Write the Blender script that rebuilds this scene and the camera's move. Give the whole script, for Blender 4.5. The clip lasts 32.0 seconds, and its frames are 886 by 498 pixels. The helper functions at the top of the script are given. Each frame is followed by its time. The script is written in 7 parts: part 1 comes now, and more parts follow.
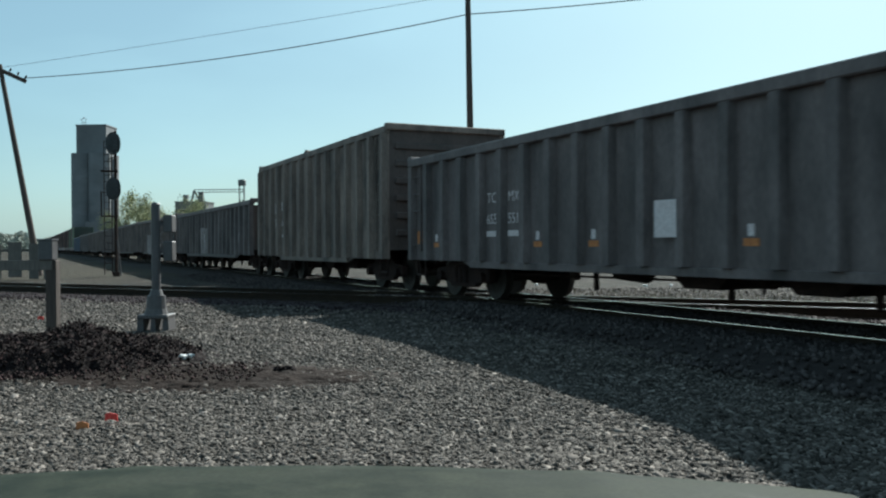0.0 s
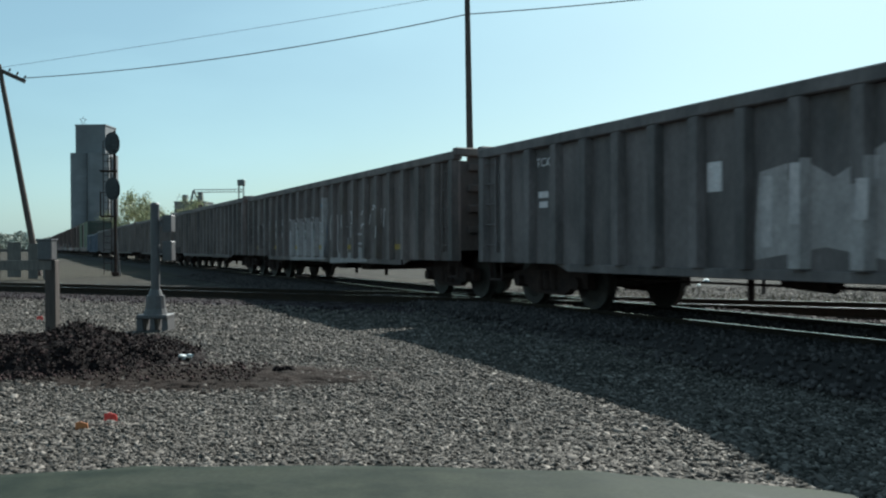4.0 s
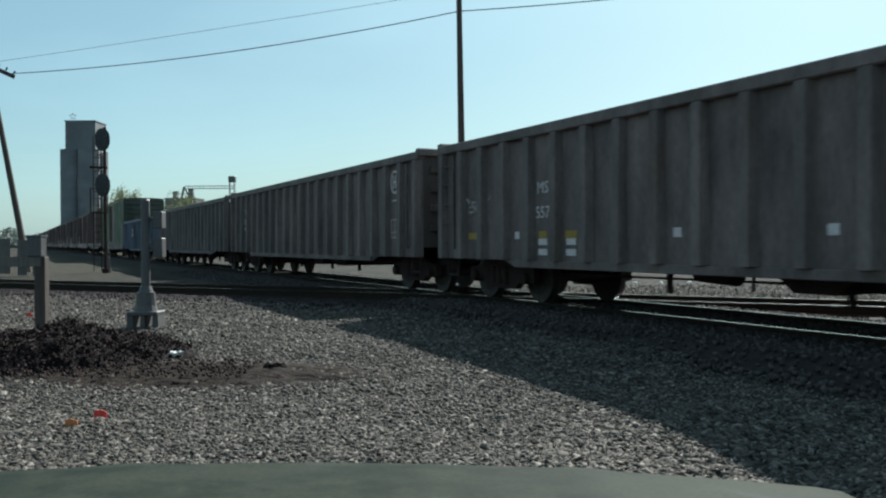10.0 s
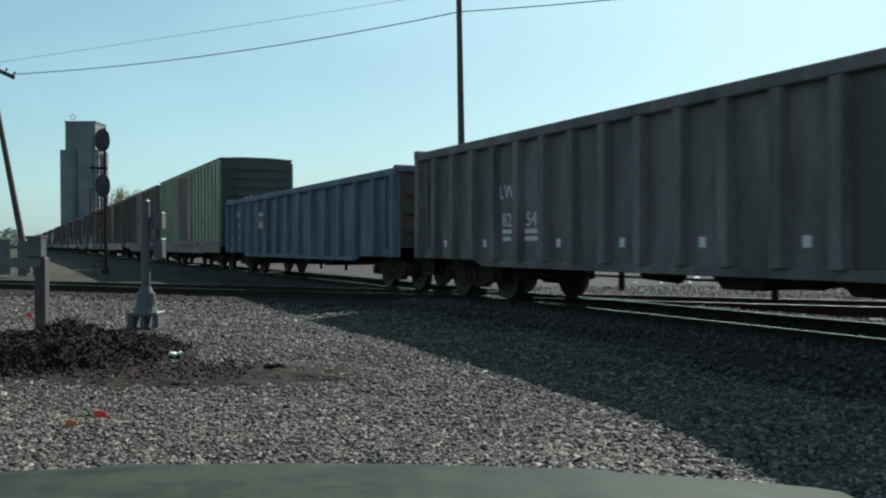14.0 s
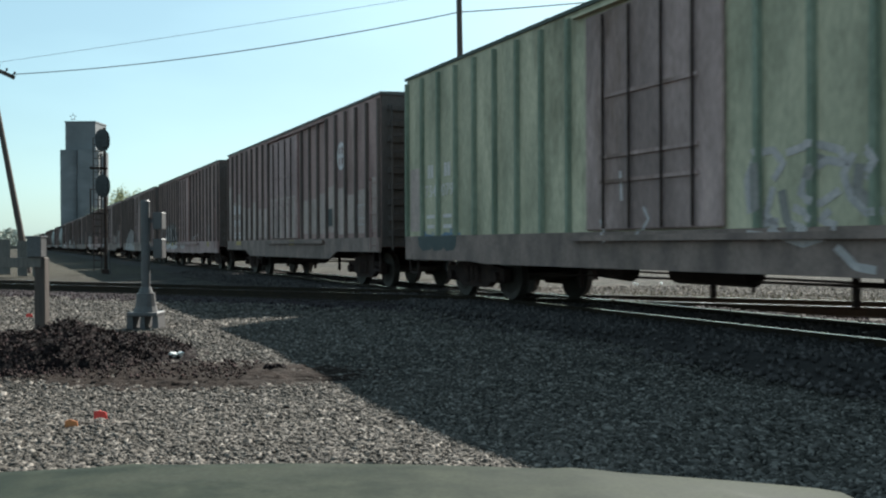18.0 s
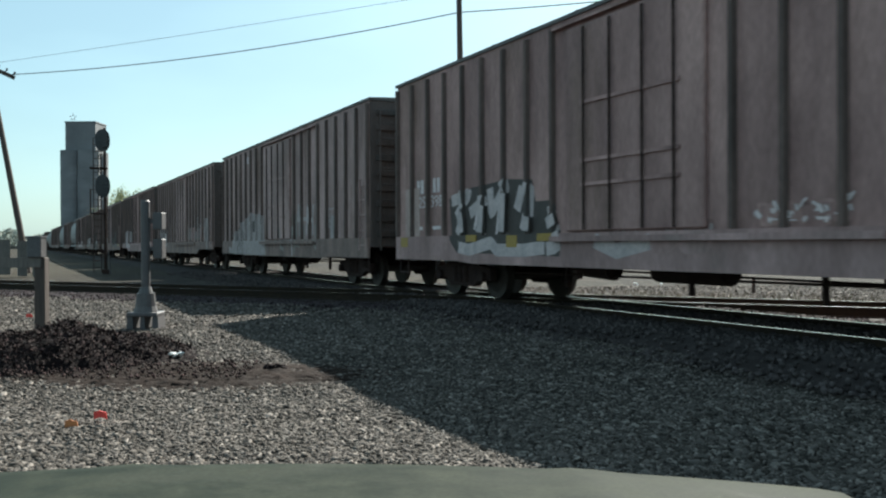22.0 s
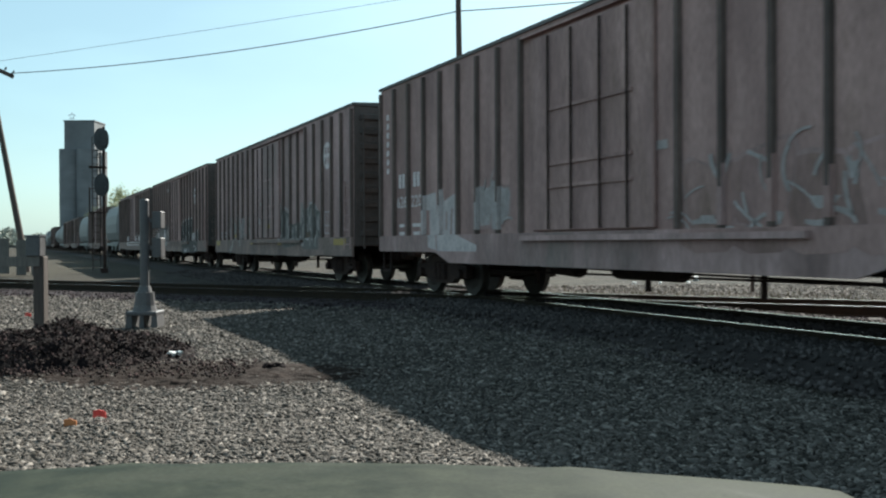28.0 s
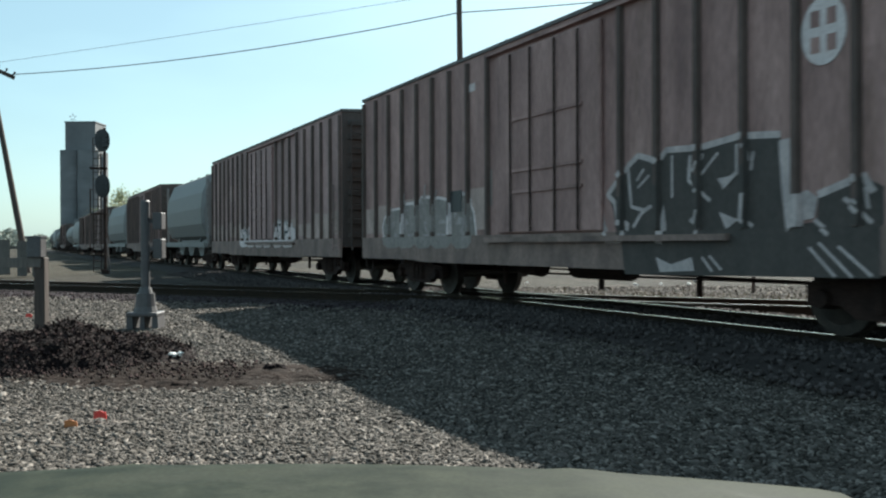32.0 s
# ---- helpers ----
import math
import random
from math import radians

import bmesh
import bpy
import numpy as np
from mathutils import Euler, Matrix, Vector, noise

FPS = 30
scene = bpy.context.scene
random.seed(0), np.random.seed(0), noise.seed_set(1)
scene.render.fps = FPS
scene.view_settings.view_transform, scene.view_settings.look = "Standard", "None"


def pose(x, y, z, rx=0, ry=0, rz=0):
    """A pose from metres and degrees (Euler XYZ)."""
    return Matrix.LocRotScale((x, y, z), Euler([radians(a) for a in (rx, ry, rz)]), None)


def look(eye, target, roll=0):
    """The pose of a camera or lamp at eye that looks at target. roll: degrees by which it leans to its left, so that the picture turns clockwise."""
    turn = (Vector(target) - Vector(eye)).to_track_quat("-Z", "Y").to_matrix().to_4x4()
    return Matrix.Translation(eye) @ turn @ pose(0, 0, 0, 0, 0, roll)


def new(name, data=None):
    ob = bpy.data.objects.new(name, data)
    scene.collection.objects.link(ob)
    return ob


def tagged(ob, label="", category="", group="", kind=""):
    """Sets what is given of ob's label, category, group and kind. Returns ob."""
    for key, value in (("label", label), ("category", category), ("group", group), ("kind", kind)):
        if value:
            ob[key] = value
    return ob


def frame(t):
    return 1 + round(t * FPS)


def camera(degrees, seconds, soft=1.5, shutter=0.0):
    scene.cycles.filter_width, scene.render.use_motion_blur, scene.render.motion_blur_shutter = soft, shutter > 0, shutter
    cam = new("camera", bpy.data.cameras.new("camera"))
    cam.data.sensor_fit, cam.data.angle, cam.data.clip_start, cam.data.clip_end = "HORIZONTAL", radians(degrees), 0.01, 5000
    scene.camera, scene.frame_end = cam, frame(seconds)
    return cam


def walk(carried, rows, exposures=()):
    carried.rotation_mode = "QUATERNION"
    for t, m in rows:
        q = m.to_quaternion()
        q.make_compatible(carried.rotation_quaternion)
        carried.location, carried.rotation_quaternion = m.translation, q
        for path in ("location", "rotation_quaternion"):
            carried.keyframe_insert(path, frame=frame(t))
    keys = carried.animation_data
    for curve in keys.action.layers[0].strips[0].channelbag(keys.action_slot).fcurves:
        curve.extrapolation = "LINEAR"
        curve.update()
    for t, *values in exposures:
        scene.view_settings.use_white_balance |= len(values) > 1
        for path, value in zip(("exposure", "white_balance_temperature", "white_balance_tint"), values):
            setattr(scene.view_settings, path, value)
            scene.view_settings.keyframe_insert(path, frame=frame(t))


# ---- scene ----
# ---------- camera: handheld behind the windscreen of a parked car ----------
EYE = (0.0, 0.0, 1.26)
cam = camera(54.4, 32.0, soft=2.2, shutter=0.2)
TURNS = (
    (0, 89.797, 0.400, 0.672), (3, 89.797, 0.400, 0.672), (3.5, 89.797, 0.400, 0.672), (5.5, 89.824, 0.407, 0.403), (6, 89.937, 0.404, 0.419),
    (6.5, 90.205, 0.450, 0.390), (6.6, 90.550, 0.479, 0.365), (6.7, 90.890, 0.508, 0.341), (6.8, 91.480, 0.537, 0.316), (6.9, 92.000, 0.566, 0.292),
    (7, 92.433, 0.594, 0.267), (7.1, 93.200, 0.678, 0.216), (7.2, 94.050, 0.761, 0.165), (7.3, 94.560, 0.844, 0.114), (7.4, 94.600, 0.928, 0.063),
    (7.5, 93.872, 1.011, 0.012), (7.6, 92.300, 0.883, 0.037), (7.7, 90.500, 0.755, 0.062), (7.8, 90.550, 0.627, 0.086), (7.9, 90.300, 0.499, 0.111),
    (8, 90.014, 0.371, 0.135), (8.5, 89.670, 0.245, 0.094), (9, 89.529, 0.338, 0.014), (9.5, 89.608, 0.271, 0.049), (10, 89.601, 0.301, 0.056),
    (10.5, 89.588, 0.303, 0.049), (11, 89.592, 0.304, 0.039), (11.5, 89.608, 0.271, 0.049), (12, 89.631, 0.295, 0.056), (12.5, 89.650, 0.311, 0.055),
    (13, 89.634, 0.307, 0.056), (13.5, 89.626, 0.286, 0.056), (14, 89.639, 0.321, 0.057), (14.5, 89.631, 0.295, 0.056), (16.5, 89.579, 0.301, 0.007),
    (17, 89.602, 0.288, 0.012), (17.5, 89.707, 0.311, 0.101), (18, 89.658, 0.291, 0.056), (18.5, 89.679, 0.297, 0.056), (19, 89.712, 0.298, 0.106),
    (19.5, 89.692, 0.331, 0.107), (20, 89.742, 0.332, 0.136), (20.5, 89.776, 0.284, 0.105), (21, 89.722, 0.296, 0.055), (21.5, 89.695, 0.295, 0.051),
    (22, 89.670, 0.284, 0.055), (22.5, 89.635, 0.319, 0.056), (23, 89.657, 0.308, 0.056), (23.5, 89.688, 0.295, 0.061), (24, 89.669, 0.261, 0.043),
    (24.5, 89.609, 0.190, -0.018), (25, 89.526, 0.293, -0.043), (25.5, 89.551, 0.274, -0.043), (27.5, 89.551, 0.274, -0.043), (28, 89.598, 0.286, -0.002),
    (28.5, 89.632, 0.295, 0.007), (29, 89.617, 0.259, 0.005), (29.5, 89.591, 0.332, 0.003), (30, 89.593, 0.314, -0.043), (30.5, 89.655, 0.301, 0.007),
    (31, 89.725, 0.302, 0.001), (31.5, 89.740, 0.313, 0.012), (32, 89.683, 0.255, 0.042),
)
walk(cam, [(t, pose(*EYE, rx, ry, rz)) for t, rx, ry, rz in TURNS], exposures=[(0.0, 0.98, 6100, 4), (6.3, 1.0, 6100, 4), (7.0, 1.10, 6100, 4), (7.5, 1.14, 6100, 4), (8.0, 1.06, 6100, 4), (8.6, 0.96, 6100, 4), (16.4, 0.96, 6100, 4), (17.0, 1.36, 6450, 7), (32.0, 1.42, 6500, 7)])

# ---------- light: clear hazy spring sky, sun ahead and to the right, behind the train ----------
SUN_TO = Vector((2.62, 5.32, 4.72)).normalized()
world = bpy.data.worlds.new("sky")
scene.world = world
world.use_nodes = True
wn = world.node_tree
sky = wn.nodes.new("ShaderNodeTexSky")
sky.sky_type, sky.sun_disc = "NISHITA", False
sky.sun_elevation = math.asin(SUN_TO.z)
sky.sun_rotation = math.atan2(SUN_TO.x, SUN_TO.y)
sky.altitude, sky.air_density, sky.dust_density, sky.ozone_density = 100, 1.0, 1.4, 1.5
tint = wn.nodes.new("ShaderNodeMix")
tint.data_type, tint.blend_type = "RGBA", "MULTIPLY"
tint.inputs["Factor"].default_value, tint.inputs["B"].default_value = 1.0, (0.87, 1.0, 0.93, 1)
wn.links.new(sky.outputs[0], tint.inputs["A"])
veil = wn.nodes.new("ShaderNodeMix")              # thin even cloud veil over the clear sky
veil.data_type = "RGBA"
veil.inputs["Factor"].default_value, veil.inputs["B"].default_value = 0.4, (3.9, 6.1, 7.0, 1)
wn.links.new(tint.outputs["Result"], veil.inputs["A"])
where = wn.nodes.new("ShaderNodeTexCoord")
flat = wn.nodes.new("ShaderNodeMapping")
flat.inputs["Scale"].default_value = (1.0, 1.0, 2.6)
wisp = wn.nodes.new("ShaderNodeTexNoise")
wisp.inputs["Scale"].default_value, wisp.inputs["Detail"].default_value, wisp.inputs["Roughness"].default_value = 2.4, 5, 0.45
thin = wn.nodes.new("ShaderNodeMapRange")
thin.inputs["From Min"].default_value, thin.inputs["From Max"].default_value = 0.46, 0.74
thin.inputs["To Max"].default_value = 0.22
cirrus = wn.nodes.new("ShaderNodeMix")            # faint wisps
cirrus.data_type = "RGBA"
cirrus.inputs["B"].default_value = (6.6, 9.6, 10.4, 1)
wn.links.new(where.outputs["Generated"], flat.inputs["Vector"])
wn.links.new(flat.outputs["Vector"], wisp.inputs["Vector"])
wn.links.new(wisp.outputs["Fac"], thin.inputs["Value"])
wn.links.new(thin.outputs["Result"], cirrus.inputs["Factor"])
wn.links.new(veil.outputs["Result"], cirrus.inputs["A"])
wn.links.new(cirrus.outputs["Result"], wn.nodes["Background"].inputs[0])
wn.nodes["Background"].inputs[1].default_value = 0.056
sun = new("sun", bpy.data.lights.new("sun", "SUN"))
sun.data.energy, sun.data.angle, sun.data.color = 5.0, radians(0.5), (0.95, 0.935, 0.87)
sun.matrix_world = look(SUN_TO * 60, (0, 0, 0))

# ---------- plan ----------
RAIL = 0.22                       # rail top above the gravel
HEAD = radians(26.64)             # main track: heading away, to the left of the view
NRM = Vector((math.cos(HEAD), math.sin(HEAD), 0))
AWAY = Vector((-math.sin(HEAD), math.cos(HEAD), 0))
FOOT = NRM * 9.028                # centre line's nearest point
SPEED = 8.5
GAUGE = 1.435
D2 = Vector((0.8777, -0.4792, 0))  # crossing track
P2 = Vector((0.0, 18.23, 0))


# ---------- materials ----------
def nodes_of(name):
    m = bpy.data.materials.new(name)
    m.use_nodes = True
    return m, m.node_tree.nodes, m.node_tree.links, m.node_tree.nodes["Principled BSDF"]


def mat(name, c1, c2, scale=4.0, rough=0.75, metal=0.0, bump=0.15, fine=40.0, streak=1.0, dirt=None, dirt_at=0.55, rand=0.0):
    """Two-scale weathered surface; streak below 1 stretches the marks downwards."""
    m, n, l, p = nodes_of(name)
    tc, info, add = n.new("ShaderNodeTexCoord"), n.new("ShaderNodeObjectInfo"), n.new("ShaderNodeVectorMath")
    mul = n.new("ShaderNodeVectorMath")
    mul.operation, mul.inputs[1].default_value = "MULTIPLY", (1, 1, streak)
    add.operation = "ADD"
    sc = n.new("ShaderNodeMath")
    sc.operation, sc.inputs[1].default_value = "MULTIPLY", 37.0
    l.new(info.outputs["Random"], sc.inputs[0])
    l.new(tc.outputs["Object"], mul.inputs[0])
    l.new(mul.outputs[0], add.inputs[0])
    l.new(sc.outputs[0], add.inputs[1])
    big, small = n.new("ShaderNodeTexNoise"), n.new("ShaderNodeTexNoise")
    big.inputs["Scale"].default_value, big.inputs["Detail"].default_value, big.inputs["Roughness"].default_value = scale, 6, 0.62
    small.inputs["Scale"].default_value, small.inputs["Detail"].default_value = fine, 3
    for t in (big, small):
        l.new(add.outputs[0], t.inputs["Vector"])
    ramp = n.new("ShaderNodeValToRGB")
    ramp.color_ramp.elements[0].position, ramp.color_ramp.elements[1].position = 0.33, 0.67
    ramp.color_ramp.elements[0].color, ramp.color_ramp.elements[1].color = (*c1, 1), (*c2, 1)
    l.new(big.outputs["Fac"], ramp.inputs[0])
    out = ramp.outputs[0]
    if dirt:
        third = n.new("ShaderNodeTexNoise")
        third.inputs["Scale"].default_value, third.inputs["Detail"].default_value = scale * 0.45, 8
        third.inputs["Roughness"].default_value = 0.7
        l.new(add.outputs[0], third.inputs["Vector"])
        mask = n.new("ShaderNodeValToRGB")
        mask.color_ramp.elements[0].position, mask.color_ramp.elements[1].position = dirt_at, dirt_at + 0.14
        l.new(third.outputs["Fac"], mask.inputs[0])
        mix = n.new("ShaderNodeMix")
        mix.data_type = "RGBA"
        l.new(mask.outputs[0], mix.inputs["Factor"])
        l.new(out, mix.inputs["A"])
        mix.inputs["B"].default_value = (*dirt, 1)
        out = mix.outputs["Result"]
    hsv = n.new("ShaderNodeHueSaturation")
    val = n.new("ShaderNodeMapRange")
    val.inputs["From Min"].default_value, val.inputs["From Max"].default_value = 0.25, 0.75
    val.inputs["To Min"].default_value, val.inputs["To Max"].default_value = 0.78, 1.22
    l.new(small.outputs["Fac"], val.inputs["Value"])
    if rand:
        rr, mm = n.new("ShaderNodeMapRange"), n.new("ShaderNodeMath")
        rr.inputs["To Min"].default_value, rr.inputs["To Max"].default_value = 1 - rand, 1 + rand
        l.new(info.outputs["Random"], rr.inputs["Value"])
        mm.operation = "MULTIPLY"
        l.new(rr.outputs[0], mm.inputs[0])
        l.new(val.outputs[0], mm.inputs[1])
        l.new(mm.outputs[0], hsv.inputs["Value"])
    else:
        l.new(val.outputs[0], hsv.inputs["Value"])
    l.new(out, hsv.inputs["Color"])
    l.new(hsv.outputs[0], p.inputs["Base Color"])
    rmap = n.new("ShaderNodeMapRange")
    rmap.inputs["To Min"].default_value, rmap.inputs["To Max"].default_value = max(0.05, rough - 0.15), min(1, rough + 0.15)
    l.new(big.outputs["Fac"], rmap.inputs["Value"])
    l.new(rmap.outputs[0], p.inputs["Roughness"])
    p.inputs["Metallic"].default_value = metal
    if bump:
        b = n.new("ShaderNodeBump")
        b.inputs["Strength"].default_value, b.inputs["Distance"].default_value = bump, 0.02
        l.new(small.outputs["Fac"], b.inputs["Height"])
        l.new(b.outputs[0], p.inputs["Normal"])
    return m


def island_mat(name, stops, rough=0.9):
    """Loose pieces whose colour varies from piece to piece."""
    m, n, l, p = nodes_of(name)
    geo, ramp, noi, hsv = n.new("ShaderNodeNewGeometry"), n.new("ShaderNodeValToRGB"), n.new("ShaderNodeTexNoise"), n.new("ShaderNodeHueSaturation")
    e = ramp.color_ramp.elements
    for i, c in enumerate(stops):
        el = e[i] if i < 2 else e.new(1.0)
        el.position, el.color = i / (len(stops) - 1), (*c, 1)
    noi.inputs["Scale"].default_value, noi.inputs["Detail"].default_value = 60, 3
    mr = n.new("ShaderNodeMapRange")
    mr.inputs["To Min"].default_value, mr.inputs["To Max"].default_value = 0.6, 1.4
    l.new(geo.outputs["Random Per Island"], ramp.inputs[0])
    l.new(noi.outputs["Fac"], mr.inputs["Value"])
    l.new(mr.outputs[0], hsv.inputs["Value"])
    l.new(ramp.outputs[0], hsv.inputs["Color"])
    l.new(hsv.outputs[0], p.inputs["Base Color"])
    p.inputs["Roughness"].default_value = rough
    return m


def ground_mat():
    """Grey crushed stone near the tracks, browner trampled dirt and dry grass in patches beyond."""
    m, n, l, p = nodes_of("crushed_stone_ground")
    tc = n.new("ShaderNodeTexCoord")
    vor, noi, wide, grain = n.new("ShaderNodeTexVoronoi"), n.new("ShaderNodeTexNoise"), n.new("ShaderNodeTexNoise"), n.new("ShaderNodeTexNoise")
    vor.inputs["Scale"].default_value = 22
    noi.inputs["Scale"].default_value, noi.inputs["Detail"].default_value = 0.9, 8
    wide.inputs["Scale"].default_value, wide.inputs["Detail"].default_value = 0.06, 5
    grain.inputs["Scale"].default_value, grain.inputs["Detail"].default_value = 14, 5
    for t in (vor, noi, wide, grain):
        l.new(tc.outputs["Object"], t.inputs["Vector"])
    stone = n.new("ShaderNodeValToRGB")
    stone.color_ramp.elements[0].color, stone.color_ramp.elements[1].color = (0.0100, 0.0090, 0.0080, 1), (0.041, 0.037, 0.033, 1)
    l.new(vor.outputs["Color"], stone.inputs[0])
    soil = n.new("ShaderNodeValToRGB")
    soil.color_ramp.elements[0].color, soil.color_ramp.elements[1].color = (0.032, 0.026, 0.023, 1), (0.078, 0.065, 0.055, 1)
    l.new(grain.outputs["Fac"], soil.inputs[0])
    mask = n.new("ShaderNodeValToRGB")
    mask.color_ramp.elements[0].position, mask.color_ramp.elements[1].position = 0.5, 0.66
    l.new(noi.outputs["Fac"], mask.inputs[0])
    mix = n.new("ShaderNodeMix")
    mix.data_type = "RGBA"
    l.new(mask.outputs[0], mix.inputs["Factor"])
    l.new(stone.outputs[0], mix.inputs["A"])
    l.new(soil.outputs[0], mix.inputs["B"])
    grass = n.new("ShaderNodeMix")
    grass.data_type = "RGBA"
    gm = n.new("ShaderNodeValToRGB")
    gm.color_ramp.elements[0].position, gm.color_ramp.elements[1].position = 0.42, 0.56
    l.new(wide.outputs["Fac"], gm.inputs[0])
    sep = n.new("ShaderNodeSeparateXYZ")
    l.new(tc.outputs["Object"], sep.inputs[0])
    far = n.new("ShaderNodeMapRange")
    far.inputs["From Min"].default_value, far.inputs["From Max"].default_value = 23, 32
    l.new(sep.outputs["Y"], far.inputs["Value"])
    mm = n.new("ShaderNodeMath")
    mm.operation = "MULTIPLY"
    l.new(gm.outputs[0], mm.inputs[0])
    l.new(far.outputs[0], mm.inputs[1])
    l.new(mm.outputs[0], grass.inputs["Factor"])
    l.new(mix.outputs["Result"], grass.inputs["A"])
    grass.inputs["B"].default_value = (0.046, 0.040, 0.030, 1)
    l.new(grass.outputs["Result"], p.inputs["Base Color"])
    p.inputs["Roughness"].default_value = 0.95
    b = n.new("ShaderNodeBump")
    b.inputs["Strength"].default_value, b.inputs["Distance"].default_value = 0.9, 0.04
    l.new(vor.outputs["Distance"], b.inputs["Height"])
    l.new(b.outputs[0], p.inputs["Normal"])
    return m


GROUND = ground_mat()
STONE = island_mat("ballast_stone", [(0.037, 0.033, 0.028), (0.070, 0.060, 0.053), (0.102, 0.089, 0.080), (0.050, 0.044, 0.038), (0.131, 0.113, 0.100), (0.221, 0.192, 0.170)])
# Crossing-track ballast: oil, plus the rails' shade put into the colour
DARKSTONE = island_mat("oily_shaded_stone", [(0.016, 0.012, 0.013), (0.035, 0.026, 0.028), (0.053, 0.039, 0.042)])
BED = mat("oily_shaded_bed", (0.015, 0.011, 0.012), (0.035, 0.026, 0.028), 5, 0.95, 0, 0.8, 45)
MAINBED = mat("grey_ballast_bed", (0.023, 0.019, 0.018), (0.052, 0.044, 0.042), 5, 0.95, 0, 0.8, 45)
MAINSTONE = island_mat("grimy_ballast_stone", [(0.029, 0.024, 0.023), (0.060, 0.051, 0.049), (0.096, 0.081, 0.078), (0.046, 0.039, 0.038)])
STEEL = mat("worn_rail_steel", (0.021, 0.016, 0.012), (0.032, 0.023, 0.016), 6, 0.85, 0.0, 0.2)
RAILTOP = mat("polished_rail_head", (0.70, 0.70, 0.70), (0.82, 0.82, 0.82), 3, 0.16, 1.0, 0.02)
TIE = mat("creosoted_tie", (0.013, 0.010, 0.009), (0.035, 0.029, 0.025), 9, 0.9, 0, 0.5, rand=0.3)
IRON = mat("grimy_cast_iron", (0.026, 0.017, 0.016), (0.056, 0.035, 0.029), 5, 0.8, 0.1, 0.3)
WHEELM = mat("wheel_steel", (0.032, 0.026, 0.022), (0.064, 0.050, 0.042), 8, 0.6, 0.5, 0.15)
WOODPOLE = mat("weathered_pole_wood", (0.047, 0.033, 0.027), (0.089, 0.066, 0.057), 3, 0.9, 0, 0.5, 30, 0.1)
BOARD = mat("weathered_fence_board", (0.087, 0.074, 0.065), (0.143, 0.122, 0.108), 4, 0.9, 0, 0.4, 30, 0.15, rand=0.15)
GALV = mat("galvanised_steel", (0.118, 0.114, 0.120), (0.162, 0.155, 0.163), 5, 0.5, 0.6, 0.08)
GREYPAINT = mat("grey_painted_metal", (0.067, 0.062, 0.063), (0.089, 0.082, 0.084), 3, 0.55, 0.1, 0.06, dirt=(0.105, 0.088, 0.076), dirt_at=0.6)
BLACKPAINT = mat("black_signal_paint", (0.018, 0.018, 0.02), (0.04, 0.04, 0.042), 4, 0.5, 0, 0.05)
CONCRETE = mat("elevator_concrete", (0.135, 0.136, 0.142), (0.180, 0.181, 0.188), 0.12, 0.9, 0, 0.03, 0.16, 1.6, dirt=(0.115, 0.112, 0.112))
SHEETMETAL = mat("bin_sheet_metal", (0.110, 0.110, 0.110), (0.170, 0.170, 0.170), 0.6, 0.55, 0.5, 0.1, 5)
WIRE = mat("cable_black", (0.021, 0.021, 0.021), (0.042, 0.042, 0.042), 5, 0.6, 0, 0)
BARK = mat("tree_bark", (0.12, 0.10, 0.08), (0.22, 0.19, 0.15), 6, 0.95, 0, 0.4)
# Spring greens, lightened in colour for backlight and haze
LEAF = island_mat("backlit_spring_leaves", [(0.222, 0.235, 0.118), (0.305, 0.318, 0.163), (0.375, 0.364, 0.211), (0.258, 0.246, 0.140)])
# Distance haze is mixed into these pale greens
WOODS = island_mat("hazed_far_woods", [(0.153, 0.171, 0.142), (0.198, 0.214, 0.180), (0.234, 0.242, 0.209)])
DRYGRASS = island_mat("dry_verge_grass", [(0.096, 0.081, 0.048), (0.144, 0.122, 0.078), (0.072, 0.070, 0.036), (0.180, 0.151, 0.102)])
MULCH = island_mat("dark_mulch", [(0.013, 0.010, 0.009), (0.029, 0.017, 0.017), (0.023, 0.017, 0.015), (0.056, 0.032, 0.031)])
SOIL = mat("damp_soil", (0.005, 0.003, 0.003), (0.013, 0.007, 0.007), 6, 0.95, 0, 0.8, 50)
DRYDIRT = mat("dry_dirt", (0.013, 0.008, 0.006), (0.022, 0.014, 0.011), 3, 0.95, 0, 0.6, 60)
REDPLASTIC = mat("red_marker_plastic", (0.496, 0.028, 0.024), (0.600, 0.048, 0.036), 9, 0.5, 0, 0)
ORANGEPAINT = mat("orange_marker_plastic", (0.390, 0.120, 0.036), (0.450, 0.168, 0.054), 9, 0.5, 0, 0)
RAG = mat("white_litter", (0.62, 0.62, 0.60), (0.8, 0.8, 0.78), 9, 0.8, 0, 0.3)
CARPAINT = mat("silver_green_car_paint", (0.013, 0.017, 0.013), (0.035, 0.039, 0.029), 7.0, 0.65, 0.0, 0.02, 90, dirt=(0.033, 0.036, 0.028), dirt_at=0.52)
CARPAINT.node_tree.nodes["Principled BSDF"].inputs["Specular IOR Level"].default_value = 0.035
for dull in (BED, DARKSTONE, GROUND, STONE, SOIL, DRYDIRT, MULCH, TIE, MAINBED, MAINSTONE, STEEL, IRON):
    dull.node_tree.nodes["Principled BSDF"].inputs["Specular IOR Level"].default_value = 0.12
TYRE = mat("tyre_rubber", (0.02, 0.02, 0.02), (0.035, 0.035, 0.035), 8, 0.85, 0, 0.2)
LAMPGLASS = mat("headlamp_plastic", (0.6, 0.62, 0.62), (0.7, 0.72, 0.72), 3, 0.15, 0, 0)
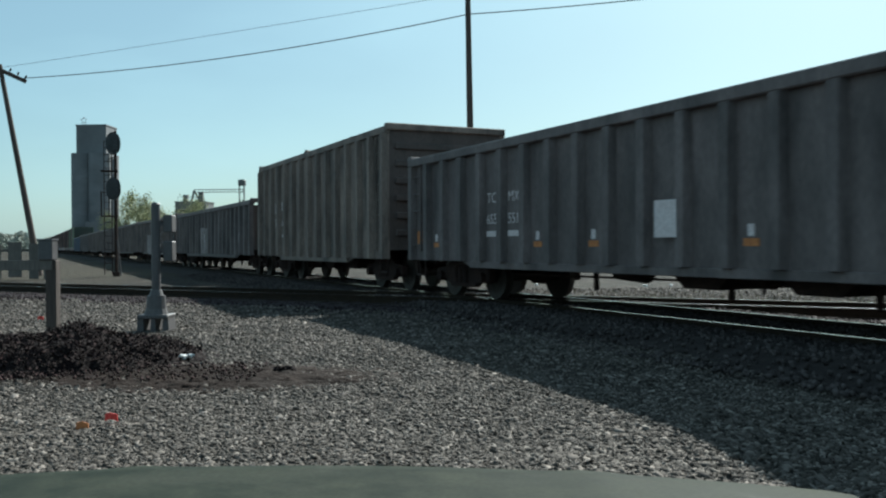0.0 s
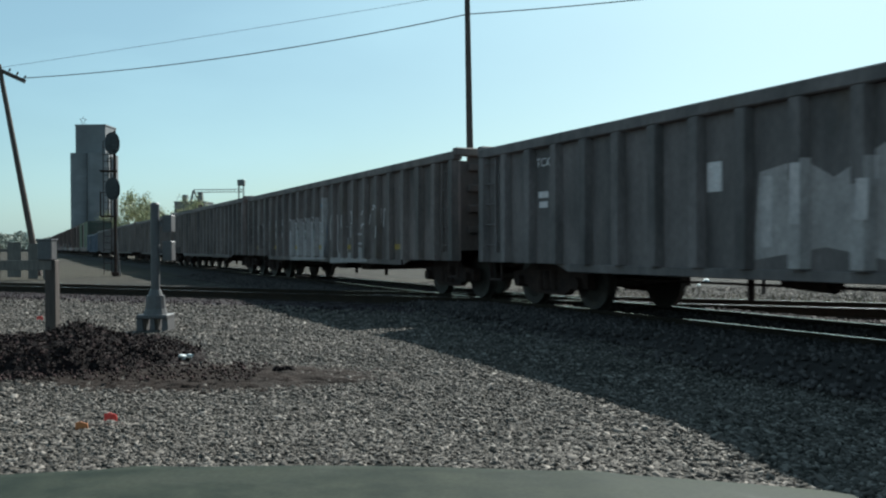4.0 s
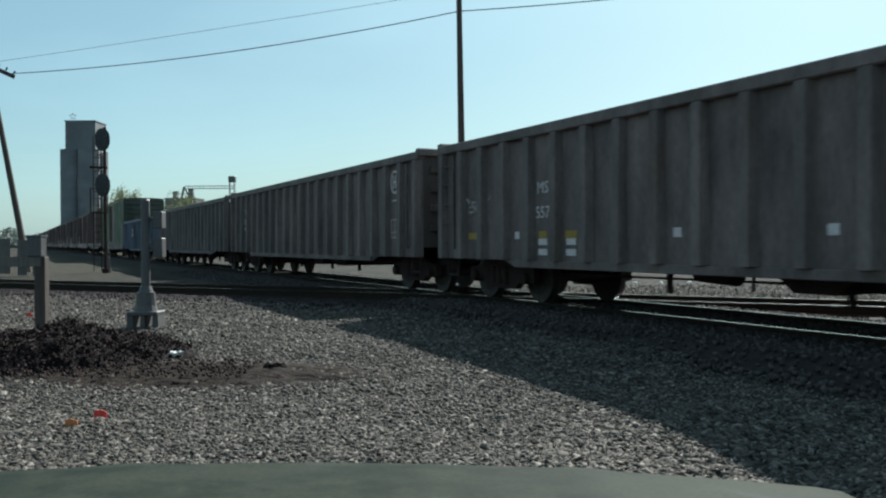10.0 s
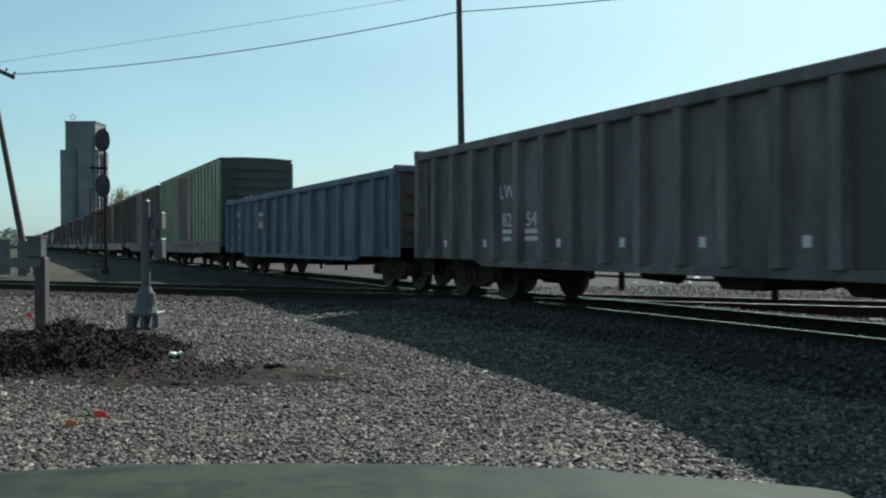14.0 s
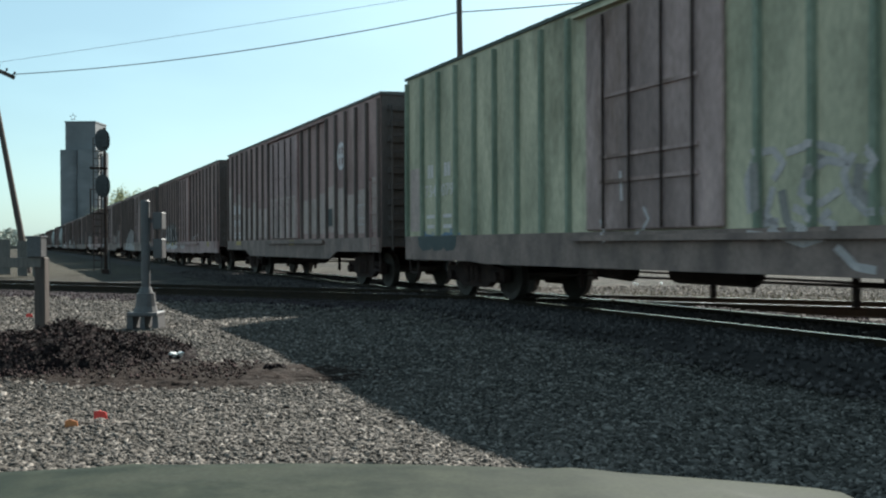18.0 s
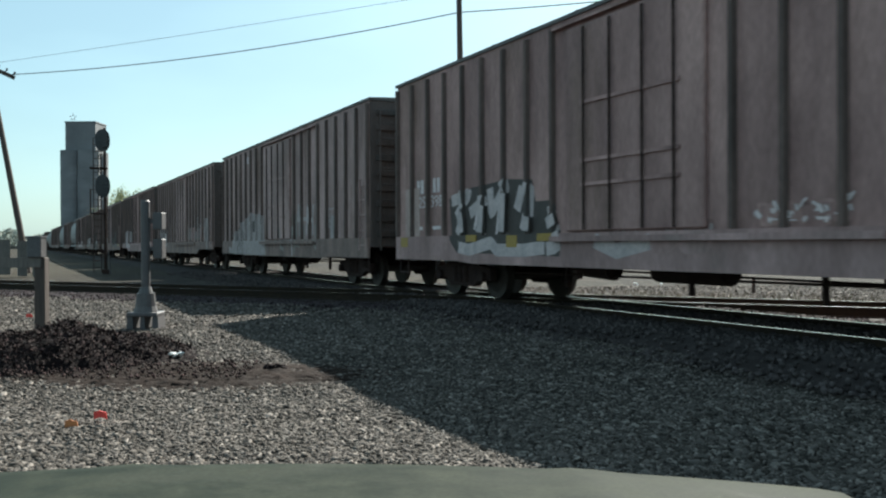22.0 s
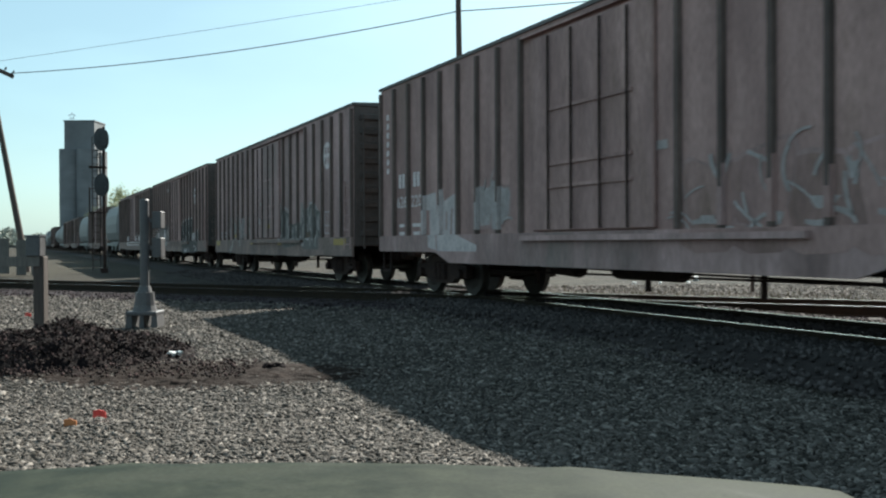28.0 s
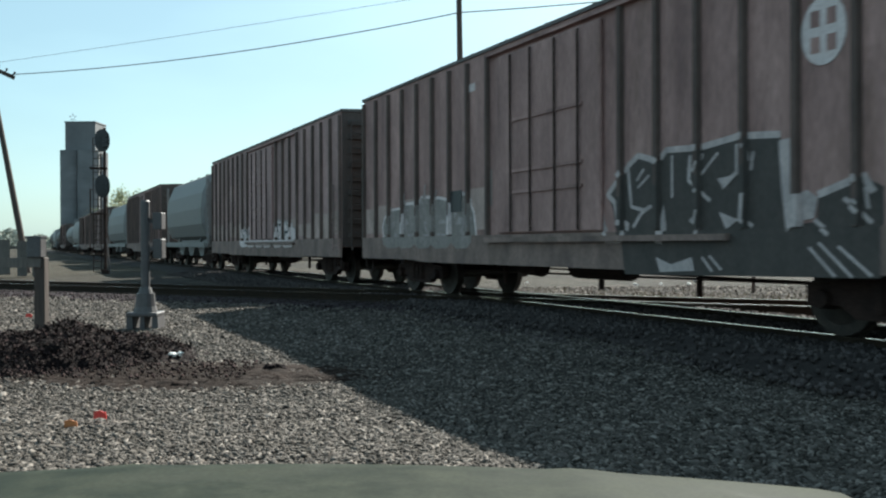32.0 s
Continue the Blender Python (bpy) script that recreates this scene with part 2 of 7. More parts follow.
# train paints
RUSTDARK = (0.10, 0.065, 0.045)
GON_BLACK = mat("grimy_black_gondola_paint", (0.065, 0.048, 0.044), (0.201, 0.149, 0.136), 1.6, 0.7, 0, 0.15, 30, 0.35, dirt=RUSTDARK, dirt_at=0.55)
GON_BROWN = mat("dark_brown_gondola_paint", (0.094, 0.070, 0.060), (0.269, 0.202, 0.168), 1.6, 0.75, 0, 0.15, 30, 0.35, dirt=(0.042, 0.038, 0.034))
GON_SLATE = mat("slate_gondola_paint", (0.066, 0.052, 0.050), (0.185, 0.147, 0.141), 1.6, 0.7, 0, 0.15, 30, 0.35, dirt=RUSTDARK, dirt_at=0.6)
GON_BLUE = mat("faded_blue_gondola_paint", (0.051, 0.060, 0.084), (0.136, 0.151, 0.197), 1.4, 0.7, 0, 0.15, 30, 0.35, dirt=(0.063, 0.056, 0.056), dirt_at=0.56)
BOX_GREEN = mat("faded_green_boxcar_paint", (0.257, 0.234, 0.157), (0.581, 0.496, 0.350), 1.2, 0.7, 0, 0.12, 30, 0.25, dirt=(0.207, 0.179, 0.116), dirt_at=0.56)
# Car ends: shade between the coupled cars is mixed into this dark colour
END_SHADE = mat("shaded_car_end_paint", (0.060, 0.044, 0.039), (0.100, 0.075, 0.067), 1.4, 0.8, 0, 0.15, 30, 0.3, dirt=(0.05, 0.045, 0.042))
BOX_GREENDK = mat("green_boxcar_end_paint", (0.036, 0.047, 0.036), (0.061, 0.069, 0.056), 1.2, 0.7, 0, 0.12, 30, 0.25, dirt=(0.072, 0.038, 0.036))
BOX_RED = mat("oxide_red_boxcar_paint", (0.202, 0.112, 0.102), (0.446, 0.272, 0.244), 1.2, 0.75, 0, 0.12, 30, 0.25, dirt=(0.191, 0.113, 0.089), dirt_at=0.54)
BOX_MAROON = mat("maroon_boxcar_paint", (0.203, 0.122, 0.112), (0.454, 0.289, 0.271), 1.2, 0.75, 0, 0.12, 30, 0.25, dirt=(0.220, 0.159, 0.142), dirt_at=0.53)
BOX_TAUPE = mat("dusty_brown_boxcar_paint", (0.218, 0.141, 0.127), (0.500, 0.332, 0.306), 1.2, 0.78, 0, 0.12, 30, 0.25, dirt=(0.151, 0.085, 0.064), dirt_at=0.52)
# Post paints are darker than the panels, with the posts' side shade included
POSTDARK = mat("worn_shaded_post_paint", (0.069, 0.046, 0.039), (0.149, 0.100, 0.086), 2.0, 0.8, 0, 0.12, 30, 0.3, dirt=(0.281, 0.198, 0.168), dirt_at=0.6)
POSTGREEN = mat("shaded_green_post_paint", (0.142, 0.164, 0.115), (0.264, 0.284, 0.214), 2.0, 0.8, 0, 0.12, 30, 0.3)
# White for chalky marks, and for reflections painted on the oxide-red boxcar
CHALK_REFLECT = mat("chalk_reflection_paint", (0.338, 0.244, 0.217), (0.515, 0.367, 0.323), 2.5, 0.8, 0, 0.1, 30, 0.3, dirt=(0.194, 0.144, 0.117), dirt_at=0.56)
SILL = mat("dusty_sill_paint", (0.127, 0.084, 0.073), (0.288, 0.195, 0.167), 2.0, 0.8, 0, 0.15, 30, 0.5, dirt=(0.133, 0.092, 0.073))
ROOFM = mat("galvanised_car_roof", (0.075, 0.068, 0.066), (0.112, 0.099, 0.092), 1.5, 0.6, 0.3, 0.1, dirt=(0.070, 0.050, 0.040))
HOPPER = mat("light_grey_hopper_paint", (0.149, 0.148, 0.148), (0.194, 0.188, 0.186), 1.0, 0.6, 0, 0.06, 30, 0.25, dirt=(0.33, 0.30, 0.26), dirt_at=0.6)
TANKBLK = mat("black_tank_paint", (0.03, 0.03, 0.03), (0.055, 0.05, 0.048), 1.2, 0.55, 0, 0.06)
LETTER = mat("white_lettering_paint", (0.590, 0.490, 0.479), (0.697, 0.616, 0.607), 12, 0.8, 0, 0)
YELLOW = mat("yellow_reflector", (0.278, 0.168, 0.022), (0.349, 0.218, 0.036), 9, 0.5, 0, 0)
ORANGE = mat("orange_stencil_panel", (0.42, 0.15, 0.05), (0.55, 0.21, 0.07), 9, 0.7, 0, 0)
SPRAYW = mat("white_spray_paint", (0.560, 0.478, 0.468), (0.806, 0.667, 0.645), 5, 0.75, 0, 0, 30, 0.5)
SPRAYG = mat("pale_grey_spray_paint", (0.280, 0.233, 0.224), (0.414, 0.348, 0.334), 5, 0.75, 0, 0, 30, 0.5)
SPRAYL = mat("worn_white_spray_paint", (0.381, 0.321, 0.314), (0.560, 0.464, 0.450), 5, 0.75, 0, 0, 30, 0.5)
SPRAYK = mat("black_spray_paint", (0.02, 0.03, 0.032), (0.05, 0.06, 0.062), 5, 0.6, 0, 0)
SPRAYB = mat("dull_blue_spray_paint", (0.10, 0.15, 0.22), (0.17, 0.24, 0.32), 5, 0.7, 0, 0)
SPRAYT = mat("dull_teal_spray_paint", (0.206, 0.179, 0.164), (0.315, 0.263, 0.243), 5, 0.75, 0, 0, 30, 0.5)
SPRAYD = mat("dark_slate_spray_paint", (0.051, 0.043, 0.039), (0.081, 0.067, 0.060), 4, 0.75, 0, 0, 30, 0.5)
SPRAYM = mat("faded_dark_spray_paint", (0.095, 0.085, 0.078), (0.147, 0.127, 0.117), 2.5, 0.75, 0, 0, 30, 0.5)
SPRAYR = mat("dull_red_spray_paint", (0.30, 0.10, 0.09), (0.40, 0.15, 0.13), 5, 0.7, 0, 0)
RUSTY = mat("rusty_scrap", (0.10, 0.07, 0.055), (0.18, 0.13, 0.10), 6, 0.85, 0.2, 0.3)
COAL = island_mat("scrap_load", [(0.03, 0.027, 0.025), (0.07, 0.05, 0.04), (0.12, 0.08, 0.06)])


# ---------- mesh helpers ----------
def link_mesh(name, me, parent=None, m=None, label=""):
    ob = new(name, me)
    if parent is not None:
        ob.parent = parent
    if m is not None:
        ob.matrix_basis = m
    if label:
        ob["label"] = label
    return ob


def to_mesh(name, bm, material, smooth=False):
    bmesh.ops.recalc_face_normals(bm, faces=bm.faces)
    me = bpy.data.meshes.new(name)
    bm.to_mesh(me)
    bm.free()
    for mm in material if isinstance(material, (list, tuple)) else [material]:
        me.materials.append(mm)
    if smooth:
        me.polygons.foreach_set("use_smooth", [True] * len(me.polygons))
    return me


def part(name, bm, material, parent, label="", m=None, smooth=False):
    return link_mesh(name, to_mesh(name, bm, material, smooth), parent, m, label)


def empty(name, m=None):
    ob = new(name)
    if m is not None:
        ob.matrix_basis = m
    return ob


def add_box(bm, x0, x1, y0, y1, z0, z1, bevel=0.0):
    m = Matrix.Translation(((x0 + x1) / 2, (y0 + y1) / 2, (z0 + z1) / 2)) @ Matrix.Diagonal((x1 - x0, y1 - y0, z1 - z0, 1))
    r = bmesh.ops.create_cube(bm, size=1, matrix=m)
    if bevel:
        es = {e for v in r["verts"] for e in v.link_edges}
        bmesh.ops.bevel(bm, geom=list(es), offset=bevel, segments=1, affect="EDGES")


def box(x0, x1, y0, y1, z0, z1, bevel=0.0):
    bm = bmesh.new()
    add_box(bm, x0, x1, y0, y1, z0, z1, bevel)
    return bm


def add_cyl(bm, a, b, r1, r2=None, seg=12):
    a, b = Vector(a), Vector(b)
    r2 = r1 if r2 is None else r2
    m = Matrix.Translation((a + b) / 2) @ (b - a).to_track_quat("Z", "Y").to_matrix().to_4x4()
    bmesh.ops.create_cone(bm, cap_ends=True, segments=seg, radius1=r1, radius2=r2, depth=(b - a).length, matrix=m)


def cyl(a, b, r1, r2=None, seg=12):
    bm = bmesh.new()
    add_cyl(bm, a, b, r1, r2, seg)
    return bm


def add_prism(bm, pts, y0, y1):
    """Outline of (x, z) points, run from y0 to y1."""
    lo, hi = [bm.verts.new((x, y0, z)) for x, z in pts], [bm.verts.new((x, y1, z)) for x, z in pts]
    n = len(pts)
    bm.faces.new(lo)
    bm.faces.new(hi[::-1])
    for i in range(n):
        bm.faces.new((lo[i], lo[(i + 1) % n], hi[(i + 1) % n], hi[i]))


def prism(pts, y0, y1):
    bm = bmesh.new()
    add_prism(bm, pts, y0, y1)
    return bm


def text_mesh(body, size, material):
    cu = bpy.data.curves.new("lettering", "FONT")
    cu.body, cu.size, cu.extrude, cu.align_x = body, size, 0.002, "CENTER"
    cu.resolution_u = 2
    tmp = new("lettering", cu)
    me = bpy.data.meshes.new_from_object(tmp.evaluated_get(bpy.context.evaluated_depsgraph_get()))
    bpy.data.objects.remove(tmp)
    bpy.data.curves.remove(cu)
    me.materials.clear()
    me.materials.append(material)
    return me


def pieces_mesh(name, base, count, place, material):
    """Many loose pieces in one mesh: base verts and faces, place(i) gives a 3x3 and an offset, as arrays."""
    bv, bf = np.array(base[0], float), np.array(base[1], int)
    rot, off = place
    verts = np.einsum("nij,vj->nvi", rot, bv) + off[:, None, :]
    faces = (bf[None] + (np.arange(count) * len(bv))[:, None, None]).reshape(-1, bf.shape[1])
    me = bpy.data.meshes.new(name)
    me.vertices.add(count * len(bv))
    me.vertices.foreach_set("co", verts.reshape(-1))
    k = bf.shape[1]
    me.loops.add(len(faces) * k)
    me.loops.foreach_set("vertex_index", faces.reshape(-1).astype(np.int32))
    me.polygons.add(len(faces))
    me.polygons.foreach_set("loop_start", np.arange(0, len(faces) * k, k, dtype=np.int32))
    me.materials.append(material)
    me.update(calc_edges=True)
    me.validate()
    return me


def random_rotations(rng, n, stretch):
    q = rng.normal(size=(n, 4))
    q /= np.linalg.norm(q, axis=1)[:, None]
    w, x, y, z = q.T
    r = np.empty((n, 3, 3))
    r[:, 0, 0], r[:, 0, 1], r[:, 0, 2] = 1 - 2 * (y * y + z * z), 2 * (x * y - z * w), 2 * (x * z + y * w)
    r[:, 1, 0], r[:, 1, 1], r[:, 1, 2] = 2 * (x * y + z * w), 1 - 2 * (x * x + z * z), 2 * (y * z - x * w)
    r[:, 2, 0], r[:, 2, 1], r[:, 2, 2] = 2 * (x * z - y * w), 2 * (y * z + x * w), 1 - 2 * (x * x + y * y)
    return r * stretch[:, None, :]


def lying_rotations(rng, n, stretch):
    """Turned about the vertical, with only a small tilt."""
    a, tx, ty = rng.uniform(0, 6.283, n), rng.normal(0, 0.3, n), rng.normal(0, 0.3, n)
    c, s = np.cos(a), np.sin(a)
    r = np.zeros((n, 3, 3))
    r[:, 0, 0], r[:, 0, 1], r[:, 1, 0], r[:, 1, 1], r[:, 2, 2] = c, -s, s, c, 1
    r[:, 2, 0], r[:, 2, 1], r[:, 0, 2], r[:, 1, 2] = tx, ty, -tx, -ty
    return r * stretch[:, None, :]


STONE_BASE = (
    [(-1, -0.8, -0.7), (0.9, -1, -0.6), (1, 0.8, -0.8), (-0.8, 1, -0.6), (-0.7, -0.5, 0.7), (0.5, -0.7, 0.8), (0.8, 0.6, 0.6), (-0.5, 0.6, 0.9)],
    [(0, 3, 2, 1), (4, 5, 6, 7), (0, 1, 5, 4), (1, 2, 6, 5), (2, 3, 7, 6), (3, 0, 4, 7)],
)


def ramp01(t):
    t = min(1.0, max(0.0, t))
    return t * t * (3 - 2 * t)


def ground_z(x, y):
    """Gentle unevenness of the gravel, dying out with distance; the yard sags a little before the car, most beside it."""
    v = Vector((x * 0.35, y * 0.35, 0))
    near = ramp01((y - 3.0) / 1.3)
    dip = 0.075 * ramp01((11.0 - y) / 4.5) + 0.15 * ramp01((x - 0.7) / 1.3) * ramp01((6.9 - y) / 2.2)
    return (0.035 * noise.noise(v) + 0.015 * noise.noise(v * 4.1)) * (1.0 if y < 60 else 60 / y) - near * dip


# ---------- ground and tracks ----------
def build_ground():
    near = lambda a, b, st: list(np.arange(a, b, st))
    xs = [-2500, -1400, -800, -450, -260, -150, -90, -60, -45, -34, -27] + near(-22, 16, 0.4) + [16, 19, 24, 32, 45, 65, 100, 160, 260, 450, 800, 1400, 2500]
    ys = [-300, -120, -50, -20, -8, -3] + near(0, 40, 0.4) + [40, 42, 45, 50, 57, 66, 80, 100, 140, 200, 300, 480, 800, 1400, 2600]
    verts = [(x, y, ground_z(x, y)) for y in ys for x in xs]
    w = len(xs)
    faces = [(j * w + i, j * w + i + 1, (j + 1) * w + i + 1, (j + 1) * w + i) for j in range(len(ys) - 1) for i in range(w - 1)]
    me = bpy.data.meshes.new("ground")
    me.from_pydata(verts, [], faces)
    me.polygons.foreach_set("use_smooth", [True] * len(me.polygons))
    me.materials.append(GROUND)
    tagged(link_mesh("ground", me), "flat yard of grey crushed stone and dirt beside the tracks", "ground", kind="structure")


def build_stones():
    rng = np.random.default_rng(5)
    n = 150000
    y = 4.2 * (25.0 / 4.2) ** rng.random(n)
    x = y * rng.uniform(-0.62, 0.60, n)
    z = np.array([ground_z(a, b) for a, b in zip(x, y)])
    size = rng.uniform(0.006, 0.0155, n) * (0.64 + 0.044 * y)
    size *= 1 + 0.4 * np.clip((x - 0.2) / 1.6, 0, 1) * np.clip((7.5 - y) / 2.0, 0, 1)
    big = rng.random(n) < 0.06
    size[big] *= 1.6
    st = np.stack([size * rng.uniform(1.0, 2.3, n), size * rng.uniform(0.7, 1.2, n), size * rng.uniform(0.35, 0.75, n)], 1)
    me = pieces_mesh("ballast_stones", STONE_BASE, n, (lying_rotations(rng, n, st), np.stack([x, y, z + size * 0.28], 1)), STONE)
    tagged(link_mesh("ballast_stones", me), "loose grey crushed stones covering the ground", "gravel", kind="stuff")
    # coarser ballast along each track
    for label, org, way, a, b, n, wide, up, m in (("grimy grey ballast between and beside the main rails", FOOT, AWAY, -8, 40, 34000, 1.7, 0.14, MAINSTONE), ("coarse oily ballast on the crossing track, coloured darker for the rails' shade", P2, D2, -20, 13, 15000, 1.35, 0.04, DARKSTONE)):
        q, side = rng.uniform(a, b, n), np.clip(rng.normal(0, wide, n), -2.9, 2.9) * rng.uniform(0.9, 1.0, n)
        bx, by = org.x + way.x * q - way.y * side, org.y + way.y * q + way.x * side
        size = rng.uniform(0.014, 0.030, n)
        st = np.stack([size * rng.uniform(0.9, 1.5, n), size, size * 0.8], 1)
        z = np.interp(np.abs(side), [0, 1.7, 2.6, 3.2], [up, up, 0.01, 0.0])
        me = pieces_mesh("track_ballast", STONE_BASE, n, (random_rotations(rng, n, st), np.stack([bx, by, z], 1)), m)
        tagged(link_mesh("track_ballast", me), label, "gravel", kind="stuff")


RAIL_PROFILE = [(-0.07, 0), (0.07, 0), (0.07, 0.012), (0.012, 0.03), (0.012, 0.135), (0.036, 0.142), (0.036, 0.166), (0.017, 0.168), (-0.017, 0.168), (-0.036, 0.166), (-0.036, 0.142), (-0.012, 0.135), (-0.012, 0.03), (-0.07, 0.012)]


def build_track(name, label, origin, way, runs, ties, lift=0.0, fill=0.0, bedding=None):
    """Rails run along local x; ties across. runs: (side, from, to) for each length of rail."""
    rz = math.atan2(way.y, way.x)
    base = tagged(empty(name, Matrix.Translation(origin) @ Matrix.Rotation(rz, 4, "Z")), label, "railway track", kind="structure")
    for y, a, b in runs:
        bm = bmesh.new()
        lo = [bm.verts.new((a, y + u, RAIL - 0.168 + v)) for u, v in RAIL_PROFILE]
        hi = [bm.verts.new((b, y + u, RAIL - 0.168 + v)) for u, v in RAIL_PROFILE]
        k = len(lo)
        bm.faces.new(lo[::-1])
        bm.faces.new(hi)
        for i in range(k):
            f = bm.faces.new((lo[i], lo[(i + 1) % k], hi[(i + 1) % k], hi[i]))
        t = RAIL - 0.168 + max(v for u, v in RAIL_PROFILE)
        f = bm.faces.new([bm.verts.new(p) for p in ((a, y - 0.017, t + 0.0015), (b, y - 0.017, t + 0.0015), (b, y + 0.017, t + 0.0015), (a, y + 0.017, t + 0.0015))])
        f.material_index = 1
        part("rail", bm, [STEEL, RAILTOP], base, "rusty rail with a polished head")
    a, b = runs[0][1], runs[0][2]
    bed = bmesh.new()
    prof = ((-2.6, -0.06), (-1.7, 0.035 + fill), (-0.9, 0.045 + fill), (-0.6, 0.03 + fill), (0.6, 0.03 + fill), (0.9, 0.045 + fill), (1.7, 0.035 + fill), (2.6, -0.06))
    lo, hi = [bed.verts.new((a, y, z)) for y, z in prof], [bed.verts.new((b, y, z)) for y, z in prof]
    for i in range(7):
        bed.faces.new((lo[i], lo[i + 1], hi[i + 1], hi[i]))
    bed.faces.new((lo[0], hi[0], hi[7], lo[7]))
    part("ballast_bed", bed, bedding or BED, base, "grimy ballast bed", m=Matrix.Translation((0, 0, lift)))
    tie = to_mesh("tie", box(-0.115, 0.115, -1.3, 1.3, -0.12, RAIL - 0.160, 0.012), TIE)
    plate = bmesh.new()
    for sgn in (-1, 1):
        for gy in (-GAUGE / 2 - 0.036, GAUGE / 2 + 0.036):
            add_box(plate, -0.09, 0.09, gy + sgn * 0.105 - 0.03, gy + sgn * 0.105 + 0.03, RAIL - 0.162, RAIL - 0.145)
    plate = to_mesh("tie_plate", plate, STEEL)
    rng = random.Random(3)
    for i in range(ties[0], ties[1]):
        m = Matrix.Translation((i * 0.55 + rng.uniform(-0.03, 0.03), rng.uniform(-0.05, 0.05), rng.uniform(-0.012, 0.006))) @ Matrix.Rotation(rng.uniform(-0.02, 0.02), 4, "Z")
        t = link_mesh("tie", tie, base, m)
        if -30 < i < 60:
            link_mesh("tie_plate", plate, t)
    return base


# ---------- rolling stock ----------
def truck_meshes():
    side = bmesh.new()
    outline = [(-1.12, 0.34), (-1.12, 0.58), (-0.72, 0.62), (-0.42, 0.80), (0.42, 0.80), (0.72, 0.62), (1.12, 0.58), (1.12, 0.34), (0.70, 0.36), (0.48, 0.22), (-0.48, 0.22), (-0.70, 0.36)]
    add_prism(side, outline, -0.07, 0.07)
    for x in (-0.889, 0.889):
        add_cyl(side, (x, -0.11, 0.42), (x, 0.16, 0.42), 0.12, 0.10, 10)
    for x in (-0.2, 0, 0.2):
        add_cyl(side, (x, 0.075, 0.30), (x, 0.075, 0.62), 0.075, None, 8)
    wheel = bmesh.new()
    add_cyl(wheel, (0, -1.05, 0), (0, 1.05, 0), 0.075, None, 8)
    for s in (-1, 1):
        add_cyl(wheel, (0, s * 0.72 - 0.065, 0), (0, s * 0.72 + 0.065, 0), 0.42, None, 24)
        add_cyl(wheel, (0, s * 0.645, 0), (0, s * 0.67, 0), 0.45, None, 24)
        add_cyl(wheel, (0, s * 0.79, 0), (0, s * 0.83, 0), 0.30, 0.14, 16)
        for k in range(6):
            a = k * math.pi / 3
            add_cyl(wheel, (0.24 * math.cos(a), s * 0.785, 0.24 * math.sin(a)), (0.24 * math.cos(a), s * 0.80, 0.24 * math.sin(a)), 0.03, None, 6)
    bol = bmesh.new()
    add_box(bol, -0.2, 0.2, -1.08, 1.08, 0.42, 0.66, 0.03)
    add_cyl(bol, (0, 0, 0.6), (0, 0, 0.86), 0.24, None, 14)
    for s in (-1, 1):
        add_box(bol, -0.42, -0.34, s * 0.72 - 0.2, s * 0.72 + 0.2, 0.30, 0.46)
        add_box(bol, 0.34, 0.42, s * 0.72 - 0.2, s * 0.72 + 0.2, 0.30, 0.46)
    return to_mesh("side_frame", side, IRON), to_mesh("wheelset", wheel, WHEELM), to_mesh("truck", bol, IRON)


SIDE_FRAME, WHEELSET, BOLSTER = truck_meshes()
ALL_WHEELS = []


def coupler_mesh():
    bm = bmesh.new()
    add_box(bm, -0.35, 0.35, -0.075, 0.075, 0.72, 0.90, 0.02)
    add_box(bm, 0.30, 0.56, -0.16, 0.12, 0.70, 0.93, 0.04)
    add_box(bm, -0.35, 0.02, -0.14, 0.14, 0.66, 0.96, 0.02)
    return to_mesh("coupler", bm, IRON)


def hose_mesh():
    bm = bmesh.new()
    pts = [(0.05, 0.42, 0.70), (0.25, 0.42, 0.52), (0.42, 0.30, 0.42), (0.58, 0.15, 0.46)]
    for a, b in zip(pts, pts[1:]):
        add_cyl(bm, a, b, 0.025, None, 6)
    return to_mesh("brake_hose", bm, BLACKPAINT)


COUPLER, HOSE = coupler_mesh(), hose_mesh()
LADDERS = {}


def ladder_mesh(h0, h1, paint, width=0.42):
    key = (round(h0, 2), round(h1, 2), paint.name, width)
    if key not in LADDERS:
        bm = bmesh.new()
        for s in (-1, 1):
            add_box(bm, s * width / 2 - 0.015, s * width / 2 + 0.015, 0.03, 0.08, h0, h1)
        z = h0 + 0.12
        while z < h1:
            add_cyl(bm, (-width / 2, 0.065, z), (width / 2, 0.065, z), 0.013, None, 6)
            z += 0.36
        LADDERS[key] = to_mesh("ladder", bm, paint)
    return LADDERS[key]


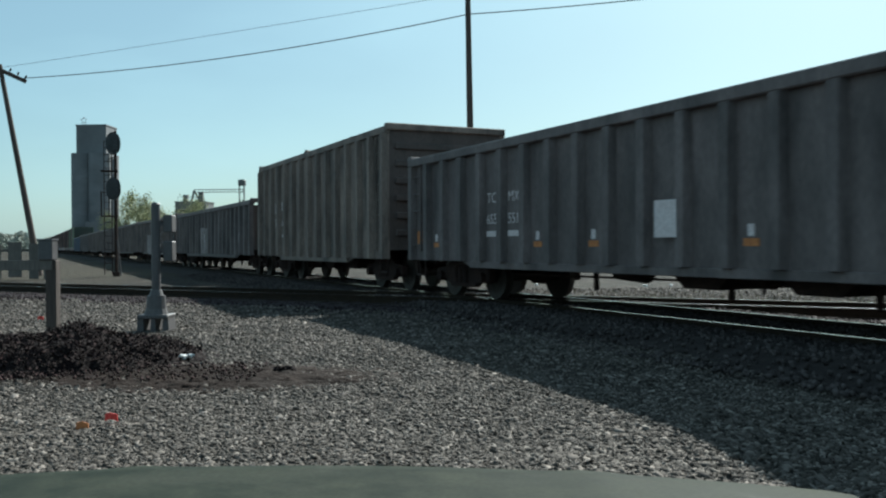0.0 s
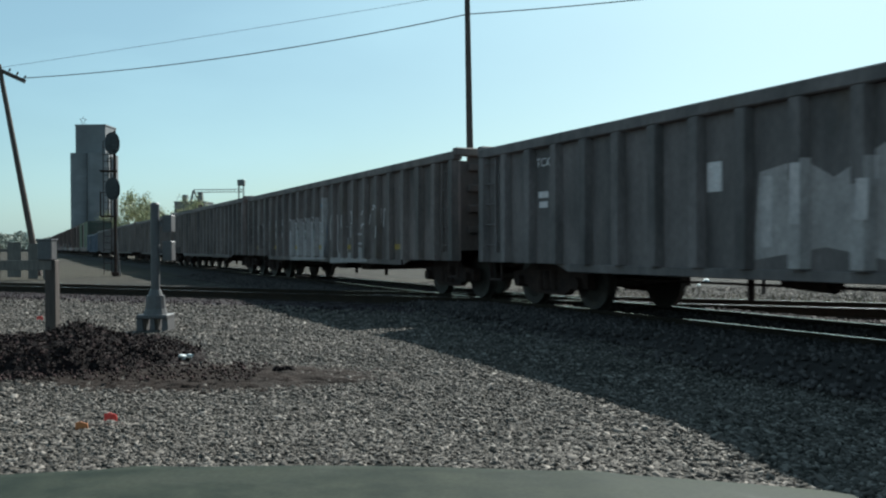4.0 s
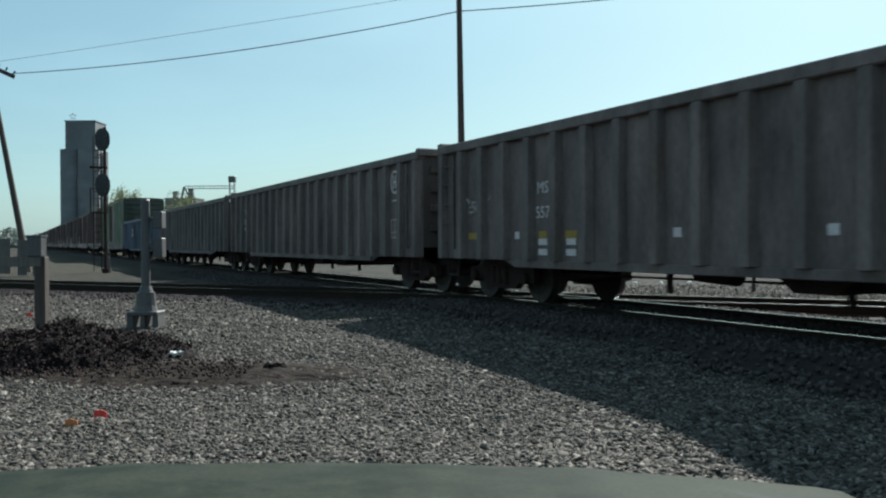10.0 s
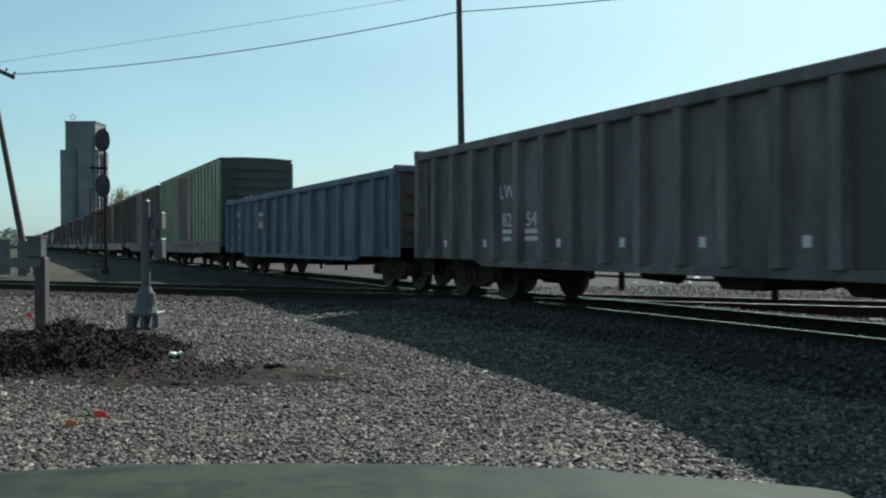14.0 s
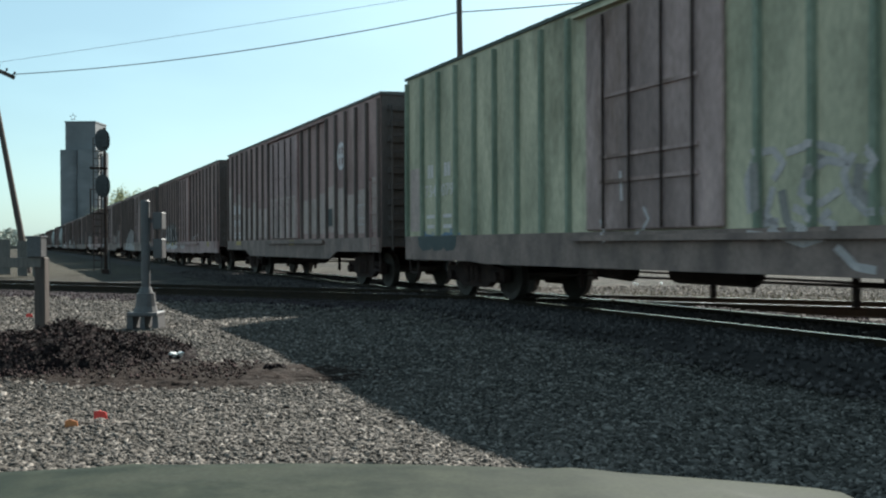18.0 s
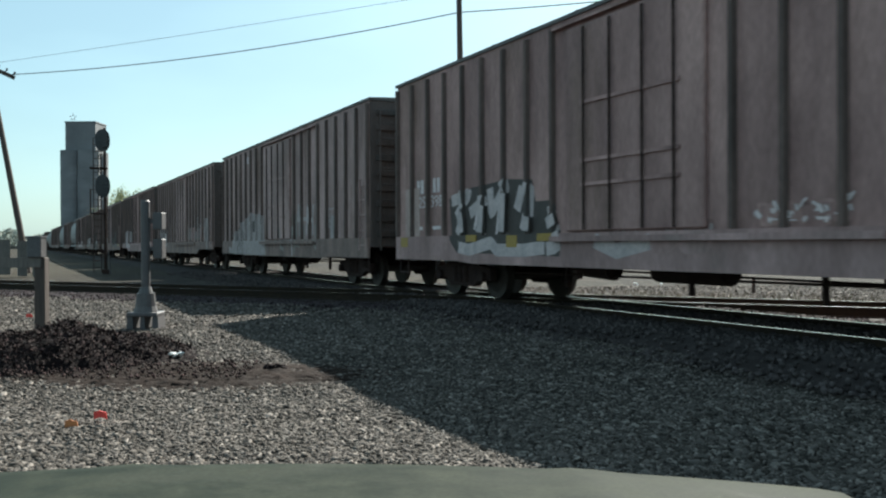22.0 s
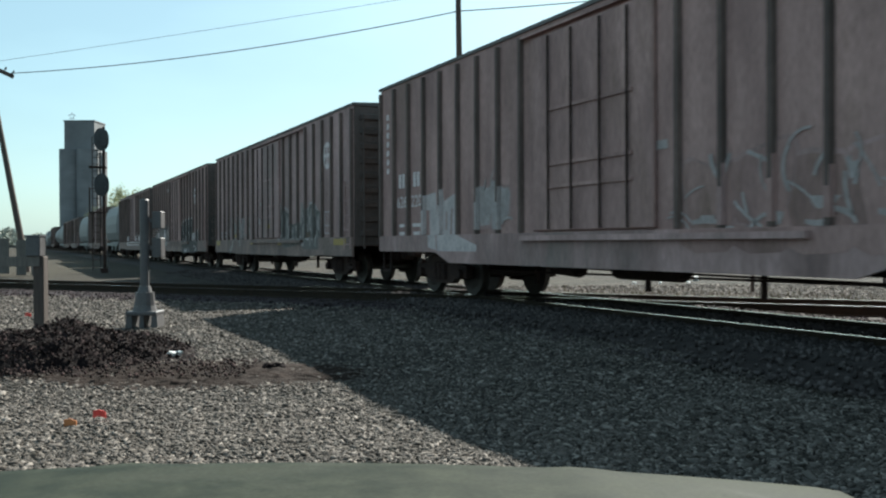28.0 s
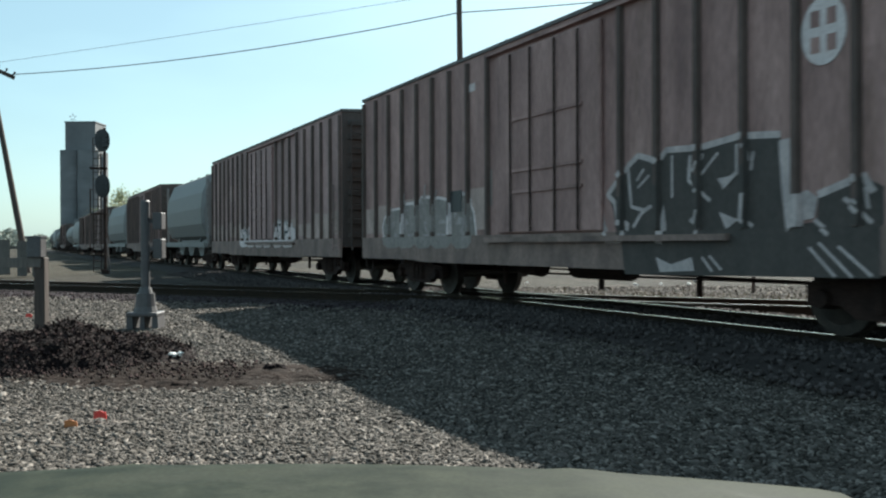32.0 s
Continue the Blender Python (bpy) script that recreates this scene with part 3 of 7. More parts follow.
def running_gear(car, half, centre, sill):
    """Trucks, couplers, hoses, centre sill and brake rigging."""
    for s in (-1, 1):
        tr = link_mesh("truck", BOLSTER, car, Matrix.Translation((s * centre, 0, 0)), "grimy cast steel truck with two axles")
        for y in (-1, 1):
            link_mesh("side_frame", SIDE_FRAME, tr, Matrix.Translation((0, y * 0.98, 0)) @ Matrix.Rotation(0 if y > 0 else math.pi, 4, "Z"))
        for x in (-0.889, 0.889):
            ALL_WHEELS.append((link_mesh("wheelset", WHEELSET, tr, Matrix.Translation((x, 0, 0.42))), x))
        m = Matrix.Translation((s * half, 0, 0)) @ Matrix.Rotation(0 if s > 0 else math.pi, 4, "Z")
        link_mesh("coupler", COUPLER, car, m)
        link_mesh("brake_hose", HOSE, car, m)
        for y in (-1, 1):
            steps = bmesh.new()
            x = s * (half - 0.35)
            add_box(steps, x - 0.2, x + 0.2, y * 1.46 - 0.02, y * 1.46 + 0.02, 0.42, 0.46)
            for dx in (-0.2, 0.2):
                add_box(steps, x + dx - 0.015, x + dx + 0.015, y * 1.46 - 0.02, y * 1.46 + 0.02, 0.42, sill + 0.2)
            part("stirrup_step", steps, IRON, car)
    part("centre_sill", box(-half + 0.2, half - 0.2, -0.2, 0.2, 0.62, 0.95), IRON, car)
    bm = bmesh.new()
    add_cyl(bm, (-0.9, 0.55, 0.66), (0.5, 0.55, 0.66), 0.2, None, 12)
    part("brake_reservoir", bm, IRON, car)
    part("brake_cylinder", cyl((1.5, 0.6, 0.62), (2.2, 0.6, 0.62), 0.17, 0.13, 12), IRON, car)
    bm = bmesh.new()
    add_cyl(bm, (-centre + 1.2, 0.62, 0.56), (centre - 1.2, 0.62, 0.5), 0.018, None, 6)
    add_cyl(bm, (-centre + 1.2, -0.5, 0.50), (centre - 1.2, -0.5, 0.56), 0.018, None, 6)
    for x in (-2.4, -0.2, 2.8):
        add_box(bm, x - 0.03, x + 0.03, 0.55, 0.62, 0.30, 0.7)
    part("brake_rod", bm, IRON, car)


def panel(car, x, dx, words):
    """Middle of the panel between two side posts in which a word stands."""
    p, a = car["pitch"], car["first"]
    clear = 0.4 * car["post"][1]
    if words == 1 and abs(dx) < 0.05:
        return a + (math.floor((x - a) / p) + 0.5) * p + clear
    post = a + round((x - a) / p) * p
    return post + (p / 2 if dx < 0 else -p / 2) + clear


def lettering(car, x, z, y, rows, size, material=None):
    """rows of words painted on the side that faces +y; words of a row stand either side of a gap."""
    for r, row in enumerate(rows):
        for dx, word in row:
            room = car["pitch"] - 1.5 * car["post"][0] - 0.5 * car["post"][1]
            me = text_mesh(word, min(size, room / (0.58 * len(word))), material or LETTER)
            link_mesh("lettering", me, car, pose(panel(car, x, dx, len(row)), y + 0.006, z - r * size * 1.45, 90, 0, 180), "white stencilled lettering")


def bars(car, x, z, y, widths, h=0.10, gap=0.16, step=None, material=None):
    """Writing that cannot be made out, as plain bars."""
    for r, row in enumerate(widths):
        for dx, w in row:
            q = panel(car, x, dx, len(row))
            spans = [(-w / 2, -w * 0.1), (w * 0.1, w / 2)] if h > 0.2 else [(-w / 2, w / 2)]
            for a, b in spans:
                part("lettering_bar", box(q + a, q + b, y + 0.004, y + 0.009, z - r * (step or gap) - h, z - r * (step or gap)), material or LETTER, car, "small white stencilled data")


def plate(car, x, z, y, w, h, material, name="placard", label=""):
    part(name, box(x - w / 2, x + w / 2, y + 0.002, y + 0.010, z - h / 2, z + h / 2), material, car, label)


def frame_plate(car, x, z, y, w, h):
    """White consolidated stencil frame with dark fields."""
    bm = bmesh.new()
    t, x = 0.025, panel(car, x, 0, 1)
    w = min(w, car["pitch"] - 1.5 * car["post"][0] - 1.2 * car["post"][1])
    for a, b, c, d in ((-w / 2, w / 2, h / 2 - t, h / 2), (-w / 2, w / 2, -h / 2, -h / 2 + t), (-w / 2, -w / 2 + t, -h / 2, h / 2), (w / 2 - t, w / 2, -h / 2, h / 2), (-0.01, 0.01, -h / 2, h / 2), (-w / 2, w / 2, -0.09, -0.07)):
        add_box(bm, x + a, x + b, y + 0.002, y + 0.009, z + c, z + d)
    part("stencil_frame", bm, SPRAYL, car, "white painted stencil frame")


def blob(bm, cx, cz, w, h, y0, y1, rng, spiky=0.2, n=13, inner=None):
    k = rng.uniform(0, 6.28)
    pts = []
    for i in range(n):
        a = 2 * math.pi * i / n
        c, s = math.cos(a), math.sin(a)
        e = 0.55
        rx, rz = math.copysign(abs(c) ** e, c), math.copysign(abs(s) ** e, s)
        r = 1 + spiky * math.sin(3 * a + k) * rng.uniform(0.3, 1.0)
        pts.append((cx + rx * r * w / 2, cz + rz * r * h / 2))
    add_prism(bm, pts, y0, y1)
    if inner:
        f, tx, tz, z0, z1 = inner[0], max(0.6, 1 - 0.11 / w), max(0.7, 1 - 0.11 / h), inner[1], inner[2]
        add_prism(f, [(cx + (a - cx) * tx, cz + (b - cz) * tz) for a, b in pts], z0, z1)


def graffiti(car, y, x0, x1, z0, z1, seed, edge, fill, count=None, accent=None, slant=0.12):
    """Bubble letters that spell nothing: pale outlines, darker fills, small cut-outs and drips."""
    rng = random.Random(seed)
    count = count or max(2, round((x1 - x0) / (0.75 * (z1 - z0))))
    step = (x1 - x0) / count
    for i in range(count):
        out, inn, cut = bmesh.new(), bmesh.new(), bmesh.new()
        cx = x0 + (i + 0.5) * step + rng.uniform(-0.1, 0.1) * step
        h = (z1 - z0) * rng.uniform(0.72, 1.0)
        cz = z0 + h / 2 + rng.uniform(0, (z1 - z0) - h)
        w = step * rng.uniform(1.15, 1.4)
        o = 0.0007 * i
        blob(out, cx, cz, w, h, y + 0.002 + o, y + 0.004 + o, rng, 0.3, 17, (inn, y + 0.0075 + o, y + 0.009 + o))
        for k in range(rng.randint(1, 3)):
            dz = (k - 0.8) * h * 0.3 + rng.uniform(-0.05, 0.05) * h
            blob(cut, cx + rng.uniform(-0.16, 0.16) * w + slant * dz, cz + dz, w * rng.uniform(0.15, 0.42), h * rng.uniform(0.06, 0.16), y + 0.014 + o, y + 0.016 + o, rng, 0.45, 9)
        for k in range(rng.randint(4, 7)):
            px, pz = cx + rng.uniform(-0.42, 0.42) * w, cz + rng.uniform(-0.42, 0.42) * h
            a, l, bend = rng.uniform(0.4, 2.7), rng.uniform(0.2, 0.5) * h, rng.uniform(-1.2, 1.2)
            t = rng.uniform(0.012, 0.032)
            for q in range(4):
                dx, dz = math.cos(a) * l / 4, math.sin(a) * l / 4
                nx, nz = -math.sin(a) * t, math.cos(a) * t
                add_prism(cut, [(px - nx, pz - nz), (px + dx - nx, pz + dz - nz), (px + dx + nx, pz + dz + nz), (px + nx, pz + nz)], y + 0.0175 + o, y + 0.019 + o)
                px, pz, a = px + dx, pz + dz, a + bend / 3
        if z1 - z0 > 0.6:
            p, a = car["pitch"], car["first"]
            k = math.ceil((cx - step / 2 - a) / p)
            while a + k * p < cx + step / 2:
                q = a + k * p
                sleeve = post_mesh(max(z0, car["low"]) + rng.uniform(0, 0.1), cz + h * rng.uniform(0.25, 0.42), rng.choice((fill, fill, edge)), car["post"][0] + 0.008, car["post"][1] + 0.004)
                if abs(q) > car["doorway"]:
                    link_mesh("graffiti_on_post", sleeve, car, Matrix.Translation((q, y - 0.001, 0)))
                k += 1
        if "sill" in car and z0 < 1.1:
            low = bmesh.new()
            q = rng.uniform(0.86, 1.0) * w / 2
            add_prism(low, [(cx - q, 1.195), (cx - q * 0.95, z0 + 0.12), (cx - q * 0.6, z0 + 0.02), (cx + q * 0.4, z0), (cx + q * 0.9, z0 + 0.1), (cx + q, 1.195)], y + 0.061 + o, y + 0.064 + o)
            part("graffiti_on_sill", low, fill, car)
        letter = part("graffiti", out, edge, car, "spray-painted bubble letter in pale outline")
        part("graffiti_fill", inn, fill, letter)
        tagged(part("graffiti_line", cut, accent or edge, letter), kind="stuff")


POSTS = {}


def post_mesh(h0, h1, material, w=0.065, d=0.08):
    key = (round(h0, 2), round(h1, 2), material.name, w, d)
    if key not in POSTS:
        bm = bmesh.new()
        q = 0.25 * w
        pts = [(-w / 2 - q, 0), (w / 2 + q, 0), (w / 2, d), (-w / 2, d)]
        lo = [bm.verts.new((x, y, h0)) for x, y in pts]
        hi = [bm.verts.new((x, y if i < 2 else y * 0.9, h1)) for i, (x, y) in enumerate(pts)]
        bm.faces.new(lo)
        bm.faces.new(hi[::-1])
        for i in range(4):
            bm.faces.new((lo[i], lo[(i + 1) % 4], hi[(i + 1) % 4], hi[i]))
        POSTS[key] = to_mesh("side_post", bm, material)
    return POSTS[key]


def clip_line(pts, z, keep_above):
    """The part of an outline above or below height z."""
    out = []
    for (ax, az), (bx, bz) in zip(pts, pts[1:] + pts[:1]):
        ina, inb = (az >= z) == keep_above, (bz >= z) == keep_above
        if ina:
            out.append((ax, az))
        if ina != inb:
            t = (z - az) / (bz - az)
            out.append((ax + (bx - ax) * t, z))
    return out


def paint_area(car, half, y, pts, material, lift=0.002):
    """Sprayed field over body, posts and sill; points are metres from the trailing end, and height."""
    pts = [(half - d, z) for d, z in pts]
    b = car["bands"]
    for k in range(0, len(b), 3):
        band = clip_line(pts, b[k], True)
        band = clip_line(band, b[k + 1], False) if len(band) > 2 else []
        if len(band) > 2:
            part("graffiti_fill", prism(band, y + b[k + 2] + lift, y + b[k + 2] + lift + 0.002), material, car)
    p, a = car["pitch"], car["first"]
    k = math.ceil((min(q[0] for q in pts) - a) / p)
    while a + k * p < max(q[0] for q in pts):
        x = a + k * p
        zs = [az + (bz - az) * (x - ax) / (bx - ax) for (ax, az), (bx, bz) in zip(pts, pts[1:] + pts[:1]) if (ax - x) * (bx - x) < 0]
        if zs and max(zs) > 1.4:
            link_mesh("graffiti_on_post", post_mesh(b[0] + 0.01, max(zs), material, car["post"][0] + 0.004 + 2 * lift, car["post"][1] + 0.002 + lift), car, Matrix.Translation((x, y - 0.001, 0)))
        k += 1


def strokes(car, half, y, lines, wide, material, layer=0.006):
    """Sprayed strokes, each one bent ribbon; points as for paint_area."""
    for line in lines:
        pts = []
        for (ax, az), (bx, bz) in zip(line, line[1:]):
            n = max(2, int(math.hypot(bx - ax, bz - az) / 0.045))
            for k in range(n):
                t = k / n
                pts.append((half - ax - (bx - ax) * t, az + (bz - az) * t))
        pts.append((half - line[-1][0], line[-1][1]))
        bm, made, sides, b = bmesh.new(), {}, [], car["bands"]
        for i, (x, z) in enumerate(pts):
            (ax, az), (bx, bz) = pts[max(0, i - 1)], pts[min(len(pts) - 1, i + 1)]
            ln = math.hypot(bx - ax, bz - az) or 1.0
            nx, nz = -(bz - az) / ln * wide / 2, (bx - ax) / ln * wide / 2
            sides.append(((x + nx, z + nz), (x - nx, z - nz)))

        def section(i, yy):
            if (i, yy) not in made:
                made[i, yy] = [bm.verts.new((x, q, z)) for q in (yy + 0.002, yy) for x, z in sides[i]]
            return made[i, yy]

        for i in range(len(pts) - 1):
            xm, zm = (pts[i][0] + pts[i + 1][0]) / 2, (pts[i][1] + pts[i + 1][1]) / 2
            yy = layer + sum(b[k + 2] for k in range(0, len(b), 3) if b[k] <= zm < b[k + 1])
            off = xm - car["first"]
            if abs(off - round(off / car["pitch"]) * car["pitch"]) < car["post"][0] / 2 and zm > 1.25:
                yy = car["post"][1] + 0.005
            yy = round(y + yy, 5)
            p, q = section(i, yy), section(i + 1, yy)
            for f in ((p[0], p[1], q[1], q[0]), (p[2], p[0], q[0], q[2]), (p[1], p[3], q[3], q[1])):
                bm.faces.new(f)
        part("graffiti_stroke", bm, material, car)


def gondola(label, r, l, top, paint, posts=22, load=None, seed=0, lip=0.10, width=3.04, sill=0.63, postpaint=None):
    """Open-topped gondola from u = r (leading end) to u = l (trailing end). Returns it with its half length and side plane."""
    half, hw, t = (l - r) / 2, width / 2, 0.05
    car = tagged(empty("gondola_car"), label, "freight car", group="cars of the passing train")
    car["u"] = (l + r) / 2
    car["pitch"], car["first"], car["low"], car["doorway"] = (2 * half - 0.24) / (posts - 1), -half + 0.12, sill + 0.13, -1.0
    car["post"] = (0.15, 0.13)
    car["bands"] = (sill + 0.13, 9.0, 0.0, 0.0, sill + 0.13, 0.042)
    for s in (-1, 1):
        bm = bmesh.new()
        y0, y1 = sorted((s * (hw - t), s * hw))
        cut = 2.3
        pts = [(-half, sill + 0.12), (-half + cut, sill + 0.12), (-half + cut + 0.4, sill), (half - cut - 0.4, sill), (half - cut, sill + 0.12), (half, sill + 0.12), (half, top - 0.05), (-half, top - 0.05)]
        add_prism(bm, pts, y0, y1)
        part("side_wall", bm, paint, car)
        y0, y1 = sorted((s * (hw - 0.08), s * (hw + lip)))
        part("top_chord", box(-half - 0.02, half + 0.02, y0, y1, top - 0.17, top, 0.02), paint, car)
        y0, y1 = sorted((s * (hw + 0.002), s * (hw + 0.042)))
        part("side_sill", box(-half + cut + 0.4, half - cut - 0.4, y0, y1, sill, sill + 0.12, 0.01), paint, car)
        pm = post_mesh(sill + 0.124, top - 0.17, postpaint or paint, *car["post"])
        for i in range(posts):
            x = -half + 0.12 + (2 * half - 0.24) * i / (posts - 1)
            link_mesh("side_post", pm, car, Matrix.Translation((x, s * (hw - 0.001), 0)) @ Matrix.Rotation(0 if s > 0 else math.pi, 4, "Z"))
        x0, x1 = sorted((s * (half - 0.06), s * half))
        end = bmesh.new()
        add_box(end, x0, x1, -hw + t, hw - t, 0.95, top - 0.19)
        add_box(end, x0, x1, -hw + t, hw - (0.26 if top < 3.2 and not load else t), top - 0.19, top - 0.03)
        # end wall and ribs take the paint darkened for shade, not the side colour
        ew = part("end_wall", end, END_SHADE, car)
        for z in (1.35, 1.75, 2.15, 2.55, 2.95, 3.35):
            if z < top - 0.25:
                link_mesh("end_rib", rib_mesh(END_SHADE), ew, Matrix.Translation((s * (half + 0.031), 0, z)))
        a, b = sorted((s * (half - 0.1), s * (half + 0.08)))
        part("end_chord", box(a, b, -hw - lip + 0.02, hw + lip - 0.02, top - 0.10, top + 0.06, 0.02), paint, car)
        for e in (-1, 1):
            link_mesh("ladder", ladder_mesh(sill + 0.3, top - 0.2, paint), car, Matrix.Translation((e * (half - 0.36), s * hw, 0)) @ Matrix.Rotation(0 if s > 0 else math.pi, 4, "Z"))
    part("floor", box(-half + 0.06, half - 0.06, -hw + t, hw - t, 0.95, 1.03), paint, car)
    bm = bmesh.new()
    for x in (-1.9, 0.0):
        add_prism(bm, [(x - 0.62, 0.94), (x - 0.50, 0.60), (x - 0.30, 0.44), (x + 0.30, 0.44), (x + 0.50, 0.60), (x + 0.62, 0.94)], -0.95, 0.95)
    part("drop_tub", bm, IRON, car)
    running_gear(car, half, half - 1.40, sill)
    if load:
        n = 900
        g = np.random.default_rng(seed + 7)
        x, y = g.uniform(-half + 0.4, half - 0.4, n), g.uniform(-hw + 0.3, hw - 0.3, n)
        z = top - 0.42 + load * 0.75 * np.array([max(0, noise.noise(Vector((a * 0.5, b * 0.5 + seed, 0))) + 0.45) for a, b in zip(x, y)])
        size = g.uniform(0.06, 0.16, n)
        me = pieces_mesh("scrap_load", STONE_BASE, n, (random_rotations(g, n, np.stack([size * 1.5, size, size * 0.7], 1)), np.stack([x, y, z], 1)), COAL)
        tagged(link_mesh("load", me, car), "rusty scrap heaped to the rim")
    return car, half, hw


RIBS = {}


def rib_mesh(paint):
    if paint.name not in RIBS:
        RIBS[paint.name] = to_mesh("end_rib", box(-0.03, 0.012, -1.33, 1.33, -0.075, 0.075, 0.02), paint)
    return RIBS[paint.name]


def boxcar(label, r, l, eave, paint, sillpaint=None, roof=None, endpaint=None, posts=22, post_paint=None, door=2.9, doorpaint=None, whites=(), seed=0, fish=True, dooroff=0.0):
    """Outside-post plug-door boxcar; whites: (from, to, z0, z1) spans of pale panel between the posts, chalky paint or
    a painted reflection.
    """
    half, hw = (l - r) / 2, 1.475
    car = tagged(empty("boxcar"), label, "freight car", group="cars of the passing train")
    car["u"] = (l + r) / 2
    car["pitch"], car["first"], car["low"], car["doorway"] = (2 * half - 0.20) / (posts - 1), -half + 0.10, 1.22, door / 2 + 0.1
    car["post"] = (0.065, 0.08)
    car["bands"] = (1.2, 9.0, 0.0, 0.0, 1.2, 0.059)
    sill = 0.98
    car["sill"] = sill
    # ends default to the paint with shade in its colour
    endpaint, doorpaint, sillpaint, post_paint = endpaint or END_SHADE, doorpaint or paint, sillpaint or paint, post_paint or POSTDARK
    part("body", box(-half + 0.05, half - 0.05, -hw, hw, sill, eave - 0.06), paint, car)
    rf = bmesh.new()
    prof = [(-hw - 0.03, eave - 0.06), (hw + 0.03, eave - 0.06), (hw + 0.03, eave), (0.55, eave + 0.05), (-0.55, eave + 0.05), (-hw - 0.03, eave)]
    lo, hi = [rf.verts.new((-half - 0.02, y, z)) for y, z in prof], [rf.verts.new((half + 0.02, y, z)) for y, z in prof]
    rf.faces.new(lo)
    rf.faces.new(hi[::-1])
    for i in range(len(prof)):
        rf.faces.new((lo[i], lo[(i + 1) % 6], hi[(i + 1) % 6], hi[i]))
    for i in range(13):
        x = -half + 0.5 + (2 * half - 1.0) * i / 12
        for s in (-1, 1):
            v = [rf.verts.new((x + dx, s * yy, zz)) for dx in (-0.04, 0.04) for yy, zz in ((0.5, eave + 0.04), (1.49, eave - 0.01), (1.49, eave + 0.015), (0.5, eave + 0.07))]
            for f in ((0, 1, 2, 3), (4, 5, 6, 7), (0, 1, 5, 4), (3, 2, 6, 7), (1, 2, 6, 5), (0, 3, 7, 4)):
                rf.faces.new([v[i] for i in f])
    part("roof", rf, roof or ROOFM, car)
    for s in (-1, 1):
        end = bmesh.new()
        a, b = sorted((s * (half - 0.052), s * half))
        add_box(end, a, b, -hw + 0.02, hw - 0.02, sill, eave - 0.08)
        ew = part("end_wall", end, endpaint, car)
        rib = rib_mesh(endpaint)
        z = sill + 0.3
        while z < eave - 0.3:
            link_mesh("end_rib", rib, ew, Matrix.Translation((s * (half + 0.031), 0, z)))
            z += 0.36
        link_mesh("ladder", ladder_mesh(0.9, eave - 0.3, endpaint), car, Matrix.Translation((s * (half + 0.06), -s * 1.05, 0)) @ Matrix.Rotation(-s * math.pi / 2, 4, "Z"))
        for e in (-s,):
            link_mesh("ladder", ladder_mesh(0.9, 2.6, paint), car, Matrix.Translation((e * (half - 0.34), s * hw, 0)) @ Matrix.Rotation(0 if s > 0 else math.pi, 4, "Z"))
        # fish-belly side sill
        y0, y1 = sorted((s * (hw + 0.002), s * (hw + 0.06)))
        drop, rise = (0.66, 0.86) if fish else (0.68, 0.72)
        pts = [(-half + 0.04, rise), (-half + 2.9, rise), (-half + 3.5, drop), (half - 3.5, drop), (half - 2.9, rise), (half - 0.04, rise), (half - 0.04, sill + 0.22), (-half + 0.04, sill + 0.22)]
        part("side_sill", prism(pts, y0, y1), sillpaint, car)
        pm = post_mesh(sill + 0.22, eave - 0.14, post_paint)
        for i in range(posts):
            x = -half + 0.10 + (2 * half - 0.20) * i / (posts - 1)
            if abs(x - dooroff) < door / 2 + 0.08:
                continue
            link_mesh("side_post", pm, car, Matrix.Translation((x, s * (hw - 0.001), 0)) @ Matrix.Rotation(0 if s > 0 else math.pi, 4, "Z"))
        # plug door with its rods and tracks
        y0, y1 = sorted((s * (hw + 0.002), s * (hw + 0.075)))
        dr = part("door", box(dooroff - door / 2, dooroff + door / 2, y0, y1, sill + 0.24, eave - 0.25, 0.02), doorpaint, car, "plug door with locking rods")
        for x in (-door * 0.33, -door * 0.12, door * 0.12, door * 0.33):
            yy = s * (hw + 0.11)
            part("locking_rod", cyl((dooroff + x, yy, sill + 0.26), (dooroff + x, yy, eave - 0.3), 0.02, None, 6), IRON, dr)
        bm = bmesh.new()
        for z in (1.9, 2.25, 3.1):
            a, b = sorted((s * (hw + 0.076), s * (hw + 0.105)))
            add_box(bm, dooroff - door * 0.36, dooroff + door * 0.36, a, b, z - 0.025, z + 0.025)
        part("door_bar", bm, doorpaint, dr)
        a, b = sorted((s * (hw + 0.062), s * (hw + 0.15)))
        part("door_track", box(dooroff - door * 1.35, dooroff + door * 0.62, a, b, sill + 0.09, sill + 0.17), sillpaint, car)
        a, b = sorted((s * (hw + 0.002), s * (hw + 0.09)))
        part("door_track", box(dooroff - door * 1.35, dooroff + door * 0.62, a, b, eave - 0.19, eave - 0.15), paint, car)
    step = (2 * half - 0.20) / (posts - 1)
    for w0, w1, z0, z1 in whites:
        x = -half + 0.10
        while x < half - 0.3:
            c = x + step / 2
            if w0 <= c <= w1 and abs(c - dooroff) > door / 2 + 0.1:
                rr = random.Random(round(c * 100) + seed)
                part("pale_panel", box(x + 0.055, x + step - 0.055, hw + 0.0015, hw + 0.0035, z0 + rr.uniform(-0.03, 0.10), z1 + rr.uniform(-0.30, 0.12)), CHALK_REFLECT, car)
            x += step
    running_gear(car, half, half - 2.2, 0.86)
    part("brake_wheel", cyl((half + 0.10, 0.6, 3.0), (half + 0.16, 0.6, 3.0), 0.28, None, 14), IRON, car)
    return car, half, hw


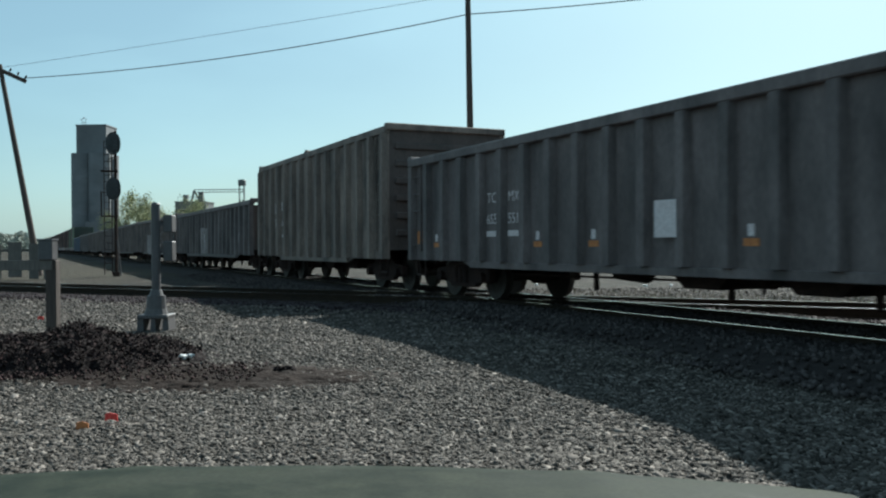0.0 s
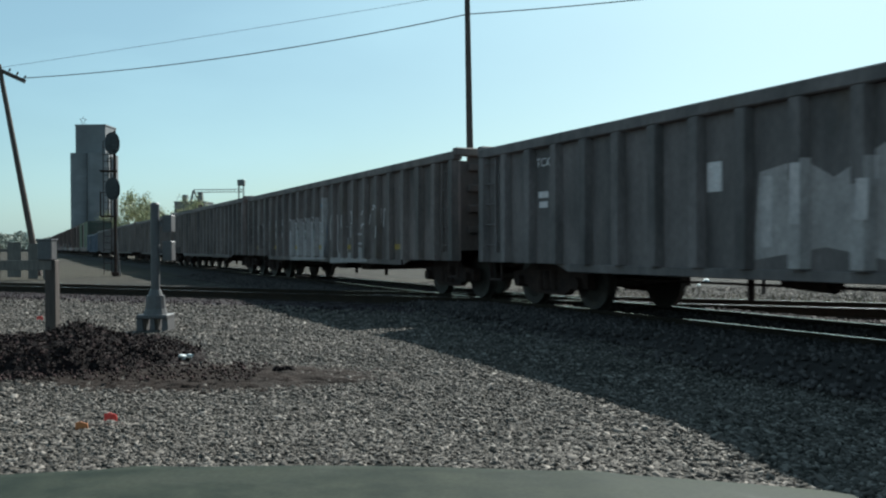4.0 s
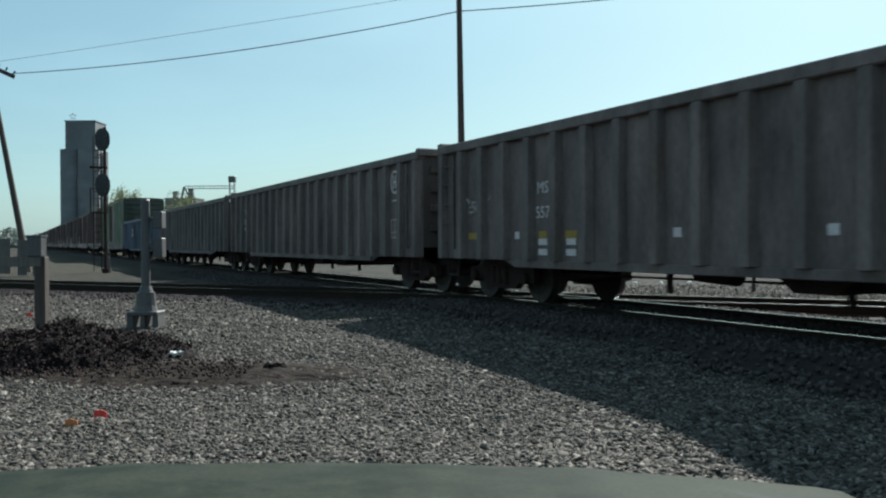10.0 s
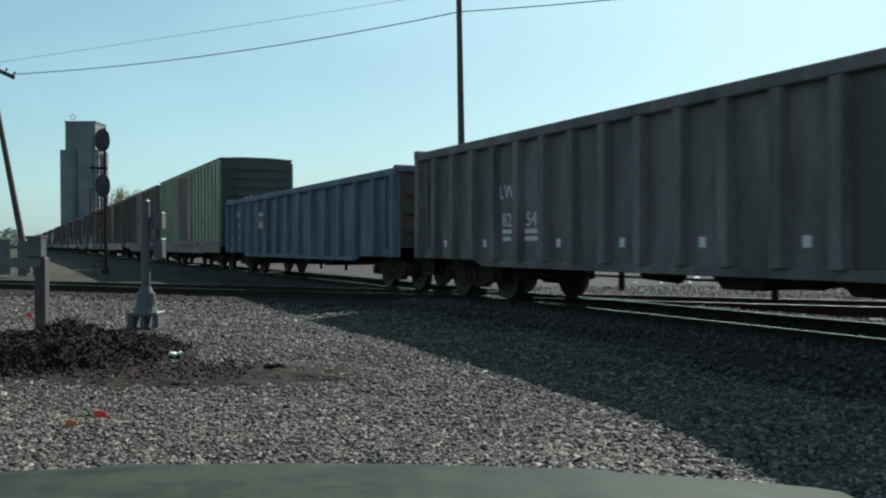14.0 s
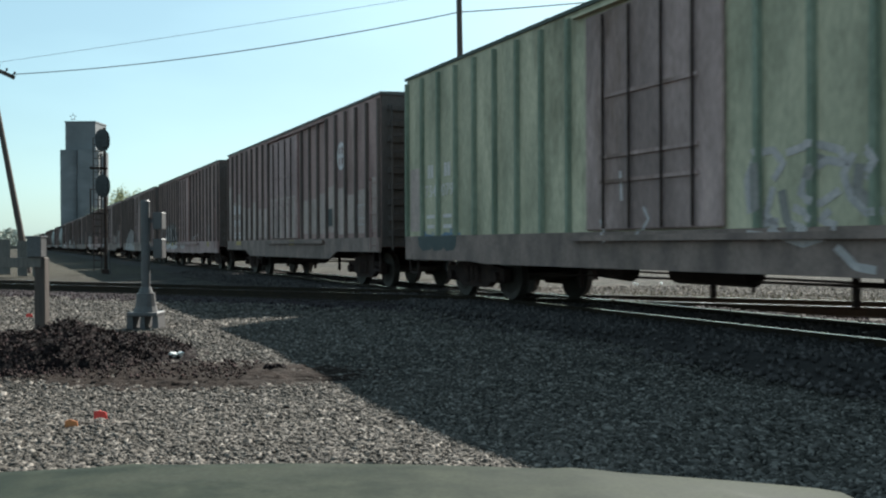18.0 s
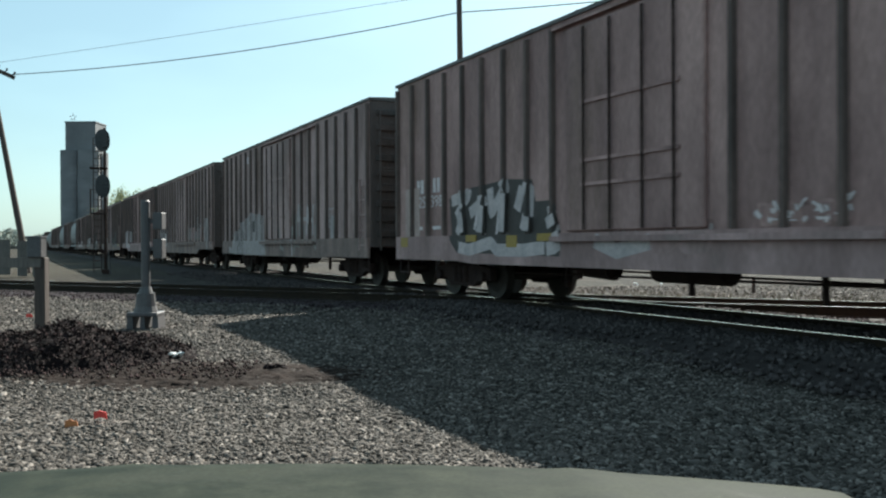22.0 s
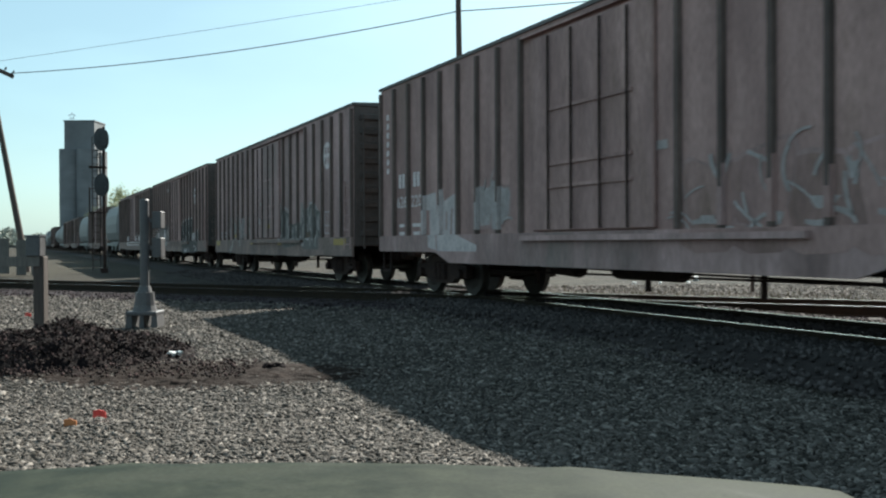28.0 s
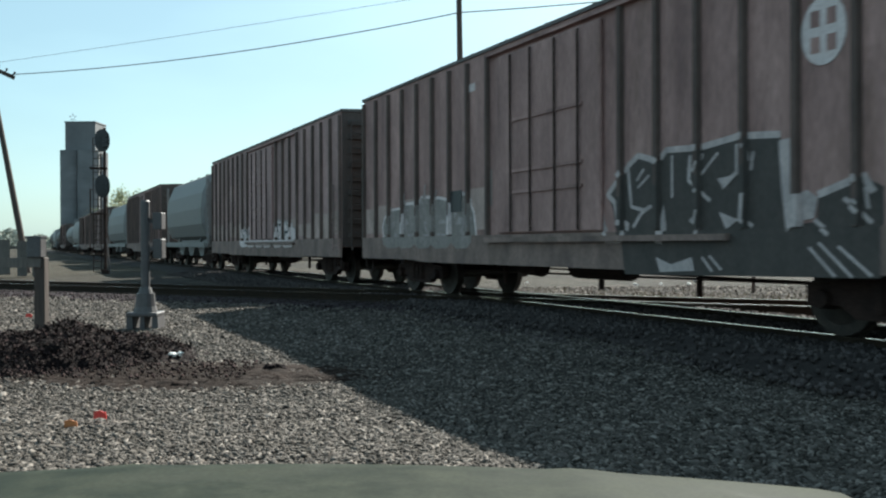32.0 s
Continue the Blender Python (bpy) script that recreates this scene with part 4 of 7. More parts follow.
def round_logo(car, x, z, y, r=0.36):
    """Round pale emblem with a dark cross-shaped centre, as plain shapes."""
    bm = bmesh.new()
    x = panel(car, x, 0, 1)
    add_cyl(bm, (0, y + 0.002, 0), (0, y + 0.012, 0), r, None, 24)
    bmesh.ops.transform(bm, matrix=Matrix.Translation((x, 0, z)) @ Matrix.Diagonal((0.78, 1, 1, 1)), verts=bm.verts)
    em = part("emblem", bm, LETTER, car, "round white emblem")
    for dx in (-0.36, 0.36):
        for dz in (-0.38, 0.38):
            part("emblem_field", box(x + dx * r * 0.78 - 0.16 * r, x + dx * r * 0.78 + 0.16 * r, y + 0.0135, y + 0.016, z + dz * r - 0.24 * r, z + dz * r + 0.24 * r), BOX_RED, em)


def hopper(label, r, l, top, paint):
    """Covered hopper with bowed sides, roof hatches and sloping bays."""
    half, hw = (l - r) / 2, 1.5
    car = tagged(empty("covered_hopper"), label, "freight car", group="cars of the passing train")
    car["u"] = (l + r) / 2
    bm = bmesh.new()
    prof = [(-0.8, 1.2), (-1.3, 1.45), (-1.5, 2.0), (-1.53, 2.7), (-1.45, 3.4), (-1.15, top - 0.3), (-0.6, top - 0.05), (0.6, top - 0.05), (1.15, top - 0.3), (1.45, 3.4), (1.53, 2.7), (1.5, 2.0), (1.3, 1.45), (0.8, 1.2)]
    rings = []
    for x, sc in ((-half + 0.9, 0.93), (-half + 1.1, 1.0), (half - 1.1, 1.0), (half - 0.9, 0.93)):
        rings.append([bm.verts.new((x, y * sc, 2.4 + (z - 2.4) * sc)) for y, z in prof])
    for a, b in zip(rings, rings[1:]):
        for i in range(len(prof)):
            bm.faces.new((a[i], a[(i + 1) % len(prof)], b[(i + 1) % len(prof)], b[i]))
    bm.faces.new(rings[0])
    bm.faces.new(rings[-1][::-1])
    part("tank_body", bm, paint, car)
    for s in (-1, 1):
        x0 = s * (half - 1.0)
        part("slope_sheet", prism([(x0, 2.9), (x0, 2.3), (s * (half - 3.0), 1.2), (s * (half - 3.0), 1.8)], -1.2, 1.2), paint, car)
        part("end_platform", box(min(s * (half - 1.4), s * half), max(s * (half - 1.4), s * half), -1.45, 1.45, 0.95, 1.1), paint, car)
        for y in (-1.35, 1.35):
            part("end_strut", cyl((s * (half - 0.3), y, 1.1), (s * (half - 0.9), y, 3.4), 0.05, None, 8), paint, car)
        a, b = sorted((s * 1.36, s * 1.46))
        part("side_sill", box(-half, half, a, b, 0.95, 1.2), paint, car)
        link_mesh("ladder", ladder_mesh(1.0, top - 0.3, paint), car, Matrix.Translation((s * (half - 0.4), 1.3, 0)))
    for x in (-half * 0.45, 0, half * 0.45):
        part("discharge_bay", prism([(x - 1.3, 1.3), (x - 0.35, 0.55), (x + 0.35, 0.55), (x + 1.3, 1.3)], -1.1, 1.1), paint, car)
    for x in np.linspace(-half + 1.6, half - 1.6, 5):
        part("roof_hatch", cyl((x, 0, top - 0.05), (x, 0, top + 0.08), 0.4, None, 14), paint, car)
    part("running_board", box(-half + 0.3, half - 0.3, -0.95, -0.65, top + 0.02, top + 0.07), ROOFM, car)
    running_gear(car, half, half - 1.6, 0.95)
    return car, half, hw


def tank(label, r, l, paint):
    half = (l - r) / 2
    car = tagged(empty("tank_car"), label, "freight car", group="cars of the passing train")
    car["u"] = (l + r) / 2
    bm = bmesh.new()
    rings = []
    for x, rad in ((-half + 0.5, 0.5), (-half + 0.6, 1.05), (-half + 0.9, 1.4), (-half + 1.3, 1.5), (half - 1.3, 1.5), (half - 0.9, 1.4), (half - 0.6, 1.05), (half - 0.5, 0.5)):
        rings.append([bm.verts.new((x, rad * math.cos(a), 2.65 + rad * math.sin(a))) for a in np.linspace(0, 2 * math.pi, 24, endpoint=False)])
    for a, b in zip(rings, rings[1:]):
        for i in range(24):
            bm.faces.new((a[i], a[(i + 1) % 24], b[(i + 1) % 24], b[i]))
    bm.faces.new(rings[0])
    bm.faces.new(rings[-1][::-1])
    part("tank_shell", bm, paint, car, smooth=True)
    part("dome_housing", cyl((0, 0, 4.1), (0, 0, 4.5), 0.5, None, 16), paint, car)
    for s in (-1, 1):
        part("saddle", box(min(s * (half - 2.4), s * (half - 1.4)), max(s * (half - 2.4), s * (half - 1.4)), -1.0, 1.0, 0.86, 1.5), IRON, car)
        part("end_platform", box(min(s * (half - 0.9), s * half), max(s * (half - 0.9), s * half), -1.4, 1.4, 0.95, 1.05), IRON, car)
        a, b = sorted((s * 1.45, s * 1.5))
        part("hand_rail", box(-half + 0.6, half - 0.6, a, b, 2.2, 2.25), IRON, car)
    running_gear(car, half, half - 2.0, 0.95)
    return car, half, 1.5


def build_train():
    cars = []
    # leading gondolas
    c, h, w = gondola("grimy dark gondola with ribbed steel sides, leading in the passing train", -16.4, -0.3, 2.88, GON_BLACK, seed=1)
    cars.append(c)
    c, h, w = gondola("greenish-black ribbed gondola with white lettering and a pale placard", 0.7, 16.9, 2.88, GON_SLATE, seed=2)
    lettering(c, h - 4.0, 1.80, w, [[(-0.33, "TC"), (0.33, "MX")], [(-0.33, "655"), (0.33, "551")]], 0.26)
    plate(c, h - 8.25, 1.37, w + 0.132, 0.42, 0.48, LETTER, label="white paper placard")
    plate(c, h - 0.45, 1.22, w, 0.34, 0.26, ORANGE)
    for dl in (1.5, 5.4, 6.4, 9.9):
        plate(c, panel(c, h - dl, 0, 1), 1.20, w, 0.10, 0.14, LETTER, "reflector")
        plate(c, panel(c, h - dl, 0, 1), 1.06, w, 0.24, 0.09, ORANGE, "reflector")
    bars(c, h - 4.0, 1.30, w, [[(-0.33, 0.4), (0.33, 0.4)]])
    cars.append(c)
    c, h, w = gondola("tall brown-black ribbed hopper gondola heaped to the rim", 18.3, 30.0, 3.81, GON_BROWN, posts=15, load=0.75, seed=3, lip=0.06)
    lettering(c, h - 2.75, 2.22, w, [[(-0.42, "JT"), (0.42, "SX")], [(-0.42, "79"), (0.42, "165")]], 0.36)
    bars(c, h - 2.6, 1.45, w, [[(-0.4, 0.1), (0.4, 0.3)]])
    plate(c, h - 0.32, 2.0, w, 0.05, 1.3, CHALK_REFLECT, "grab_strip")
    cars.append(c)
    c, h, w = gondola("dark slate gondola with ribbed sides and pale spray-painted letters", 31.2, 47.7, 2.77, GON_SLATE, seed=4)
    paint_area(c, h, w, [(6.4, 0.85), (6.5, 1.85), (7.1, 1.95), (7.5, 1.72), (8.1, 2.02), (8.5, 1.6), (8.4, 0.82), (7.4, 1.0)], SPRAYG)
    strokes(c, h, w, [[(6.6, 1.0), (6.62, 1.8)], [(7.1, 1.2), (7.12, 1.9)], [(7.9, 0.95), (7.95, 1.9)], [(8.3, 1.0), (8.32, 1.7)]], 0.14, SPRAYL)
    plate(c, h - 5.8, 1.85, w, 0.24, 0.36, LETTER)
    for dx, dz, lean in ((0.0, 0.30, 0.05), (0.06, 0.22, -0.08), (-0.07, 0.26, 0.10), (0.11, 0.18, 0.12), (-0.12, 0.16, -0.06)):
        part("dry_weed", cyl((h - 14.45 + dx, w - 0.12, 2.60), (h - 14.45 + dx + lean, w - 0.12, 2.77 + dz * 0.4), 0.014, 0.006, 6), BARK, c, "dry weed stalk growing out of the car")
    frame_plate(c, h - 14.55, 1.42, w, 0.42, 0.36)
    lettering(c, h - 2.0, 2.3, w, [[(0, "TCX")]], 0.2)
    bars(c, h - 2.0, 1.9, w, [[(0, 0.3)], [(0, 0.25)]])
    cars.append(c)
    c, h, w = gondola("black ribbed gondola covered in grey bubble-letter graffiti", 48.7, 65.4, 2.86, GON_BLACK, seed=5)
    lettering(c, h - 4.4, 1.74, w, [[(-0.36, "JT"), (0.36, "LX")], [(-0.36, "100"), (0.36, "113")]], 0.27)
    paint_area(c, h, w, [(5.22, 1.09), (5.25, 1.73), (5.37, 1.85), (5.64, 1.88), (5.71, 1.77), (5.98, 1.76), (6.04, 1.83), (6.18, 1.87), (6.43, 1.88), (6.45, 1.76), (6.87, 1.73), (6.92, 1.85), (7.22, 1.87), (7.26, 1.74), (7.59, 1.74), (7.67, 1.87), (7.96, 1.87), (8.0, 1.73), (8.37, 1.71), (8.44, 1.58), (8.45, 1.43), (8.54, 1.35), (8.63, 1.45), (8.8, 1.47), (8.79, 0.7), (5.36, 0.63), (5.22, 0.79)], SPRAYG)
    strokes(c, h, w, [[(5.22, 1.09), (5.25, 1.73), (5.37, 1.85), (5.64, 1.88), (5.71, 1.77), (5.98, 1.76), (6.04, 1.83), (6.18, 1.87), (6.43, 1.88), (6.45, 1.76), (6.87, 1.73), (6.92, 1.85), (7.22, 1.87), (7.26, 1.74), (7.59, 1.74), (7.67, 1.87), (7.96, 1.87), (8.0, 1.73), (8.37, 1.71), (8.44, 1.58), (8.45, 1.43), (8.54, 1.35), (8.63, 1.45), (8.8, 1.47)]], 0.04, SPRAYL, 0.009)
    strokes(c, h, w, [[(5.72, 1.74), (5.73, 0.72)], [(6.04, 1.76), (5.97, 1.3), (6.15, 1.15)], [(6.47, 1.75), (6.44, 0.74)], [(6.89, 1.7), (6.92, 1.46), (7.18, 1.4), (7.16, 1.06)], [(7.26, 1.71), (7.23, 1.01)], [(7.63, 1.69), (7.78, 1.43), (7.78, 1.07), (7.67, 0.89)], [(8.0, 1.71), (7.99, 1.25), (8.07, 1.07)], [(8.47, 1.39), (8.59, 1.12), (8.78, 1.09)], [(6.91, 1.27), (7.13, 1.26)], [(6.87, 1.01), (6.95, 0.75)], [(7.84, 1.01), (7.98, 0.83)]], 0.035, SPRAYK, 0.01)
    strokes(c, h, w, [[(9.68, 1.87), (9.54, 1.86), (9.45, 1.6), (9.5, 1.14), (9.61, 0.92)], [(9.68, 1.87), (9.71, 1.59), (9.66, 0.92)], [(10.22, 1.83), (10.01, 1.75), (10.06, 1.43), (10.21, 1.06), (10.42, 0.92), (10.52, 1.27)], [(10.35, 1.85), (10.32, 1.56), (10.45, 1.54)], [(10.86, 1.9), (11.11, 1.9), (11.13, 1.62), (10.81, 1.6)], [(11.04, 1.56), (11.03, 1.12)]], 0.055, SPRAYL, 0.009)
    strokes(c, h, w, [[(11.51, 1.82), (11.64, 1.75), (11.59, 1.56), (11.43, 1.5)], [(11.21, 1.35), (11.59, 1.34), (11.57, 1.12), (11.21, 1.11)], [(11.91, 1.91), (11.79, 1.8), (11.75, 1.49), (11.73, 1.08)], [(12.1, 1.82), (12.02, 1.6), (11.78, 1.55)], [(12.19, 1.92), (12.42, 1.94), (12.49, 1.8)], [(12.52, 1.97), (12.49, 1.63), (12.59, 1.1), (12.69, 1.1), (12.78, 1.89), (12.66, 1.99), (12.52, 1.97)], [(13.04, 1.89), (12.95, 1.89), (12.91, 1.49)]], 0.055, SPRAYL, 0.009)
    paint_area(c, h, w, [(9.14, 0.6), (9.2, 0.92), (9.56, 1.07), (9.78, 0.88), (10.66, 0.89), (11.12, 1.06), (11.55, 0.99), (11.87, 1.08), (12.02, 0.87), (11.9, 0.67)], SPRAYG)
    paint_area(c, h, w, [(8.30, 2.42), (8.42, 2.38), (8.50, 2.44), (8.74, 2.42), (8.76, 2.0), (8.62, 1.94), (8.33, 1.92)], SPRAYG)
    paint_area(c, h, w, [(8.36, 1.88), (8.76, 1.86), (8.75, 1.62), (8.52, 1.58), (8.40, 1.64)], SPRAYB)
    strokes(c, h, w, [[(8.40, 2.30), (8.48, 2.12), (8.60, 2.02), (8.70, 2.16), (8.62, 2.28), (8.52, 2.20)]], 0.07, SPRAYB, 0.009)
    for dl in (1.2, 3.9, 6.3, 8.5, 11.0, 13.5):
        plate(c, panel(c, h - dl, 0, 1), 1.03, w + 0.008, 0.40, 0.12, YELLOW, "reflector")
    graffiti(c, w, h - 2.6, h - 1.2, 0.95, 1.9, 24, SPRAYG, GON_BLACK, 2)
    cars.append(c)
    c, h, w = gondola("black ribbed gondola with thin white scrawl and small lettering", 66.2, 82.5, 2.90, GON_BLACK, seed=6, load=0.25)
    graffiti(c, w, h - 3.0, h - 0.7, 1.0, 2.05, 31, GON_BLACK, GON_BLACK, 4, SPRAYW)
    part("scrap_block", prism([(h - 6.10, 2.75), (h - 5.97, 2.75), (h - 5.99, 3.12), (h - 6.04, 3.08), (h - 6.12, 3.1)], w - 0.3, w - 0.12), RUSTY, c, "upright scrap block above the rim")
    lettering(c, h - 3.55, 1.84, w, [[(0, "MS")], [(0, "880")]], 0.27)
    for dl in (3.5, 5.05, 6.6, 8.25, 9.8, 12.1):
        plate(c, panel(c, h - dl, 0, 1), 1.06, w, 0.13, 0.12, LETTER, "reflector")
    bars(c, h - 4.2, 1.2, w, [[(0, 0.3)], [(0, 0.3)]])
    frame_plate(c, h - 14.3, 1.40, w, 0.5, 0.42)
    cars.append(c)
    c, h, w = gondola("black ribbed gondola with small white lettering and an orange panel", 83.6, 100.0, 2.90, GON_BLACK, seed=7)
    lettering(c, h - 3.5, 1.82, w, [[(0, "MS")], [(0, "557")]], 0.27)
    graffiti(c, w, h - 1.9, h - 1.0, 1.45, 1.9, 35, GON_BLACK, GON_BLACK, 2, SPRAYG)
    for dl, ww in ((1.0, 0.3), (2.9, 0.14), (3.9, 0.22), (4.6, 0.3), (6.6, 0.14), (8.6, 0.14), (11, 0.14)):
        plate(c, panel(c, h - dl, 0, 1), 1.16, w, ww, 0.12, YELLOW if ww > 0.2 else LETTER, "reflector")
    plate(c, h - 15.6, 1.08, w, 0.7, 0.20, ORANGE, label="faded orange stencil panel")
    frame_plate(c, h - 14.45, 1.37, w, 0.5, 0.42)
    bars(c, h - 3.6, 1.1, w, [[(-0.5, 0.25), (0, 0.25)], [(-0.5, 0.25), (0, 0.25)]])
    cars.append(c)
    c, h, w = gondola("dark ribbed gondola with a pale round chalk emblem near its end", 101.0, 117.7, 2.92, GON_BLACK, seed=8, load=0.2)
    lettering(c, h - 2.2, 2.12, w, [[(0, "TILX")], [(0, "833")]], 0.27)
    bars(c, h - 2.2, 1.62, w, [[(0, 0.4)]], 0.08)
    bm = bmesh.new()
    for k in range(16):
        a, b = k * math.pi / 8, (k + 1) * math.pi / 8
        for q, z in ((panel(c, h - 15.60, 0, 1), 2.38),):
            add_prism(bm, [(q + 0.22 * math.cos(a), z + 0.26 * math.sin(a)), (q + 0.22 * math.cos(b), z + 0.26 * math.sin(b)), (q + 0.18 * math.cos(b), z + 0.22 * math.sin(b)), (q + 0.18 * math.cos(a), z + 0.22 * math.sin(a))], w + 0.002, w + 0.008)
    q = panel(c, h - 15.60, 0, 1)
    for a in (-0.08, 0.05):
        add_box(bm, q + a, q + a + 0.04, w + 0.002, w + 0.008, 2.24, 2.52)
    add_box(bm, q - 0.04, q + 0.05, w + 0.002, w + 0.008, 2.36, 2.40)
    for a, b, z0, z1 in ((-0.26, 0.12, 1.96, 1.99), (-0.26, -0.02, 2.12, 2.15), (-0.26, -0.23, 1.96, 2.15)):
        add_box(bm, q + a, q + b, w + 0.002, w + 0.008, z0, z1)
    part("chalk_emblem", bm, SPRAYW, c, "chalk-drawn round mark")
    frame_plate(c, h - 15.05, 1.36, w, 0.5, 0.42)
    cars.append(c)
    c, h, w = gondola("black ribbed gondola with a rolled rim and white lettering", 118.7, 135.1, 2.88, GON_SLATE, seed=9)
    lettering(c, h - 4.2, 1.80, w, [[(-0.3, "LW")], [(-0.3, "82"), (0.42, "54")]], 0.33)
    bars(c, h - 4.2, 1.27, w, [[(-0.4, 0.3), (0.4, 0.4)], [(-0.4, 0.25), (0.4, 0.4)]], 0.07, 0.12)
    frame_plate(c, h - 14.5, 1.38, w, 0.55, 0.46)
    for dl in (1.3, 2.8, 5.1, 6.6, 8.2, 9.85, 12.1, 13.6):
        plate(c, panel(c, h - dl, 0, 1), 1.04, w, 0.11, 0.13, LETTER, "reflector")
    cars.append(c)
    c, h, w = gondola("faded blue gondola with ribbed sides, heaped scrap and a white sign", 136.2, 152.6, 2.70, GON_BLUE, posts=15, load=0.7, seed=10, width=3.0)
    lettering(c, h - 1.75, 2.06, w, [[(0, "DGNO")], [(0, "454")]], 0.28)
    bars(c, h - 1.75, 1.38, w, [[(-0.28, 0.45), (0.3, 0.4)], [(-0.28, 0.4), (0.3, 0.4)]], 0.07, 0.13, material=CHALK_REFLECT)
    plate(c, h - 5.36, 1.84, w + 0.132, 0.58, 0.52, CHALK_REFLECT, label="white sign with a dark swoosh")
    bm = bmesh.new()
    add_prism(bm, [(h - 5.65, 1.80), (h - 5.20, 1.78), (h - 5.12, 1.96), (h - 5.3, 2.0), (h - 5.6, 1.97)], w + 0.1425, w + 0.1465)
    part("sign_mark", bm, BLACKPAINT, c)
    cars.append(c)
    # boxcars
    c, h, w = boxcar("faded pale-green boxcar with rusty plug door and grey graffiti", 154.1, 169.8, 4.56, BOX_GREEN, sillpaint=SILL, endpaint=BOX_GREENDK, post_paint=POSTGREEN, door=2.7, doorpaint=BOX_TAUPE, seed=1, roof=BOX_GREENDK, fish=False)
    lettering(c, h - 1.75, 1.98, w, [[(-0.42, "734"), (0.42, "079")]], 0.36)
    bars(c, h - 1.75, 2.62, w, [[(-0.3, 0.22), (0.3, 0.24)]], 0.26)
    bars(c, h - 1.75, 1.62, w, [[(-0.35, 0.35), (0.4, 0.35)], [(-0.35, 0.3), (0.4, 0.35)]], 0.07, 0.2)
    strokes(c, h, w, [[(9.56, 1.37), (9.51, 1.75), (9.66, 2.05), (9.9, 2.06), (10.04, 1.9), (9.9, 1.73)], [(9.56, 1.14), (9.9, 1.1), (9.94, 1.28), (9.76, 1.25)], [(9.9, 1.65), (9.8, 1.36), (9.99, 1.13), (10.35, 1.02), (10.6, 1.09)], [(10.08, 2.01), (10.43, 2.08), (10.76, 1.98), (10.84, 1.83), (10.6, 1.89), (10.35, 1.77), (10.26, 1.56), (10.52, 1.44), (10.76, 1.57)], [(10.17, 1.42), (10.43, 1.3), (10.35, 1.17), (10.13, 1.24)], [(10.76, 1.19), (10.52, 1.27), (10.64, 1.37)], [(10.92, 1.93), (10.8, 1.73), (10.88, 1.49), (11.07, 1.32), (11.25, 1.34)], [(11.07, 2.01), (11.21, 1.83), (11.07, 1.65)], [(10.76, 0.99), (10.99, 0.79), (11.21, 0.76)]], 0.085, SPRAYL)
    strokes(c, h, w, [[(9.69, 1.93), (9.71, 1.44), (9.82, 1.2)], [(10.01, 1.61), (10.08, 1.28), (10.26, 1.09)], [(10.52, 1.96), (10.39, 1.66)], [(10.99, 1.82), (10.95, 1.56), (11.1, 1.42)]], 0.12, SPRAYT, 0.0035)
    strokes(c, h, w, [[(11.72, 1.84), (11.74, 1.71), (11.65, 1.57), (11.63, 1.29)], [(11.83, 1.56), (11.82, 1.37), (11.92, 1.22), (11.95, 1.06)], [(12.02, 1.64), (12.13, 1.58), (12.37, 1.58)], [(12.2, 1.52), (12.28, 1.38), (12.23, 1.24)], [(12.37, 1.5), (12.4, 1.26), (12.32, 1.09)], [(12.49, 1.61), (12.44, 1.44)], [(11.83, 1.16), (11.92, 0.97)], [(12.12, 1.03), (12.16, 0.97)]], 0.06, SPRAYL)
    strokes(c, h, w, [[(11.6, 1.97), (11.83, 2.03), (12.13, 2.09), (12.34, 2.08)], [(12.41, 2.02), (12.44, 1.72), (12.34, 1.59)], [(11.94, 1.46), (11.98, 1.31), (12.05, 1.27)], [(11.91, 1.13), (12.13, 1.09), (12.34, 1.0), (12.54, 0.95), (12.67, 0.87)], [(11.68, 1.47), (11.69, 1.22)], [(12.64, 1.79), (12.92, 1.73)]], 0.08, SPRAYM, 0.009)
    strokes(c, h, w, [[(7.31, 2.03), (7.34, 1.62)], [(7.79, 1.52), (7.89, 1.35), (7.71, 1.14)], [(6.86, 1.37), (7.02, 1.05)]], 0.05, SPRAYL, 0.08)
    graffiti(c, w, h - 2.4, h - 0.8, 0.9, 1.3, 52, SPRAYB, SPRAYK, 3)
    frame_plate(c, h - 14.2, 1.55, w, 0.55, 0.5)
    for x0, z0, z1 in ((-15.0, 1.3, 2.3), (-0.45, 1.3, 2.6)):
        plate(c, h + x0, (z0 + z1) / 2, w, 0.5, z1 - z0, CHALK_REFLECT, "pale_panel")
    cars.append(c)
    # the whites here are reflections on glossy panels, painted as pale fields
    c, h, w = boxcar("oxide-red boxcar with reflections painted pale on its lower panels, and pale sill", 171.2, 186.7, 4.52, BOX_RED, sillpaint=SILL, whites=((-7.7, 5.5, 1.25, 2.5), (5.5, 7.0, 1.25, 2.9), (7.0, 7.7, 1.25, 3.25)), seed=2, doorpaint=BOX_MAROON)
    round_logo(c, h - 13.2, 3.30, w)
    bars(c, h - 1.55, 2.50, w, [[(-0.45, 0.40), (0.4, 0.40)]], 0.32)
    lettering(c, h - 1.55, 1.72, w, [[(-0.45, "780"), (0.45, "986")]], 0.40)
    bars(c, h - 1.55, 1.50, w, [[(-0.45, 0.3), (0.4, 0.35)], [(-0.45, 0.3), (0.4, 0.35)]], 0.07, 0.14)
    # pale door fields carry the painted reflection across the door
    for dl in (6.75, 7.45, 8.15, 8.8):
        plate(c, h - dl, 1.82, w + 0.076, 0.42, 1.15, CHALK_REFLECT, "pale_panel")
